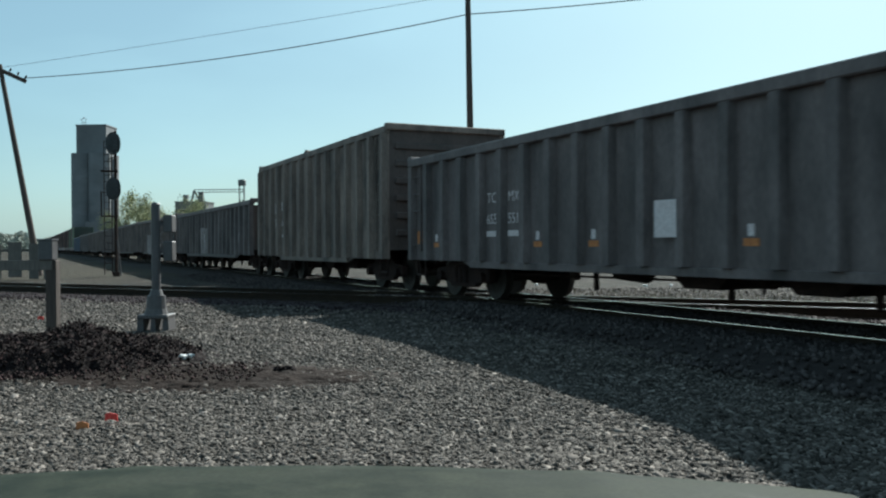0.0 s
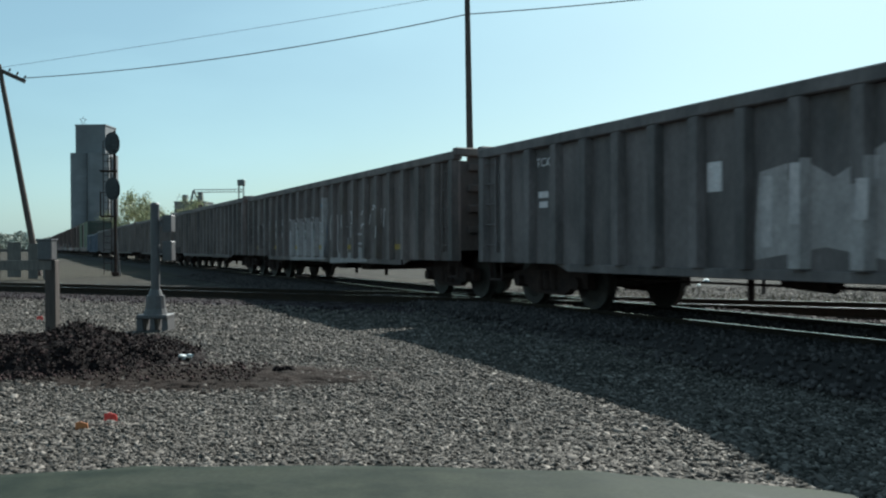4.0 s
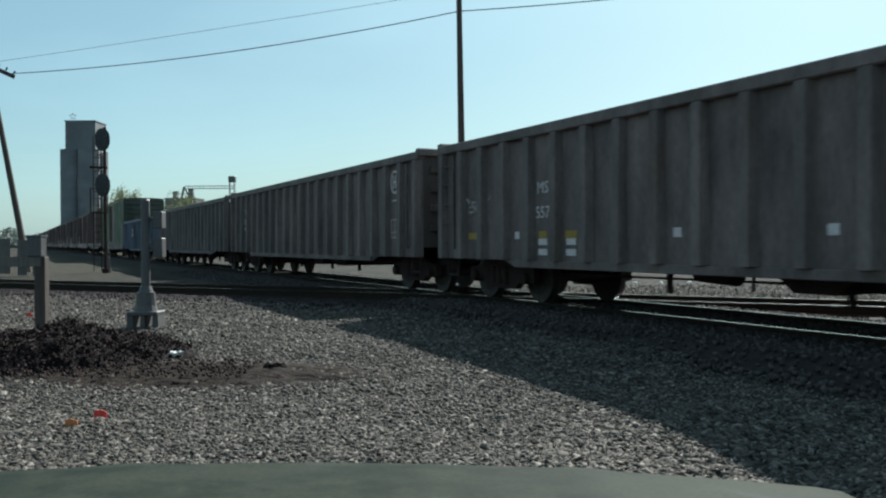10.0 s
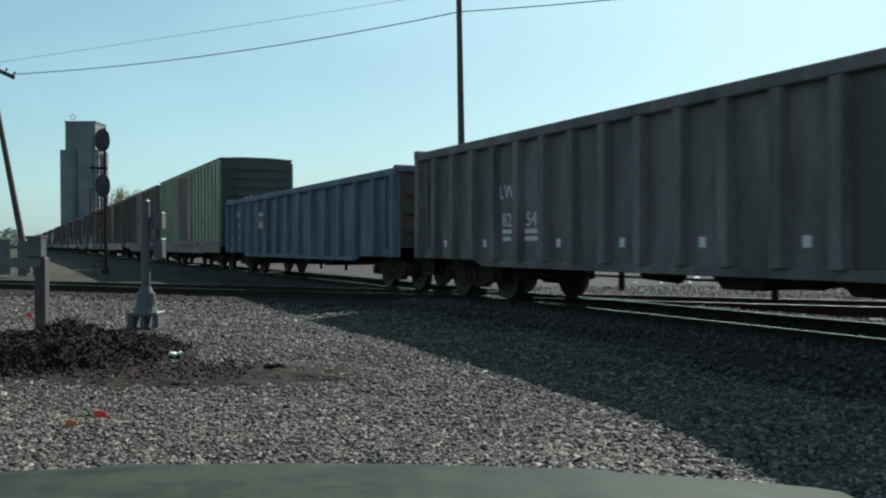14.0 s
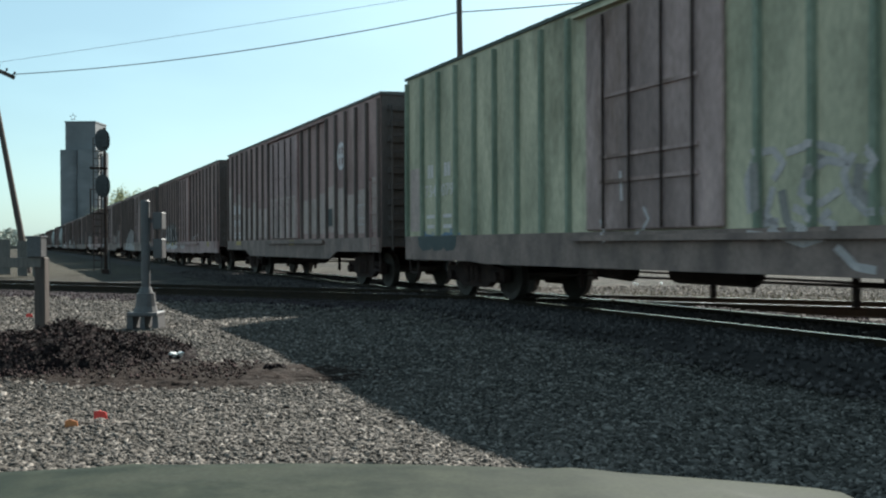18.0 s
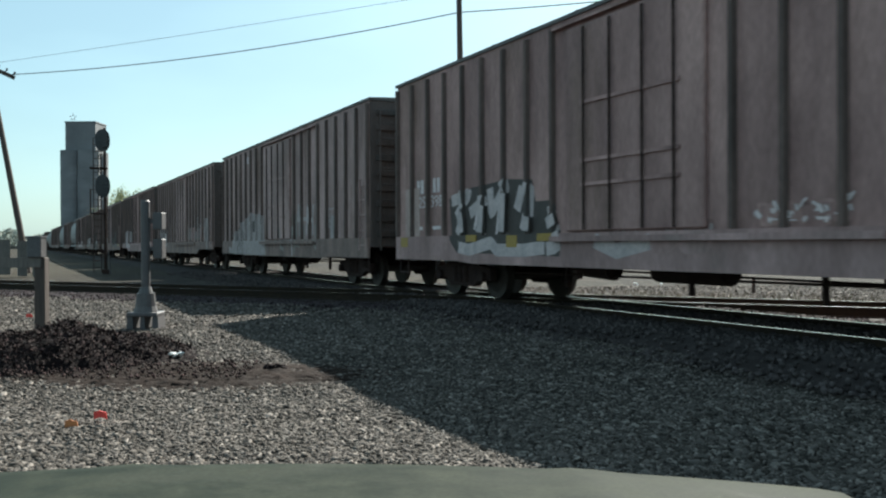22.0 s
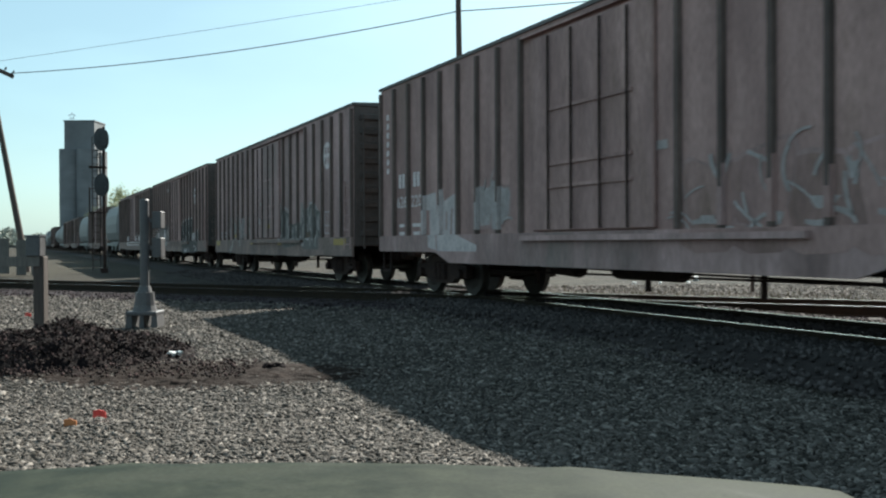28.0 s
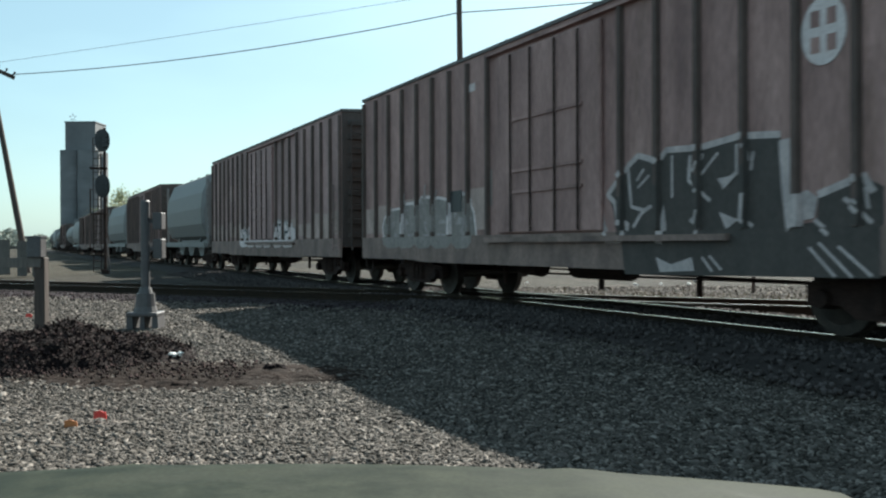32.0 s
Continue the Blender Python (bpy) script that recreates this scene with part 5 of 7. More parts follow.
    plate(c, h - 7.8, 2.45, w + 0.08, 2.6, 0.06, CHALK_REFLECT, "door_stripe")
    plate(c, h - 6.45, 1.9, w + 0.08, 0.07, 1.2, CHALK_REFLECT, "door_stripe")
    plate(c, h - 9.05, 1.9, w + 0.08, 0.07, 1.2, CHALK_REFLECT, "door_stripe")
    plate(c, h - 12.0, 1.75, w + 0.012, 0.3, 0.45, BLACKPAINT)
    frame_plate(c, h - 14.2, 1.75, w + 0.012, 0.5, 0.5)
    plate(c, h - 8.6, 1.1, w + 0.06, 0.5, 0.14, YELLOW, "reflector")
    plate(c, h - 1.9, 1.1, w + 0.06, 0.7, 0.14, YELLOW, "reflector")
    cars.append(c)
    c, h, w = boxcar("maroon boxcar with a big pale bubble-letter tag low on its side", 188.4, 204.3, 4.50, BOX_RED, sillpaint=BOX_MAROON, seed=3, fish=False)
    bars(c, h - 1.8, 2.35, w, [[(-0.4, 0.3), (0.4, 0.3)]], 0.28)
    lettering(c, h - 1.8, 1.78, w, [[(-0.42, "625"), (0.42, "398")]], 0.34)
    bars(c, h - 1.8, 1.4, w, [[(-0.4, 0.2), (0.4, 0.35)], [(-0.4, 0.25), (0.4, 0.35)]], 0.07, 0.2)
    paint_area(c, h, w, [(2.5, 1.9), (3.4, 2.07), (4.0, 2.10), (4.7, 2.14), (5.45, 2.08), (5.55, 1.72), (6.05, 1.72), (6.35, 1.0), (6.3, 0.84), (2.9, 0.88), (2.62, 1.1)], SPRAYD)
    strokes(c, h, w, [[(2.6, 1.85), (3.3, 1.97), (2.8, 1.55)], [(2.83, 1.22), (3.08, 1.54), (3.1, 1.25)], [(3.33, 1.6), (3.88, 1.82), (3.8, 1.2)], [(4.08, 2.02), (4.14, 1.58), (4.63, 2.05), (4.56, 1.2)]], 0.22, SPRAYL)
    strokes(c, h, w, [[(5.16, 1.98), (4.98, 1.6)], [(5.15, 2.0), (5.42, 1.9), (5.34, 1.25)], [(5.98, 1.65), (6.24, 1.0), (5.95, 0.95)], [(2.98, 0.98), (3.4, 0.93), (4.2, 1.06), (4.4, 0.93), (5.3, 0.93), (5.9, 0.98)], [(7.2, 1.08), (7.7, 0.93), (8.4, 1.06)]], 0.22, SPRAYL)
    strokes(c, h, w, [[(3.5, 1.3), (3.6, 1.6)], [(4.3, 1.2), (4.36, 1.55)], [(5.1, 1.3), (5.2, 1.55)]], 0.05, SPRAYW)
    for dl in (3.5, 5.9):
        plate(c, h - dl, 1.14, w + 0.07, 0.4, 0.12, YELLOW, "reflector")
    graffiti(c, w, h - 9.6, h - 7.6, 0.9, 1.3, 62, BOX_RED, BOX_MAROON, 3, SPRAYG)
    plate(c, h - 0.8, 1.7, w, 0.7, 1.0, CHALK_REFLECT, "pale_panel")
    for dl in (0.5, 4.9, 13.9):
        plate(c, h - dl, 1.08, w + 0.06, 0.34, 0.2, YELLOW, "reflector")
    frame_plate(c, h - 13.6, 1.65, w, 0.4, 0.42)
    graffiti(c, w, h - 11.4, h - 10.2, 1.22, 1.5, 63, BOX_RED, BOX_RED, 4, SPRAYW)
    cars.append(c)
    c, h, w = boxcar("dusty brown boxcar with pale posts and streaked white graffiti", 205.9, 221.6, 4.50, BOX_TAUPE, sillpaint=SILL, seed=4, fish=False)
    paint_area(c, h, w, [(2.23, 1.36), (2.94, 1.84), (4.03, 2.04), (4.3, 2.19), (4.99, 2.11), (5.84, 2.08), (6.17, 1.98), (6.25, 1.67), (6.32, 1.36), (6.49, 1.26), (6.56, 0.7), (2.33, 0.71)], SPRAYG)
    paint_area(c, h, w, [(4.65, 1.87), (5.2, 1.84), (5.19, 1.48), (4.65, 1.5)], SPRAYD, 0.013)
    strokes(c, h, w, [[(2.44, 1.53), (2.61, 1.62), (2.84, 1.66), (2.92, 1.51), (2.96, 1.35), (2.86, 1.14)], [(2.52, 1.48), (2.49, 1.29), (2.55, 1.16)], [(3.16, 1.58), (3.1, 1.3), (2.96, 1.1), (2.75, 1.01)], [(3.3, 1.54), (3.27, 1.29), (3.45, 1.06)], [(2.4, 1.53), (2.38, 1.2)], [(2.61, 1.01), (2.69, 0.71)], [(2.86, 1.07), (3.02, 0.95), (2.96, 0.86)], [(3.16, 1.12), (3.34, 0.9), (3.38, 0.7)], [(3.47, 1.51), (3.42, 1.18)], [(1.94, 1.47), (2.27, 1.35), (2.42, 1.5)]], 0.05, SPRAYD, 0.009)
    strokes(c, h, w, [[(1.38, 1.54), (1.65, 1.53)], [(1.38, 1.38), (1.65, 1.37)], [(1.39, 1.23), (1.66, 1.22)], [(1.82, 1.47), (1.83, 1.17)], [(1.19, 0.94), (1.6, 0.91)], [(1.64, 0.85), (2.3, 0.84)]], 0.09, SPRAYG)
    strokes(c, h, w, [[(9.21, 1.56), (9.39, 1.56), (9.72, 1.56), (9.73, 1.27)], [(9.73, 1.53), (9.54, 1.51), (9.69, 1.35)], [(8.97, 1.16), (9.24, 1.13), (9.42, 1.05)], [(10.09, 1.59), (10.13, 1.31), (10.24, 1.28), (10.2, 1.0)], [(9.75, 1.02), (10.33, 0.99)]], 0.07, SPRAYT)
    paint_area(c, h, w, [(9.5, 1.98), (9.6, 1.98), (9.58, 1.58), (9.5, 1.58)], SPRAYG)
    paint_area(c, h, w, [(10.07, 2.21), (10.19, 2.2), (10.17, 1.78), (10.09, 1.78)], SPRAYG)
    paint_area(c, h, w, [(1.2, 0.98), (1.74, 0.90), (1.80, 1.16), (1.78, 1.50), (2.46, 1.58), (2.6, 1.2), (2.52, 0.70), (1.24, 0.74)], SPRAYG)
    strokes(c, h, w, [[(9.51, 2.01), (9.49, 1.39), (9.55, 0.69)], [(10.06, 2.23), (9.98, 1.75)], [(10.33, 2.2), (10.3, 1.75), (10.23, 1.3)], [(9.98, 1.75), (10.3, 1.78), (10.8, 1.78)], [(10.91, 2.2), (10.85, 1.78), (10.8, 1.32)], [(11.18, 2.09), (11.18, 1.63)], [(11.18, 1.72), (11.4, 1.75)], [(11.43, 2.17), (11.4, 1.75), (11.35, 1.31)], [(7.23, 2.21), (7.31, 1.54)], [(11.72, 2.22), (11.7, 1.77), (11.79, 1.37)]], 0.11, SPRAYL)
    strokes(c, h, w, [[(8.98, 1.48), (9.33, 1.56), (9.41, 1.18), (9.04, 1.04)], [(9.78, 1.92), (9.83, 1.24), (9.72, 0.77)], [(10.56, 1.61), (10.63, 1.04)], [(11.03, 1.58), (10.97, 1.04)], [(7.69, 1.85), (7.73, 1.13)], [(8.19, 1.59), (8.3, 0.97), (8.65, 0.89)], [(11.57, 1.61), (11.59, 1.03)], [(11.85, 1.26), (11.66, 1.03), (11.82, 0.92)]], 0.13, SPRAYT, 0.0045)
    for dl, z in ((7.0, 1.6), (8.6, 1.5), (10.2, 1.7), (13.0, 1.4), (6.2, 1.3)):
        plate(c, h - dl, z, w, 0.28, 0.8, SPRAYG, "pale_panel")
    frame_plate(c, h - 13.0, 1.75, w, 0.5, 0.5)
    plate(c, h - 4.0, 4.05, w, 0.12, 0.25, LETTER)
    cars.append(c)
    c, h, w = boxcar("dusty grey-brown boxcar with fish-belly sill and small graffiti", 223.4, 238.8, 4.50, BOX_TAUPE, sillpaint=SILL, seed=5)
    graffiti(c, w, h - 13.7, h - 9.6, 1.15, 2.0, 81, SPRAYT, BOX_TAUPE, 5, SPRAYG)
    paint_area(c, h, w, [(13.73, 2.2), (14.12, 2.22), (14.12, 1.85), (13.95, 1.7), (13.75, 1.85)], SPRAYG)
    strokes(c, h, w, [[(14.3, 2.0), (14.15, 1.6), (14.02, 1.35), (14.1, 1.0), (14.3, 0.95)], [(14.3, 1.38), (14.15, 1.1)]], 0.16, SPRAYG)
    strokes(c, h, w, [[(12.9, 2.15), (13.3, 2.2), (13.1, 1.5), (13.3, 1.3)], [(11.4, 1.9), (11.5, 1.4), (11.9, 1.35)]], 0.06, SPRAYT)
    plate(c, h - 14.68, 1.30, w + 0.012, 0.40, 0.25, YELLOW, label="yellow panel")
    frame_plate(c, h - 12.3, 2.1, w, 0.42, 0.36)
    graffiti(c, w, h - 3.6, h - 1.0, 0.95, 1.9, 83, SPRAYW, SPRAYG, 4, SPRAYK)
    bars(c, h - 1.6, 2.4, w, [[(-0.4, 0.4), (0.4, 0.4)], [(-0.4, 0.5), (0.4, 0.5)]], 0.3, 0.5)
    for dl, z in ((5.0, 1.5), (6.0, 1.35), (4.4, 1.7)):
        plate(c, h - dl, z, w, 0.22, 0.9, SPRAYG, "pale_panel")
    cars.append(c)
    c, h, w = boxcar("maroon boxcar with white number and a white block tag", 240.3, 256.2, 4.54, BOX_RED, sillpaint=BOX_MAROON, seed=6)
    bars(c, h - 1.6, 2.52, w, [[(-0.42, 0.3), (0.42, 0.3)]], 0.30)
    lettering(c, h - 1.6, 1.80, w, [[(-0.44, "626"), (0.44, "220")]], 0.37)
    bars(c, h - 1.6, 1.45, w, [[(-0.4, 0.25), (0.4, 0.4)], [(-0.4, 0.25), (0.4, 0.3)]], 0.07, 0.17)
    bars(c, h - 0.35, 3.9, w, [[(0, 0.12)]] * 7, 0.12, 0.2)
    paint_area(c, h, w, [(2.25, 1.72), (2.3, 2.0), (2.85, 2.05), (2.9, 1.5), (2.95, 0.9), (2.6, 0.95), (2.55, 1.7)], SPRAYL)
    paint_area(c, h, w, [(2.95, 2.0), (3.15, 2.12), (3.2, 1.85), (3.65, 1.98), (3.78, 1.2), (4.6, 1.0), (4.6, 0.88), (3.0, 0.88)], SPRAYL)
    strokes(c, h, w, [[(3.3, 1.3), (3.32, 1.65)], [(3.5, 1.2), (3.55, 1.7)]], 0.06, BOX_MAROON)
    graffiti(c, w, h - 5.6, h - 4.5, 1.2, 2.2, 92, BOX_MAROON, SPRAYG, 2, SPRAYG)
    graffiti(c, w, h - 13.2, h - 10.0, 0.9, 2.2, 93, BOX_MAROON, BOX_RED, 4, SPRAYG)
    for dl, z, ww in ((9.0, 3.5, 0.5), (9.4, 2.3, 0.4), (3.4, 1.05, 0.3), (7.0, 1.1, 0.4)):
        plate(c, h - dl, z, w, ww, 0.12, SPRAYG)
    cars.append(c)
    c, h, w = boxcar("dark maroon boxcar with round white emblem and mixed graffiti", 257.9, 273.7, 4.50, BOX_MAROON, sillpaint=SILL, seed=7, fish=False)
    round_logo(c, h - 13.7, 3.38, w)
    strokes(c, h, w, [[(2.82, 2.01), (3.12, 1.84), (3.33, 1.64), (3.33, 1.45), (3.17, 1.23), (3.06, 0.99), (2.6, 0.74)]], 0.16, SPRAYT)
    strokes(c, h, w, [[(3.63, 2.12), (3.97, 1.85), (3.84, 1.67), (3.63, 1.65)], [(2.19, 2.19), (2.13, 1.81), (2.24, 1.39)], [(4.29, 1.94), (4.31, 1.52), (4.22, 1.24), (4.25, 0.98)], [(4.12, 1.79), (4.2, 1.44), (4.16, 0.92)], [(3.91, 1.63), (4.09, 1.56), (4.25, 1.61)]], 0.12, SPRAYT)
    strokes(c, h, w, [[(3.68, 1.46), (3.76, 1.27), (3.9, 1.25), (4.04, 1.44), (3.84, 1.52)], [(4.0, 1.98), (4.0, 1.81)], [(4.05, 1.36), (4.04, 1.1)]], 0.05, SPRAYG, 0.009)
    paint_area(c, h, w, [(4.67, 2.05), (4.51, 1.93), (4.42, 1.77), (4.49, 1.66), (4.67, 1.86)], SPRAYG)
    plate(c, panel(c, h - 3.14, 0, 1), 1.33, w, 0.42, 0.11, YELLOW, "reflector")
    for d, z, ww, hh in ((2.39, 1.48, 0.17, 0.28), (1.68, 1.47, 0.30, 0.09), (1.68, 1.33, 0.30, 0.09), (1.0, 1.46, 0.24, 0.09), (1.0, 1.33, 0.20, 0.09)):
        plate(c, h - d, z, w + 0.001, ww, hh, SPRAYG)
    paint_area(c, h, w, [(9.11, 2.05), (9.53, 2.13), (10.19, 1.96), (10.4, 1.66), (10.69, 1.61), (11.16, 1.69), (11.5, 1.6), (11.63, 2.04), (12.06, 2.05), (12.35, 2.15), (12.76, 2.12), (13.05, 1.95), (13.18, 1.89), (13.18, 0.88), (11.9, 0.88), (11.5, 1.02), (10.79, 0.96), (9.86, 0.91), (9.41, 1.26)], SPRAYM)
    strokes(c, h, w, [[(10.03, 1.9), (10.0, 1.39), (10.06, 1.06)], [(10.35, 1.59), (10.29, 1.02)], [(10.52, 1.57), (10.58, 1.23), (10.52, 1.02)], [(11.25, 1.58), (11.3, 1.35), (11.23, 1.06)], [(11.63, 1.53), (11.59, 1.21)], [(11.95, 1.95), (11.91, 1.64), (11.98, 1.33), (11.94, 1.14)], [(12.17, 1.87), (12.21, 1.56)], [(12.39, 2.02), (12.35, 1.67), (12.44, 1.31)], [(12.49, 1.19), (12.46, 0.96)], [(12.91, 1.41), (12.94, 1.13), (12.89, 0.96)], [(9.41, 1.87), (9.5, 1.48)]], 0.1, SPRAYT, 0.0045)
    strokes(c, h, w, [[(9.53, 1.94), (9.7, 1.78), (9.59, 1.56)], [(10.19, 1.82), (10.09, 1.61), (10.24, 1.44), (10.14, 1.24)], [(10.45, 1.48), (10.69, 1.37)], [(11.63, 1.98), (11.75, 1.65), (11.67, 1.47), (11.76, 1.27)], [(12.02, 1.63), (12.13, 1.44), (12.03, 1.3)], [(12.28, 1.8), (12.24, 1.5), (12.35, 1.41)], [(12.56, 2.04), (12.63, 1.83), (12.56, 1.66)], [(12.06, 1.2), (12.28, 1.14), (12.42, 1.23)], [(12.76, 1.3), (12.86, 1.19)]], 0.045, SPRAYL, 0.009)
    strokes(c, h, w, [[(9.59, 2.08), (9.87, 1.77), (9.76, 1.47), (10.0, 1.25)], [(11.16, 1.59), (11.07, 1.36)], [(11.79, 1.93), (11.84, 1.64)], [(12.46, 1.78), (12.53, 1.54)], [(12.8, 1.76), (12.88, 1.47)]], 0.07, SPRAYD, 0.0115)
    strokes(c, h, w, [[(12.28, 2.19), (12.56, 2.17), (12.76, 2.15), (12.82, 2.06), (13.02, 1.95)], [(11.71, 2.03), (12.15, 2.01), (12.28, 2.16)], [(9.53, 2.18), (9.93, 2.13), (10.25, 2.01)]], 0.07, SPRAYG, 0.009)
    strokes(c, h, w, [[(12.76, 2.04), (12.84, 1.75), (12.96, 1.49), (13.11, 1.4)], [(12.17, 2.0), (12.1, 1.81)], [(12.53, 1.52), (12.62, 1.37), (12.66, 1.13)], [(10.69, 1.54), (10.62, 1.27), (10.79, 1.06)], [(10.9, 1.57), (11.02, 1.33), (10.93, 1.16), (11.11, 1.02)], [(11.42, 1.57), (11.55, 1.69), (11.5, 1.86)], [(9.76, 1.29), (9.87, 1.17), (9.73, 1.03)], [(9.82, 1.99), (9.64, 1.67), (9.76, 1.44)], [(11.24, 1.22), (11.46, 1.25)], [(11.83, 1.83), (11.79, 1.55)]], 0.06, SPRAYG, 0.009)
    paint_area(c, h, w, [(11.51, 2.24), (11.67, 2.22), (11.65, 1.85), (11.52, 1.66), (11.4, 1.57), (11.44, 1.8)], SPRAYT, 0.013)
    paint_area(c, h, w, [(13.02, 1.79), (13.14, 1.87), (13.14, 1.37), (13.05, 1.46), (12.96, 1.63)], SPRAYG, 0.013)
    paint_area(c, h, w, [(12.59, 1.6), (12.72, 1.53), (12.7, 1.35), (12.56, 1.41)], SPRAYT, 0.013)
    paint_area(c, h, w, [(12.63, 1.3), (12.72, 1.22), (12.73, 1.08), (12.63, 1.19)], SPRAYG, 0.013)
    paint_area(c, h, w, [(11.67, 1.05), (11.92, 1.08), (11.92, 0.97), (11.68, 0.96)], SPRAYG, 0.013)
    paint_area(c, h, w, [(9.17, 2.28), (9.42, 2.31), (9.44, 2.02), (9.32, 1.76), (9.2, 1.88)], SPRAYT, 0.013)
    paint_area(c, h, w, [(9.22, 1.34), (9.43, 1.33), (9.43, 1.16), (9.22, 1.15)], SPRAYG, 0.013)
    strokes(c, h, w, [[(4.42, 2.42), (4.35, 2.0), (4.75, 1.82), (4.47, 1.25)], [(3.59, 2.26), (3.53, 1.49), (3.82, 1.31)], [(3.08, 2.01), (3.2, 1.38)], [(2.4, 2.1), (2.39, 1.28)], [(5.28, 2.0), (5.5, 1.83), (5.33, 1.49), (5.53, 1.38)], [(5.87, 2.2), (5.93, 1.62)], [(1.44, 2.65), (1.42, 1.42)], [(4.06, 1.53), (4.96, 1.3)]], 0.09, SPRAYT)
    strokes(c, h, w, [[(4.57, 2.3), (4.41, 1.89), (4.63, 1.56), (4.56, 1.14)], [(2.59, 1.8), (2.47, 1.4)], [(5.42, 1.84), (5.45, 1.34)], [(3.83, 2.13), (4.06, 1.69)]], 0.04, SPRAYG, 0.009)
    for dl, z, ww, hh, m in ((8.2, 1.83, 0.24, 0.30, SPRAYG), (8.21, 1.6, 0.32, 0.12, YELLOW), (7.1, 1.80, 0.12, 0.24, SPRAYG), (7.4, 2.35, 0.35, 0.10, SPRAYT)):
        plate(c, h - dl, z, w + 0.08, ww, hh, m, "paint_patch")
    for dl, z, ww in ((9.38, 1.06, 0.42), (5.92, 1.08, 0.36)):
        plate(c, h - dl, z, w + 0.06, ww, 0.11, YELLOW, "reflector")
    plate(c, h - 12.2, 1.29, w + 0.018, 0.34, 0.16, RUSTY, "paint_patch")
    plate(c, h - 0.6, 1.08, w + 0.06, 0.6, 0.18, YELLOW, "reflector")
    plate(c, h - 14.9, 1.08, w + 0.06, 0.9, 0.16, YELLOW, "reflector")
    frame_plate(c, h - 14.2, 1.6, w, 0.5, 0.6)
    cars.append(c)
    c, h, w = boxcar("oxide-red boxcar with large black and white graffiti on its side", 275.5, 291.3, 4.50, BOX_RED, sillpaint=SILL, seed=8, fish=False, whites=((-0.4, 7.7, 1.22, 1.95),))
    round_logo(c, h - 12.9, 3.24, w)
    paint_area(c, h, w, [(9.42, 1.73), (9.89, 2.07), (10.16, 2.2), (10.53, 2.1), (10.68, 2.22), (11.27, 2.19), (11.91, 2.26), (12.5, 2.22), (12.58, 1.72), (12.61, 1.22), (12.97, 1.26), (13.0, 1.52), (13.51, 1.7), (13.76, 1.58), (13.76, 0.69), (9.88, 0.62), (9.81, 1.05), (9.61, 1.25), (9.55, 1.53)], SPRAYD)
    strokes(c, h, w, [[(9.25, 1.66), (9.33, 1.33), (9.48, 1.08), (9.79, 1.08), (9.88, 1.3), (9.66, 1.35), (9.61, 1.6), (9.44, 1.73), (9.91, 2.11), (10.1, 2.22), (10.51, 2.11), (10.66, 2.24), (11.27, 2.21), (11.91, 2.28), (12.5, 2.23)], [(12.99, 1.54), (13.35, 1.65), (13.54, 1.7), (13.64, 1.53)]], 0.08, SPRAYL)
    strokes(c, h, w, [[(12.55, 2.17), (12.59, 1.65), (12.65, 1.19)]], 0.15, SPRAYL)
    strokes(c, h, w, [[(9.9, 2.05), (9.96, 1.54), (10.22, 1.48), (10.4, 1.54), (10.17, 1.44), (10.0, 1.26)], [(11.1, 2.13), (11.07, 1.82), (11.23, 1.7), (11.44, 1.55)], [(11.87, 2.19), (11.87, 1.86), (11.65, 1.74)], [(12.01, 1.61), (11.98, 1.3), (12.11, 1.23)], [(11.09, 1.34), (11.27, 1.22), (11.21, 1.07)], [(13.31, 1.49), (13.47, 1.37), (13.63, 1.23)], [(12.95, 1.28), (13.16, 1.12)]], 0.05, SPRAYL, 0.009)
    strokes(c, h, w, [[(10.77, 2.16), (10.77, 1.62)], [(11.32, 2.13), (11.19, 1.87)], [(11.57, 2.12), (11.27, 1.86)], [(12.0, 2.18), (12.05, 1.98)], [(12.12, 2.08), (12.08, 1.87)], [(10.22, 2.03), (10.08, 1.89)], [(10.33, 1.94), (10.1, 1.79)], [(13.41, 1.52), (13.5, 1.42)], [(13.55, 1.59), (13.59, 1.37)], [(11.27, 1.45), (11.22, 1.27)], [(12.93, 0.99), (13.25, 0.69)], [(13.05, 1.04), (13.45, 0.69)], [(13.29, 1.0), (13.67, 0.71)], [(11.36, 0.87), (11.53, 0.7)], [(11.48, 0.89), (11.68, 0.72)]], 0.035, SPRAYL, 0.009)
    paint_area(c, h, w, [(11.59, 1.41), (11.89, 1.31), (11.7, 1.2)], SPRAYL, 0.013)
    paint_area(c, h, w, [(11.57, 1.81), (11.86, 1.83), (11.66, 1.67)], SPRAYL, 0.013)
    paint_area(c, h, w, [(10.62, 1.54), (10.66, 1.26), (10.64, 1.03), (10.51, 1.05), (10.53, 1.3)], SPRAYL, 0.013)
    paint_area(c, h, w, [(10.53, 0.86), (10.82, 0.77), (11.19, 0.87), (11.23, 0.7), (10.61, 0.67)], SPRAYL, 0.013)
    paint_area(c, h, w, [(12.62, 1.53), (12.86, 1.6), (13.0, 1.51), (12.95, 1.3), (12.73, 1.26), (12.64, 1.15)], SPRAYL, 0.013)
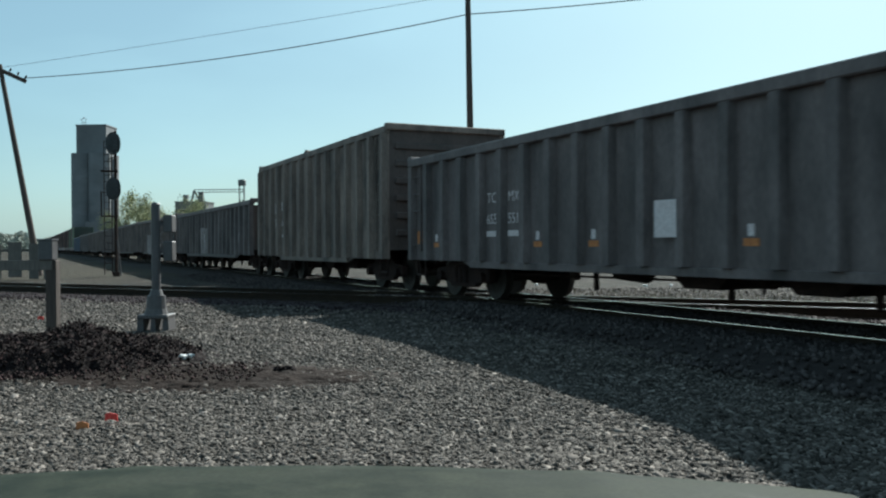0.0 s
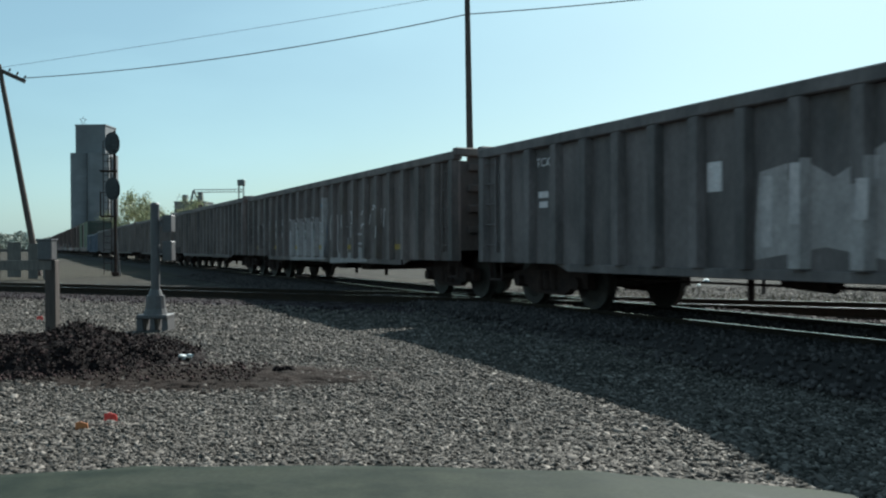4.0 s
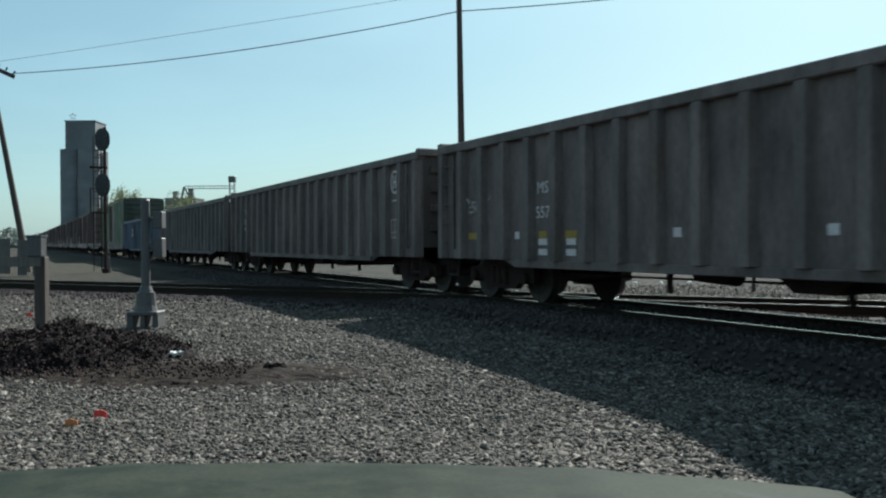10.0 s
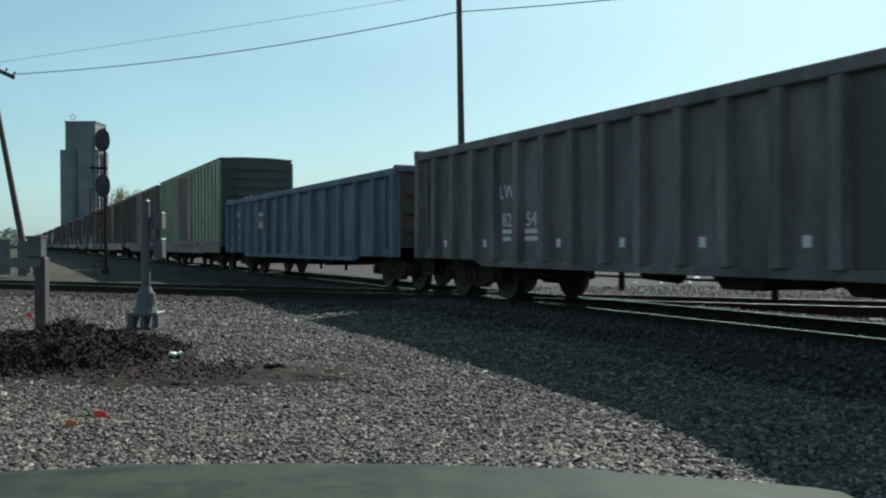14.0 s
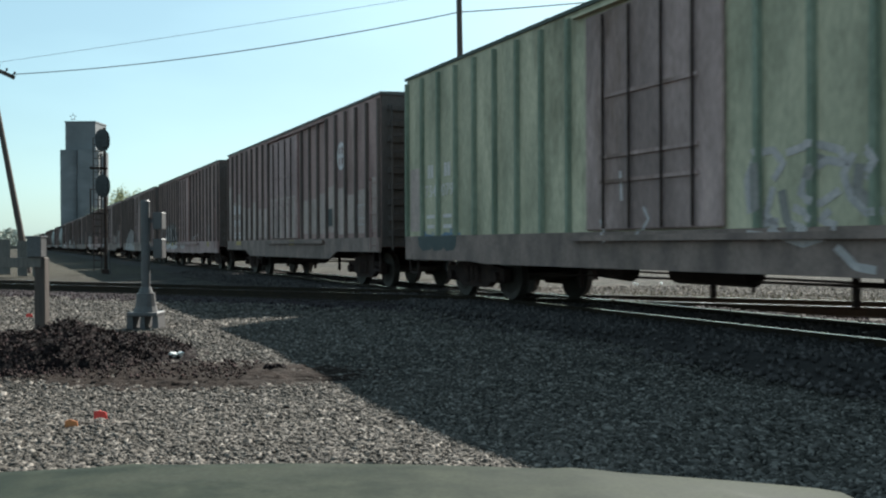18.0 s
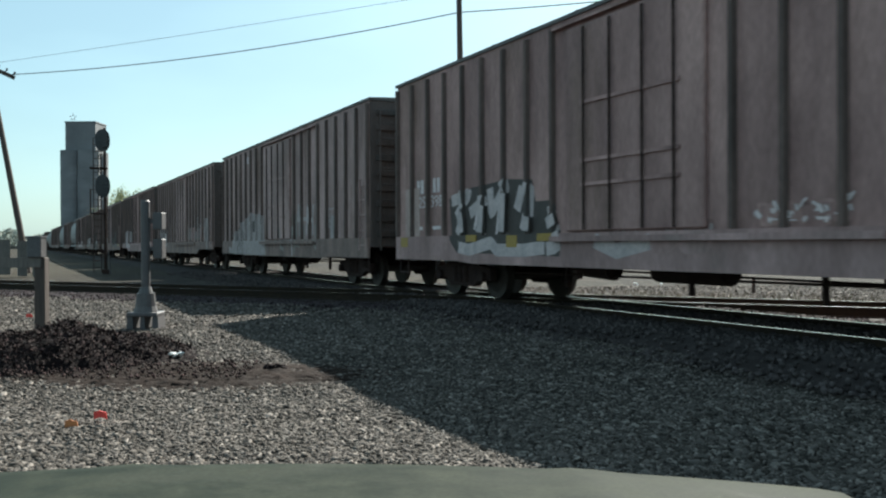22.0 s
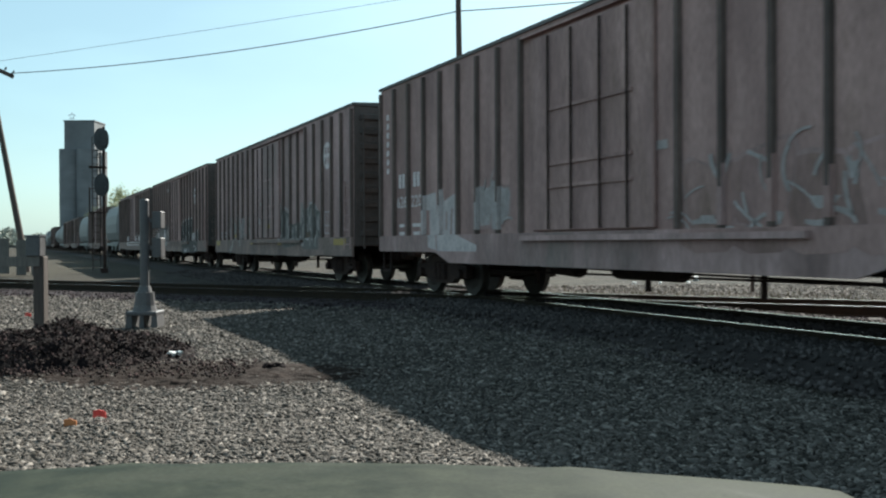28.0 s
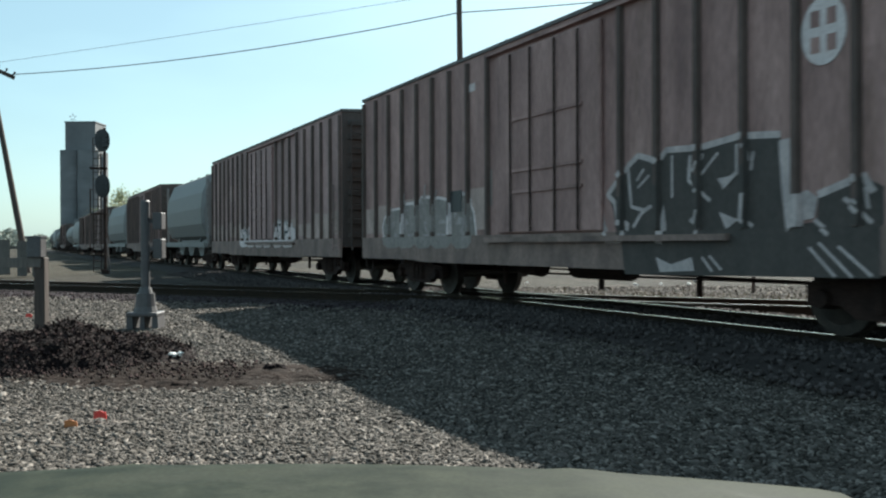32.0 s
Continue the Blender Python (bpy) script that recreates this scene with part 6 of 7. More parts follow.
    strokes(c, h, w, [[(6.14, 2.35), (6.13, 1.71)], [(6.43, 2.33), (6.41, 1.84)], [(7.29, 2.08), (7.25, 1.6)], [(7.67, 2.14), (7.72, 1.69), (7.42, 1.42)], [(8.15, 2.19), (8.23, 1.79)], [(8.82, 2.22), (8.84, 1.8)], [(6.8, 2.01), (7.16, 1.85), (6.98, 1.58)], [(8.38, 1.92), (8.56, 1.65), (8.42, 1.35)]], 0.05, SPRAYT)
    graffiti(c, w, h - 5.4, h - 1.4, 0.95, 1.95, 113, SPRAYW, SPRAYT, 5, SPRAYG)
    bm = bmesh.new()
    add_cyl(bm, (h - 12.77, w + 0.011, 1.41), (h - 12.77, w + 0.014, 1.41), 0.11, None, 14)
    part("red_spot", bm, SPRAYR, c)
    plate(c, h - 4.8, 1.85, w + 0.02, 0.5, 0.4, BLACKPAINT)
    plate(c, h - 5.4, 3.9, w, 0.3, 0.14, LETTER)
    cars.append(c)
    c, h, w = boxcar("maroon boxcar with white patches along its lower side", 292.8, 308.6, 4.50, BOX_MAROON, sillpaint=SILL, seed=9, whites=((-7.8, 7.7, 1.25, 1.9),), fish=False)
    plate(c, h - 3.4, 3.0, w, 0.16, 0.6, CHALK_REFLECT)
    graffiti(c, w, h - 11.5, h - 5.0, 0.95, 1.8, 121, SPRAYG, SPRAYW, 6, SPRAYK)
    cars.append(c)
    # the tail of the train, far off
    cars.append(hopper("pale grey covered hopper with bowed sides", 309.8, 321.2, 4.45, HOPPER)[0])
    u = 322.6
    for kind, ln, paint in (("box", 15.4, BOX_MAROON), ("hop", 13.5, HOPPER), ("box", 15.6, BOX_TAUPE), ("box", 15.6, BOX_RED), ("hop", 13.0, HOPPER), ("tank", 14.5, HOPPER), ("box", 15.6, BOX_TAUPE), ("tank", 15, TANKBLK), ("hop", 13, HOPPER), ("tank", 15, TANKBLK)):
        if kind == "box":
            cars.append(boxcar("weathered brown boxcar far back in the train", u, u + ln, 4.5, paint, sillpaint=SILL)[0])
        elif kind == "hop":
            cars.append(hopper("pale grey covered hopper far back in the train", u, u + ln, 4.5, paint)[0])
        else:
            cars.append(tank("black tank car far back in the train" if paint is TANKBLK else "white tank car far back in the train", u, u + ln, paint)[0])
        u += ln + 1.4
    return cars


# ---------- things by the tracks ----------
def curve_tube(name, pts, r, material, label, category):
    cu = bpy.data.curves.new(name, "CURVE")
    cu.dimensions, cu.bevel_depth, cu.bevel_resolution = "3D", r, 1
    sp = cu.splines.new("POLY")
    sp.points.add(len(pts) - 1)
    for q, v in zip(sp.points, pts):
        q.co = (*v, 1)
    tmp = new(name, cu)
    me = bpy.data.meshes.new_from_object(tmp.evaluated_get(bpy.context.evaluated_depsgraph_get()))
    bpy.data.objects.remove(tmp)
    me.materials.clear()
    me.materials.append(material)
    return tagged(link_mesh(name, me), label, category)


def utility_pole(base, top, r, arm_z, arm_dir, label):
    ob = tagged(empty("utility_pole", Matrix.Translation(base)), label, "utility pole")
    t = Vector(top) - Vector(base)
    part("pole_shaft", cyl((0, 0, -0.3), t, r * 1.25, r * 0.8, 12), WOODPOLE, ob)
    if arm_dir:
        c = t * (arm_z / t.z)
        d = Vector(arm_dir).normalized()
        m = Matrix.Translation(c) @ Vector((d.x, d.y, d.z)).to_track_quat("X", "Z").to_matrix().to_4x4()
        arm = part("crossarm", box(-1.15, 1.15, -0.075, 0.075, -0.085, 0.085, 0.01), WOODPOLE, ob, m=m)
        for x in (-1.05, -0.7, -0.35, 0.35, 0.7, 1.05):
            bm = cyl((x, 0, 0.07), (x, 0, 0.16), 0.02, None, 6)
            add_cyl(bm, (x, 0, 0.15), (x, 0, 0.27), 0.05, 0.035, 8)
            part("insulator", bm, BLACKPAINT, arm)
    return ob


def build_signal():
    """Two-headed railway signal on a mast with ladder and platform."""
    ob = tagged(empty("railway_signal", Matrix.Translation((-14.92, 38.0, 0)) @ Matrix.Rotation(radians(20), 4, "Z")), "tall railway signal mast with two black oval heads", "signal")
    part("mast", cyl((0, 0, 0), (0, 0, 6.45), 0.07, 0.06, 12), IRON, ob)
    part("base_box", box(-0.14, 0.14, -0.14, 0.14, 0, 0.22, 0.02), IRON, ob)
    for z in (5.88, 3.88):
        bm = bmesh.new()
        blob_pts = [(-0.09 + 0.31 * math.cos(a), 0.50 * math.copysign(abs(math.sin(a)) ** 0.8, math.sin(a)) + z) for a in np.linspace(0, 2 * math.pi, 22, endpoint=False)]
        add_prism(bm, blob_pts, -0.16, -0.12)
        hd = part("signal_head", bm, BLACKPAINT, ob, "black oval signal backboard")
        part("lamp_housing", box(-0.16, 0.16, -0.12, 0.16, z - 0.3, z + 0.3, 0.04), BLACKPAINT, hd)
        for dz in (-0.2, 0.0, 0.2):
            part("lamp_hood", cyl((0, -0.16, z + dz), (0, -0.42, z + dz), 0.10, 0.11, 12), BLACKPAINT, hd)
    lad = bmesh.new()
    for x in (-0.2, 0.2):
        add_cyl(lad, (x * 0.8 - 0.32, 0.05, 0.1), (x * 0.8 - 0.32, 0.05, 6.0), 0.02, None, 6)
    for k in range(20):
        add_cyl(lad, (-0.48, 0.05, 0.3 + k * 0.3), (-0.16, 0.05, 0.3 + k * 0.3), 0.013, None, 6)
    part("ladder", lad, IRON, ob)
    for z in (2.75, 4.75):
        pl = part("platform", box(-0.62, 0.1, -0.35, 0.45, z - 0.1, z - 0.06), IRON, ob)
        high = z + 1.0
        if z > 3:
            continue
        for x, y in ((-0.6, -0.33), (-0.6, 0.43), (0.08, 0.43), (-0.3, 0.43)):
            part("railing_post", cyl((x, y, z - 0.06), (x, y, high), 0.018, None, 6), IRON, pl)
        part("hand_rail", cyl((-0.6, -0.33, high), (-0.6, 0.43, high), 0.018, None, 6), IRON, pl)
        part("hand_rail", cyl((-0.6, 0.43, high), (0.08, 0.43, high), 0.018, None, 6), IRON, pl)
    part("cable_conduit", cyl((0.2, -0.1, 0.0), (0.06, -0.12, 1.6), 0.03, None, 6), GREYPAINT, ob, "pale cable conduit")


def build_mast():
    """Bare crossing mast with flared base and two cabinets."""
    ob = tagged(empty("crossing_mast", Matrix.Translation((-4.5, 13.0, 0))), "grey steel mast with flared base and two pale boxes", "mast")
    part("mast_tube", cyl((0, 0, 0.55), (0, 0, 1.92), 0.066, None, 16), GREYPAINT, ob)
    part("mast_cap", cyl((0, 0, 1.92), (0, 0, 1.945), 0.072, 0.05, 16), GREYPAINT, ob)
    bm = bmesh.new()
    add_cyl(bm, (0, 0, 0.26), (0, 0, 0.34), 0.18, 0.155, 14)
    add_cyl(bm, (0, 0, 0.34), (0, 0, 0.54), 0.150, 0.135, 14)
    add_cyl(bm, (0, 0, 0.54), (0, 0, 0.63), 0.11, 0.08, 14)
    part("base_casting", bm, GREYPAINT, ob, "flared pale base casting")
    bm = bmesh.new()
    add_box(bm, -0.23, 0.23, -0.19, 0.19, 0.20, 0.26, 0.01)
    part("base_plate", bm, GREYPAINT, ob)
    for x, q in ((-0.19, 0.04), (0.0, 0.03), (0.19, 0.04)):
        part("foundation_leg", prism([(x - q - 0.015, -0.05), (x + q + 0.015, -0.05), (x + q, 0.20), (x - q, 0.20)], -0.16, 0.16), GREYPAINT, ob)
    for z0, z1 in ((1.50, 1.76), (1.06, 1.36)):
        bx = part("signal_box", box(0.10, 0.24, 0.02, 0.22, z0, z1, 0.01), GREYPAINT, ob, "pale grey cable box")
        part("bracket", box(0.05, 0.11, 0.05, 0.12, (z0 + z1) / 2 - 0.03, (z0 + z1) / 2 + 0.03), GALV, bx)


def build_barrier():
    """Stout post with a small box and a plank running off to the side."""
    ob = tagged(empty("barrier_post", Matrix.Translation((-5.65, 12.1, 0))), "weathered square post with plank and small grey box", "barrier")
    part("post", box(-0.075, 0.075, -0.075, 0.075, -0.1, 1.10, 0.012), WOODPOLE, ob)
    part("plank", box(-2.4, 0.03, -0.10, -0.078, 0.96, 1.10, 0.004), BOARD, ob)
    bx = part("box", box(-0.15, 0.05, -0.13, 0.05, 1.10, 1.38, 0.012), GREYPAINT, ob, "small pale grey box")
    part("box_lid", box(-0.16, 0.06, -0.14, 0.06, 1.38, 1.40), GALV, bx)
    part("second_post", box(-2.3, -2.17, -0.07, 0.06, -0.1, 1.2, 0.01), WOODPOLE, ob)


def build_fence():
    ob = tagged(empty("board_fence", Matrix.Translation((-19.2, 35.5, 0)) @ Matrix.Rotation(radians(-4), 4, "Z")), "weathered fence of broad upright boards with gaps", "fence")
    for x in (-6, -3, 0, 2.6):
        part("fence_post", box(x - 0.08, x + 0.08, 0.05, 0.2, -0.2, 1.55), BOARD, ob)
    for z in (0.45, 1.2):
        part("fence_rail", box(-6.2, 2.8, 0.0, 0.05, z - 0.06, z + 0.06), BOARD, ob)
    rng = random.Random(4)
    x = -6.2
    bd = {w: to_mesh("fence_board", box(-w / 2, w / 2, -0.03, -0.002, 0.05, 1.5, 0.006), BOARD) for w in (0.42, 0.6)}
    while x < 2.6:
        w = rng.choice((0.42, 0.6))
        link_mesh("fence_board", bd[w], ob, Matrix.Translation((x + w / 2, 0, rng.uniform(-0.05, 0.08))))
        x += w + rng.choice((0.06, 0.22, 0.3))


def heap(name, cx, cy, rx, ry, h, material, label, seed, rough=0.03):
    n = 84
    verts, faces = [], []
    for j in range(n + 1):
        for i in range(n + 1):
            u, v = -1.15 + 2.3 * i / n, -1.15 + 2.3 * j / n
            d = u * u + v * v
            z = h * max(0, 1 - d) ** 0.8 * (0.75 + 0.5 * noise.noise(Vector((u * 2.2, v * 2.2, seed)))) + rough * noise.noise(Vector((u * 12, v * 12, seed))) + 0.6 * rough * noise.noise(Vector((u * 27, v * 27, seed)))
            x, y = cx + u * rx, cy + v * ry
            verts.append((x, y, ground_z(x, y) + (z if d < 1.25 else -0.05)))
    for j in range(n):
        for i in range(n):
            a = j * (n + 1) + i
            faces.append((a, a + 1, a + n + 2, a + n + 1))
    me = bpy.data.meshes.new(name)
    me.from_pydata(verts, [], faces)
    me.polygons.foreach_set("use_smooth", [True] * len(me.polygons))
    me.materials.append(material)
    ob = tagged(link_mesh(name, me), label, "dirt heap")
    return ob, verts


def build_heap():
    ob, verts = heap("dirt_mound", -4.5, 9.75, 1.6, 1.3, 0.36, SOIL, "low dark heap of soil and dead leaves", 3.0, 0.075)
    rng = np.random.default_rng(8)
    top = np.array([v for v in verts if v[2] > 0.05])
    n = 16000
    p = top[rng.integers(0, len(top), n)] + rng.normal(0, 0.05, (n, 3)) * [1, 1, 0.35]
    sz = rng.uniform(0.008, 0.022, n)
    leaf = ([(-1, -0.6, 0), (0.2, -0.8, 0.2), (1, 0, 0), (0.1, 0.7, 0.25), (-0.9, 0.5, 0.1), (0, 0, -0.15)], [(0, 1, 5), (1, 2, 5), (2, 3, 5), (3, 4, 5), (4, 0, 5)])
    me = pieces_mesh("dead_leaves", leaf, n, (random_rotations(rng, n, np.stack([sz, sz, sz], 1)), p), MULCH)
    tagged(link_mesh("dead_leaves", me), "dark dead leaves and clods on the heap", "leaves", kind="stuff")
    n = 700
    p = np.stack([rng.uniform(-4.6, -1.9, n), rng.uniform(8.0, 9.2, n), np.full(n, 0.035)], 1)
    sz = rng.uniform(0.006, 0.018, n)
    me = pieces_mesh("scattered_clods", STONE_BASE, n, (random_rotations(rng, n, np.stack([sz, sz, sz * 0.6], 1)), p), MULCH)
    tagged(link_mesh("scattered_clods", me), "scattered dark soil clods in front of the heap", "clods", kind="stuff")
    patch, _ = heap("dirt_patch", -2.5, 8.6, 1.8, 0.72, 0.045, DRYDIRT, "bare patch of trampled brown dirt in the gravel", 7.0)
    tagged(patch, "bare patch of trampled brown dirt in the gravel", "dirt", kind="stuff")


def build_litter():
    bm = bmesh.new()
    rng = random.Random(2)
    for k in range(7):
        x, y = rng.uniform(-0.1, 0.1), rng.uniform(-0.07, 0.07)
        bmesh.ops.create_icosphere(bm, subdivisions=1, radius=rng.uniform(0.035, 0.07), matrix=Matrix.Translation((x, y, 0.05)) @ Matrix.Diagonal((1.2, 1, 0.8, 1)))
    for v in bm.verts:
        v.co += Vector((rng.uniform(-1, 1), rng.uniform(-1, 1), rng.uniform(-1, 1))) * 0.018
    ob = tagged(part("litter", bm, RAG, None), "crumpled white scrap of paper on the gravel", "litter")
    ob.matrix_basis = Matrix.Translation((-3.02, 9.55, 0.01)) @ Matrix.Diagonal((0.75, 0.75, 0.7, 1))
    bm = bmesh.new()
    for k in range(4):
        bmesh.ops.create_icosphere(bm, subdivisions=1, radius=0.07, matrix=Matrix.Translation((k * 0.06 - 0.1, 0.03 * (k % 2), 0.06)) @ Matrix.Diagonal((1.1, 1, 1.1, 1)))
    for v in bm.verts:
        v.co += Vector((rng.uniform(-1, 1), rng.uniform(-1, 1), rng.uniform(-1, 1))) * 0.03
    ob = tagged(part("soil_clod", bm, SOIL, None), "dark clod of soil on the gravel", "clod")
    ob.matrix_basis = Matrix.Translation((-1.72, 8.75, -0.02)) @ Matrix.Diagonal((0.8, 0.7, 0.55, 1))
    for x, y, m, h, lab in ((-2.59, 6.36, REDPLASTIC, 0.05, "small red plastic marker flag lying low"), (-2.78, 6.30, ORANGEPAINT, 0.0, "small faded orange marker flag in the gravel"), (-6.6, 13.6, REDPLASTIC, 0.14, "small red marker flag in the gravel")):
        ob = tagged(empty("marker_flag", Matrix.Translation((x, y, ground_z(x, y)))), lab, "marker flag", group="marker flags in the gravel")
        part("wire", cyl((0, 0, -0.05), (0.01, 0, h + 0.05), 0.003, None, 6), GALV, ob)
        bm = bmesh.new()
        pts = [(0.0, h), (0.045, h + 0.012), (0.095, h - 0.004), (0.09, h + 0.045), (0.04, h + 0.06), (0.0, h + 0.05)]
        add_prism(bm, pts, -0.004, 0.004)
        part("flag", bm, m, ob)


def build_verge():
    """Small things on the sunlit strip beyond both tracks."""
    rng = random.Random(9)
    for k, (x, y, h) in enumerate(((7.68, 21.4, 0.38), (12.6, 24.6, 0.34))):
        ob = tagged(empty("marker_post", Matrix.Translation((x, y, ground_z(x, y)))), "short dark wooden marker post beyond the rails", "post", group="marker posts beyond the tracks")
        part("shaft", cyl((0, 0, -0.1), (0.01, 0, h), 0.05, 0.045, 8), WOODPOLE, ob)
        part("cap", cyl((0.01, 0, h), (0.01, 0, h + 0.03), 0.06, 0.05, 8), IRON, ob)
    for x, y, r in ((5.7, 25.7, 0.06), (6.55, 26.0, 0.05), (7.37, 25.9, 0.055), (8.1, 27.6, 0.12), (2.6, 27.0, 0.05), (10.4, 26.2, 0.05)):
        bm = bmesh.new()
        bmesh.ops.create_icosphere(bm, subdivisions=2, radius=r)
        for v in bm.verts:
            v.co = Vector((v.co.x * 1.3, v.co.y, v.co.z * 0.8)) * rng.uniform(0.7, 1.2)
        ob = tagged(part("litter", bm, RAG, None), "small pale scrap of litter beyond the rails", "litter", group="litter beyond the tracks")
        ob.matrix_basis = Matrix.Translation((x, y, ground_z(x, y) + r * 0.5)) @ Matrix.Rotation(rng.uniform(0, 3), 4, "Z")
    g = np.random.default_rng(14)
    n = 5000
    q, dd = g.uniform(-16, 26, n), np.abs(g.normal(0, 1.6, n)) + 3.0
    x, y = P2.x + D2.x * q - D2.y * dd, P2.y + D2.y * q + D2.x * dd
    keep = (x * NRM.x + y * NRM.y) > 11.5
    x, y = x[keep], y[keep]
    n = len(x)
    blade = ([(-0.12, 0, 0), (0.12, 0, 0), (0.05, 0.1, 0.6), (-0.02, 0.25, 1.0)], [(0, 1, 2, 3)])
    st = np.stack([g.uniform(0.05, 0.12, n)] * 2 + [g.uniform(0.05, 0.16, n)], 1)
    me = pieces_mesh("dry_grass", blade, n, (lying_rotations(g, n, st), np.stack([x, y, np.full(n, -0.01)], 1)), DRYGRASS)
    tagged(link_mesh("dry_grass", me), "sparse dry grass on the verge beyond the tracks", "grass", kind="stuff")


def build_far():
    # tall concrete grain elevator
    ob = tagged(empty("grain_elevator", Matrix.Translation((-100.7, 239.0, 0))), "tall pale concrete grain elevator with square headhouse", "grain elevator")
    for x, y, r in ((-2.4, 0, 2.9), (2.6, -0.6, 2.9), (-2.4, 5.6, 2.9), (2.6, 5.6, 2.9)):
        part("silo", cyl((x, y, 0), (x, y, 27.6), r, None, 24), CONCRETE, ob)
    part("headhouse", box(-3.4, 4.9, -1.5, 6.0, 27.0, 35.2), CONCRETE, ob)
    part("headhouse_roof", box(-3.55, 5.05, -1.65, 6.15, 35.2, 35.55), CONCRETE, ob)
    part("annexe", box(0.8, 8.2, -6, -1, 0, 8.5), CONCRETE, ob)
    lad = bmesh.new()
    add_box(lad, 5.3, 5.6, -1.0, -0.7, 0, 29)
    for z in range(6, 28, 4):
        add_box(lad, 5.0, 6.6, -1.6, -0.4, z, z + 0.15)
    part("outside_stair", lad, SHEETMETAL, ob)
    star = bmesh.new()
    pts = []
    for k in range(10):
        a, r = math.pi / 2 + k * math.pi / 5, 1.0 if k % 2 == 0 else 0.42
        pts.append((-1.9 + r * math.cos(a), 36.9 + r * math.sin(a)))
    for a, b in zip(pts, pts[1:] + pts[:1]):
        add_cyl(star, (a[0], 0, a[1]), (b[0], 0, b[1]), 0.06, None, 6)
    add_cyl(star, (-1.9, 0, 35.5), (-1.9, 0, 36.2), 0.06, None, 6)
    part("star_frame", star, SHEETMETAL, ob, "wire star ornament on the roof")
    # smaller elevator with bucket leg and conveyor bridge
    ob = tagged(empty("feed_mill", Matrix.Translation((-60.4, 200.0, 0))), "grey feed mill with rooftop pipes, conveyor bridge and leg tower", "mill")
    part("mill_body", box(-3.6, 3.4, -2, 5, 0, 11.7), SHEETMETAL, ob)
    part("mill_roof", box(-3.75, 3.55, -2.15, 5.15, 11.7, 11.95), SHEETMETAL, ob)
    pen = bmesh.new()
    add_box(pen, -2.4, -1.4, 0, 1, 11.9, 13.6)
    add_box(pen, 1.2, 2.2, 0, 1, 11.9, 14.2)
    add_cyl(pen, (-0.4, 0, 11.9), (0.2, 0, 14.6), 0.25, None, 8)
    add_cyl(pen, (0.2, 0, 14.6), (1.4, 0, 12.4), 0.2, None, 8)
    for x in (-3, -1, 1, 3):
        add_cyl(pen, (x, -1.8, 11.9), (x, -1.8, 13.0), 0.05, None, 6)
    add_cyl(pen, (-3, -1.8, 13.0), (3, -1.8, 13.0), 0.05, None, 6)
    part("roof_machinery", pen, SHEETMETAL, ob)
    br = bmesh.new()
    for z in (14.1, 14.7):
        add_box(br, 0.4, 11.8, -0.4, -0.2, z, z + 0.12)
        add_box(br, 0.4, 11.8, 0.2, 0.4, z, z + 0.12)
    for k in range(14):
        add_box(br, 0.5 + k * 0.85, 0.58 + k * 0.85, -0.4, -0.3, 14.1, 14.8)
    part("conveyor_bridge", br, SHEETMETAL, ob)
    tw = bmesh.new()
    for x in (10.8, 11.9):
        for y in (-0.5, 0.5):
            add_box(tw, x - 0.07, x + 0.07, y - 0.07, y + 0.07, 0, 16.0)
    for z in range(2, 16, 2):
        add_box(tw, 10.8, 11.9, -0.55, -0.45, z, z + 0.1)
    part("leg_tower", tw, SHEETMETAL, ob)
    part("leg_head", box(10.6, 12.2, -0.7, 0.7, 15.6, 17.0, 0.15), SHEETMETAL, ob)


def tree(base, height, seed, label):
    rng = random.Random(seed)
    ob = tagged(empty("tree", Matrix.Translation(base)), label, "tree", group="trees beyond the tracks")
    bm, tips = bmesh.new(), []

    def limb(a, d, ln, r, depth):
        b = a + d * ln
        add_cyl(bm, a, b, r, r * 0.6, 6)
        if depth == 0:
            tips.append(b)
            return
        for k in range(3 if depth > 1 else 4):
            nd = (d + Vector((rng.uniform(-1, 1), rng.uniform(-1, 1), rng.uniform(-0.25, 0.7))) * 0.75).normalized()
            limb(a + d * ln * rng.uniform(0.6, 1.0), nd, ln * rng.uniform(0.55, 0.8), r * 0.55, depth - 1)
            tips.append(b)

    limb(Vector((0, 0, -0.2)), Vector((0, 0, 1)), height * 0.42, height * 0.02, 4)
    part("trunk", bm, BARK, ob)
    g = np.random.default_rng(seed)
    n = 2600
    p = np.array([tuple(v) for v in tips])[g.integers(0, len(tips), n)] + g.normal(0, height * 0.045, (n, 3))
    s = g.uniform(0.05, 0.15, n) * height / 9
    leaf = ([(-1, -0.5, 0), (0.1, -0.7, 0.2), (1, 0, 0), (0.1, 0.7, 0.2), (-0.9, 0.5, 0)], [(0, 1, 2, 3, 4)])
    part_me = pieces_mesh("crown", leaf, n, (random_rotations(g, n, np.stack([s, s, s], 1)), p), LEAF)
    link_mesh("crown", part_me, ob, None, "thin pale-green spring leaves")


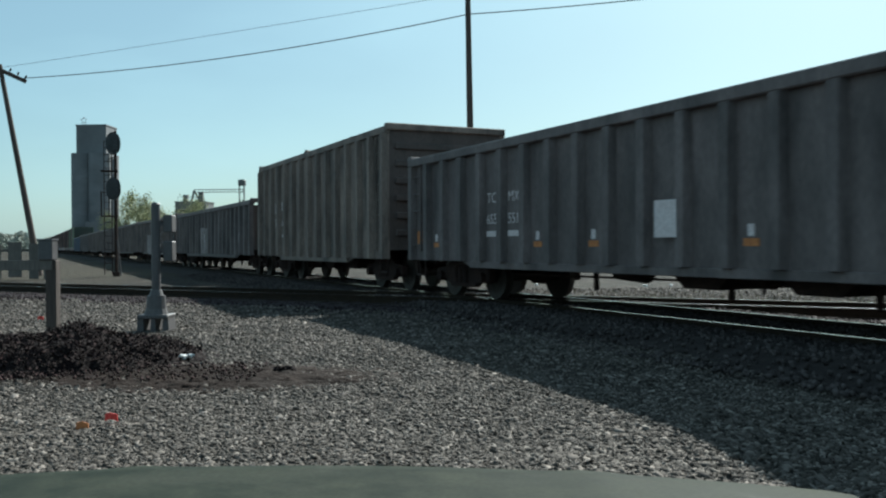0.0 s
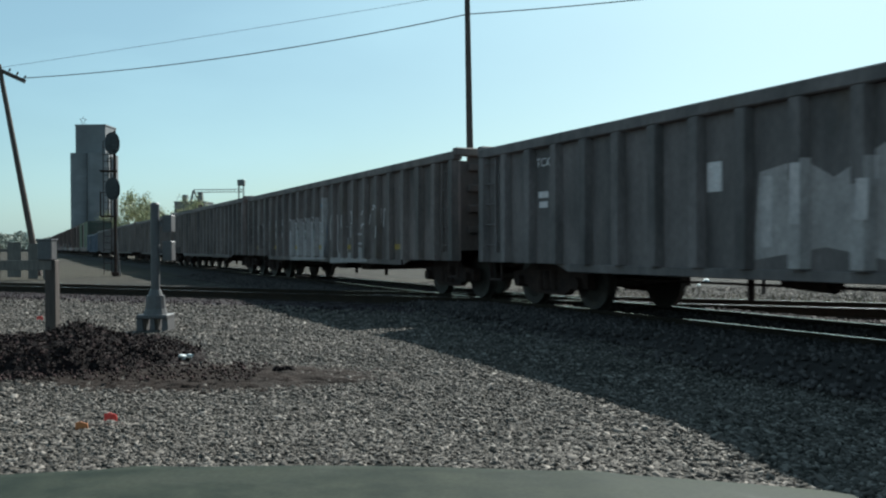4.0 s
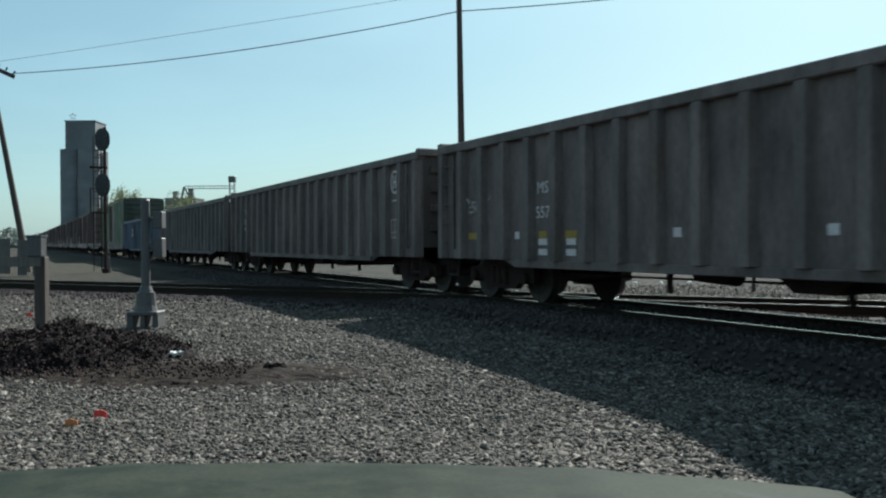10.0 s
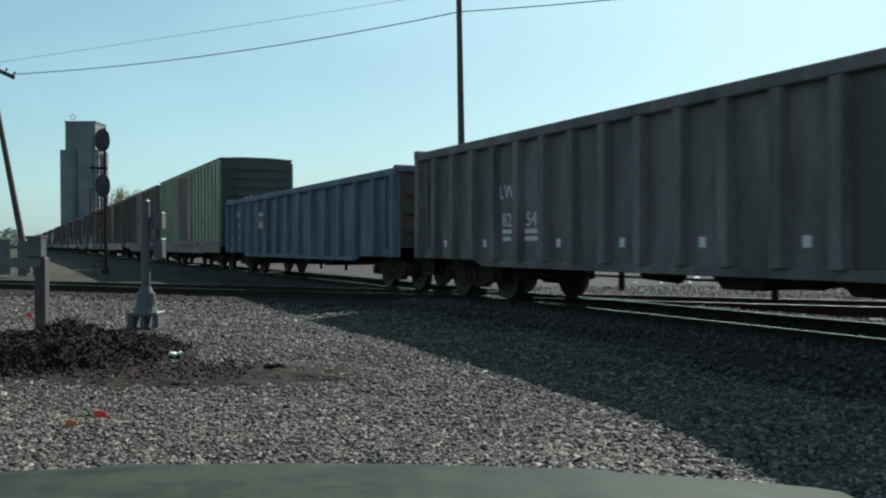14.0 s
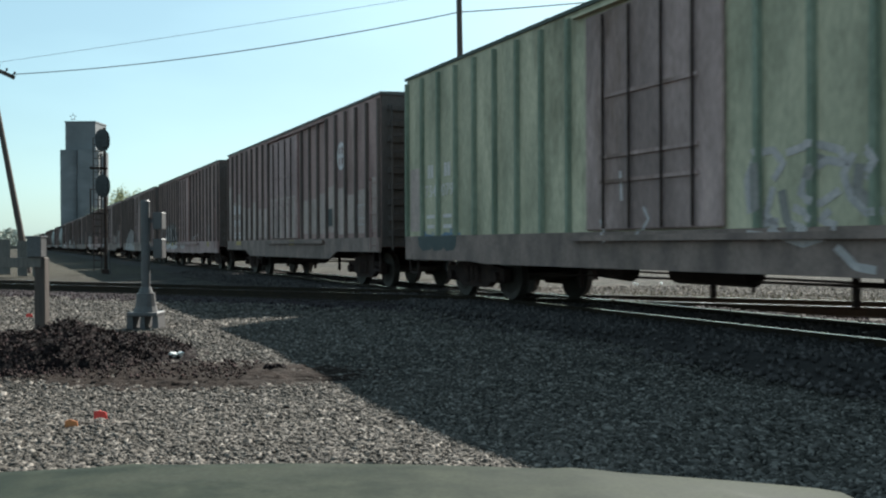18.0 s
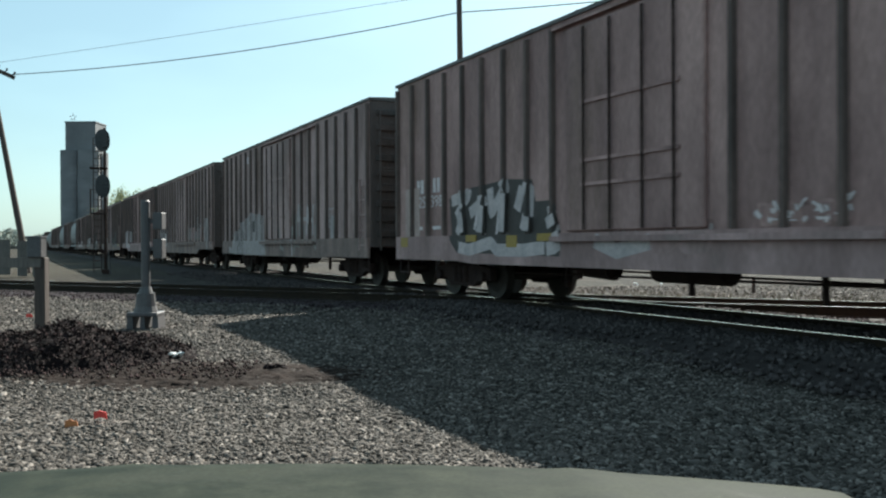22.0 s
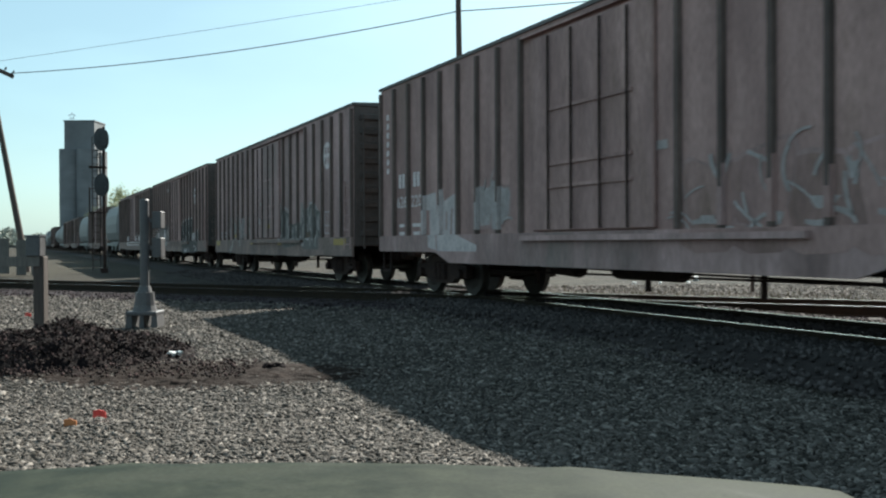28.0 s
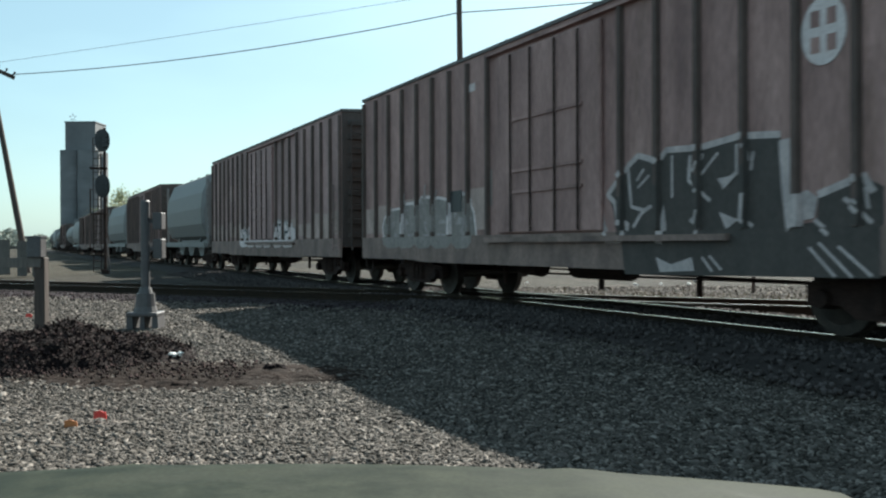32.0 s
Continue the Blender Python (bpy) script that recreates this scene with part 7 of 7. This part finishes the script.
def build_woods():
    """Low line of distant woods on the horizon."""
    g = np.random.default_rng(12)
    n = 34000
    a = g.uniform(radians(-48), radians(-14), n)
    r = g.uniform(520, 700, n)
    hgt = 7 + 2.5 * np.sin(a * 37) + 1.5 * np.sin(a * 91 + 1) + 1.2 * np.sin(a * 240)
    p = np.stack([r * np.sin(a), r * np.cos(a), g.random(n) * hgt], 1)
    s = g.uniform(0.4, 1.0, n)
    leaf = ([(-1, -0.5, 0), (0.1, -0.7, 0.3), (1, 0, 0), (0.1, 0.7, 0.3), (-0.9, 0.5, 0)], [(0, 1, 2, 3, 4)])
    me = pieces_mesh("distant_woods", leaf, n, (random_rotations(g, n, np.stack([s, s, s], 1)), p), WOODS)
    tagged(link_mesh("distant_woods", me), "low line of woods on the horizon, haze put into their colour", "woods", kind="stuff")


def build_parked_car():
    """Front of the car from which the scene is watched: bonnet, wings, nose and wheels."""
    ob = tagged(empty("parked_car"), "dusty silver-green bonnet and nose of a parked car", "car")
    n, k = 40, 22
    verts, faces = [], []
    for j in range(k + 1):
        v = j / k                                    # 0 at the windscreen, 1 at the nose
        for i in range(n + 1):
            x = -1.18 + 2.16 * i / n
            y = 0.98 + 1.04 * v - 0.03 * (x + 0.2) ** 2 * v
            edge = max(0, abs(x + 0.1) - 0.95)
            z = 0.764 - 0.036 * (x + 0.4) ** 2 - 1.6 * edge ** 1.6 + 0.075 * (1 - v) - 0.055 * max(0, v - 0.93) / 0.07
            z += 0.006 * math.exp(-((abs(x + 0.2) - 0.5) / 0.06) ** 2)
            verts.append((x, y, z))
    for j in range(k):
        for i in range(n):
            a = j * (n + 1) + i
            faces.append((a, a + 1, a + n + 2, a + n + 1))
    me = bpy.data.meshes.new("bonnet")
    me.from_pydata(verts, [], faces)
    me.polygons.foreach_set("use_smooth", [True] * len(me.polygons))
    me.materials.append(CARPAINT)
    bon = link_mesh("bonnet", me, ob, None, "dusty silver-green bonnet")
    bon.modifiers.new("thickness", "SOLIDIFY").thickness = 0.02
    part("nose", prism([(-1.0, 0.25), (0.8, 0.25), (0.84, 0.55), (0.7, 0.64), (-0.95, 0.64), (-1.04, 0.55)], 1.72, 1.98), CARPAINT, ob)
    for s in (-1, 1):
        c = -0.1
        a, b = sorted((c + s * 0.93, c + s * 1.0))
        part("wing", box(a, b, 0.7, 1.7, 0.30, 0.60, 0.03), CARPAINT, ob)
        part("headlamp", box(min(c + s * 0.5, c + s * 0.75), max(c + s * 0.5, c + s * 0.75), 1.982, 2.0, 0.45, 0.58, 0.01), LAMPGLASS, ob)
        w = part("wheel", cyl((c + s * 0.66, 1.25, 0.31), (c + s * 0.9, 1.25, 0.31), 0.31, None, 24), TYRE, ob)
        part("hub", cyl((c + s * 0.895, 1.25, 0.31), (c + s * 0.915, 1.25, 0.31), 0.19, None, 16), GALV, w)


build_ground()
build_far()
for bx, by, hh, sd in ((-54.0, 150.0, 11.0, 1), (-60.0, 158.0, 9.0, 2), (-49.5, 146.0, 8.0, 3), (-57.0, 146.0, 7.5, 4), (-46.9, 151.0, 9.5, 5), (-51.8, 155.0, 9.0, 6), (-44.2, 150.0, 7.6, 7), (-42.2, 153.0, 7.0, 8)):
    tree((bx, by, 0), hh, sd, "thin spring tree with pale-green leaves beyond the train")
build_woods()
build_track("main_track", "straight main railway track carrying the passing train", FOOT, AWAY, [(-GAUGE / 2 - 0.036, -60, 520), (GAUGE / 2 + 0.036, -60, 520)], (-26, 110), fill=0.10, bedding=MAINBED)
build_track("crossing_track", "second railway track crossing the main track at a shallow angle", P2, D2, [(-GAUGE / 2 - 0.036, -70, 70), (GAUGE / 2 + 0.036, -70, 70)], (-50, 30), 0.004)
build_stones()
build_heap()
build_litter()
build_mast()
build_barrier()
build_fence()
build_signal()
utility_pole((-19.0, 39.5, 0), (-20.83, 39.5, 9.75), 0.125, 9.50, (1, 0.5, -0.48), "leaning weathered wooden utility pole with crossarm")
cp = utility_pole((0.75, 33.0, 0), (0.62, 33.0, 11.5), 0.125, 11.0, None, "tall plain wooden utility pole behind the train")
part("bolt_bracket", box(-0.55, 0.35, -0.05, 0.05, 10.85, 10.9), GALV, cp)


def wire(a, b, sag, r, label):
    a, b = Vector(a), Vector(b)
    pts = []
    for i in range(41):
        t = i / 40
        q = a.lerp(b, t)
        q.z -= 4 * sag * t * (1 - t)
        pts.append(tuple(q))
    curve_tube("overhead_cable", pts, r, WIRE, label, "cable")


wire((-19.92, 39.9, 9.2), (0.63, 32.95, 10.1), 0.36, 0.020, "black overhead cable slung between the poles")
wire((0.63, 32.95, 10.1), (30.0, 30.0, 13.4), 0.6, 0.020, "black overhead cable running on past the pole")
wire((-20.75, 39.5, 9.62), (0.4, 33.0, 10.88), 0.05, 0.008, "thin overhead wire high above the tracks")
build_verge()
build_parked_car()
CARS = build_train()


# ---------- what moves ----------
def motions():
    heading = HEAD + math.pi / 2
    turn = Matrix.Rotation(heading, 4, "Z")
    for car in CARS:
        u = car["u"]
        rows = []
        for t in (0.0, 8.0, 16.0, 24.0, 32.0):
            rows.append((t, Matrix.Translation(FOOT + AWAY * (u - SPEED * t) + Vector((0, 0, RAIL))) @ turn))
        walk(car, rows)
    rate = SPEED / 0.42
    steps = 480
    for ob, x in ALL_WHEELS:
        walk(ob, [(32.0 * k / steps, Matrix.Translation((x, 0, 0.42)) @ Matrix.Rotation(-rate * 32.0 * k / steps, 4, "Y")) for k in range(steps + 1)])


motions()
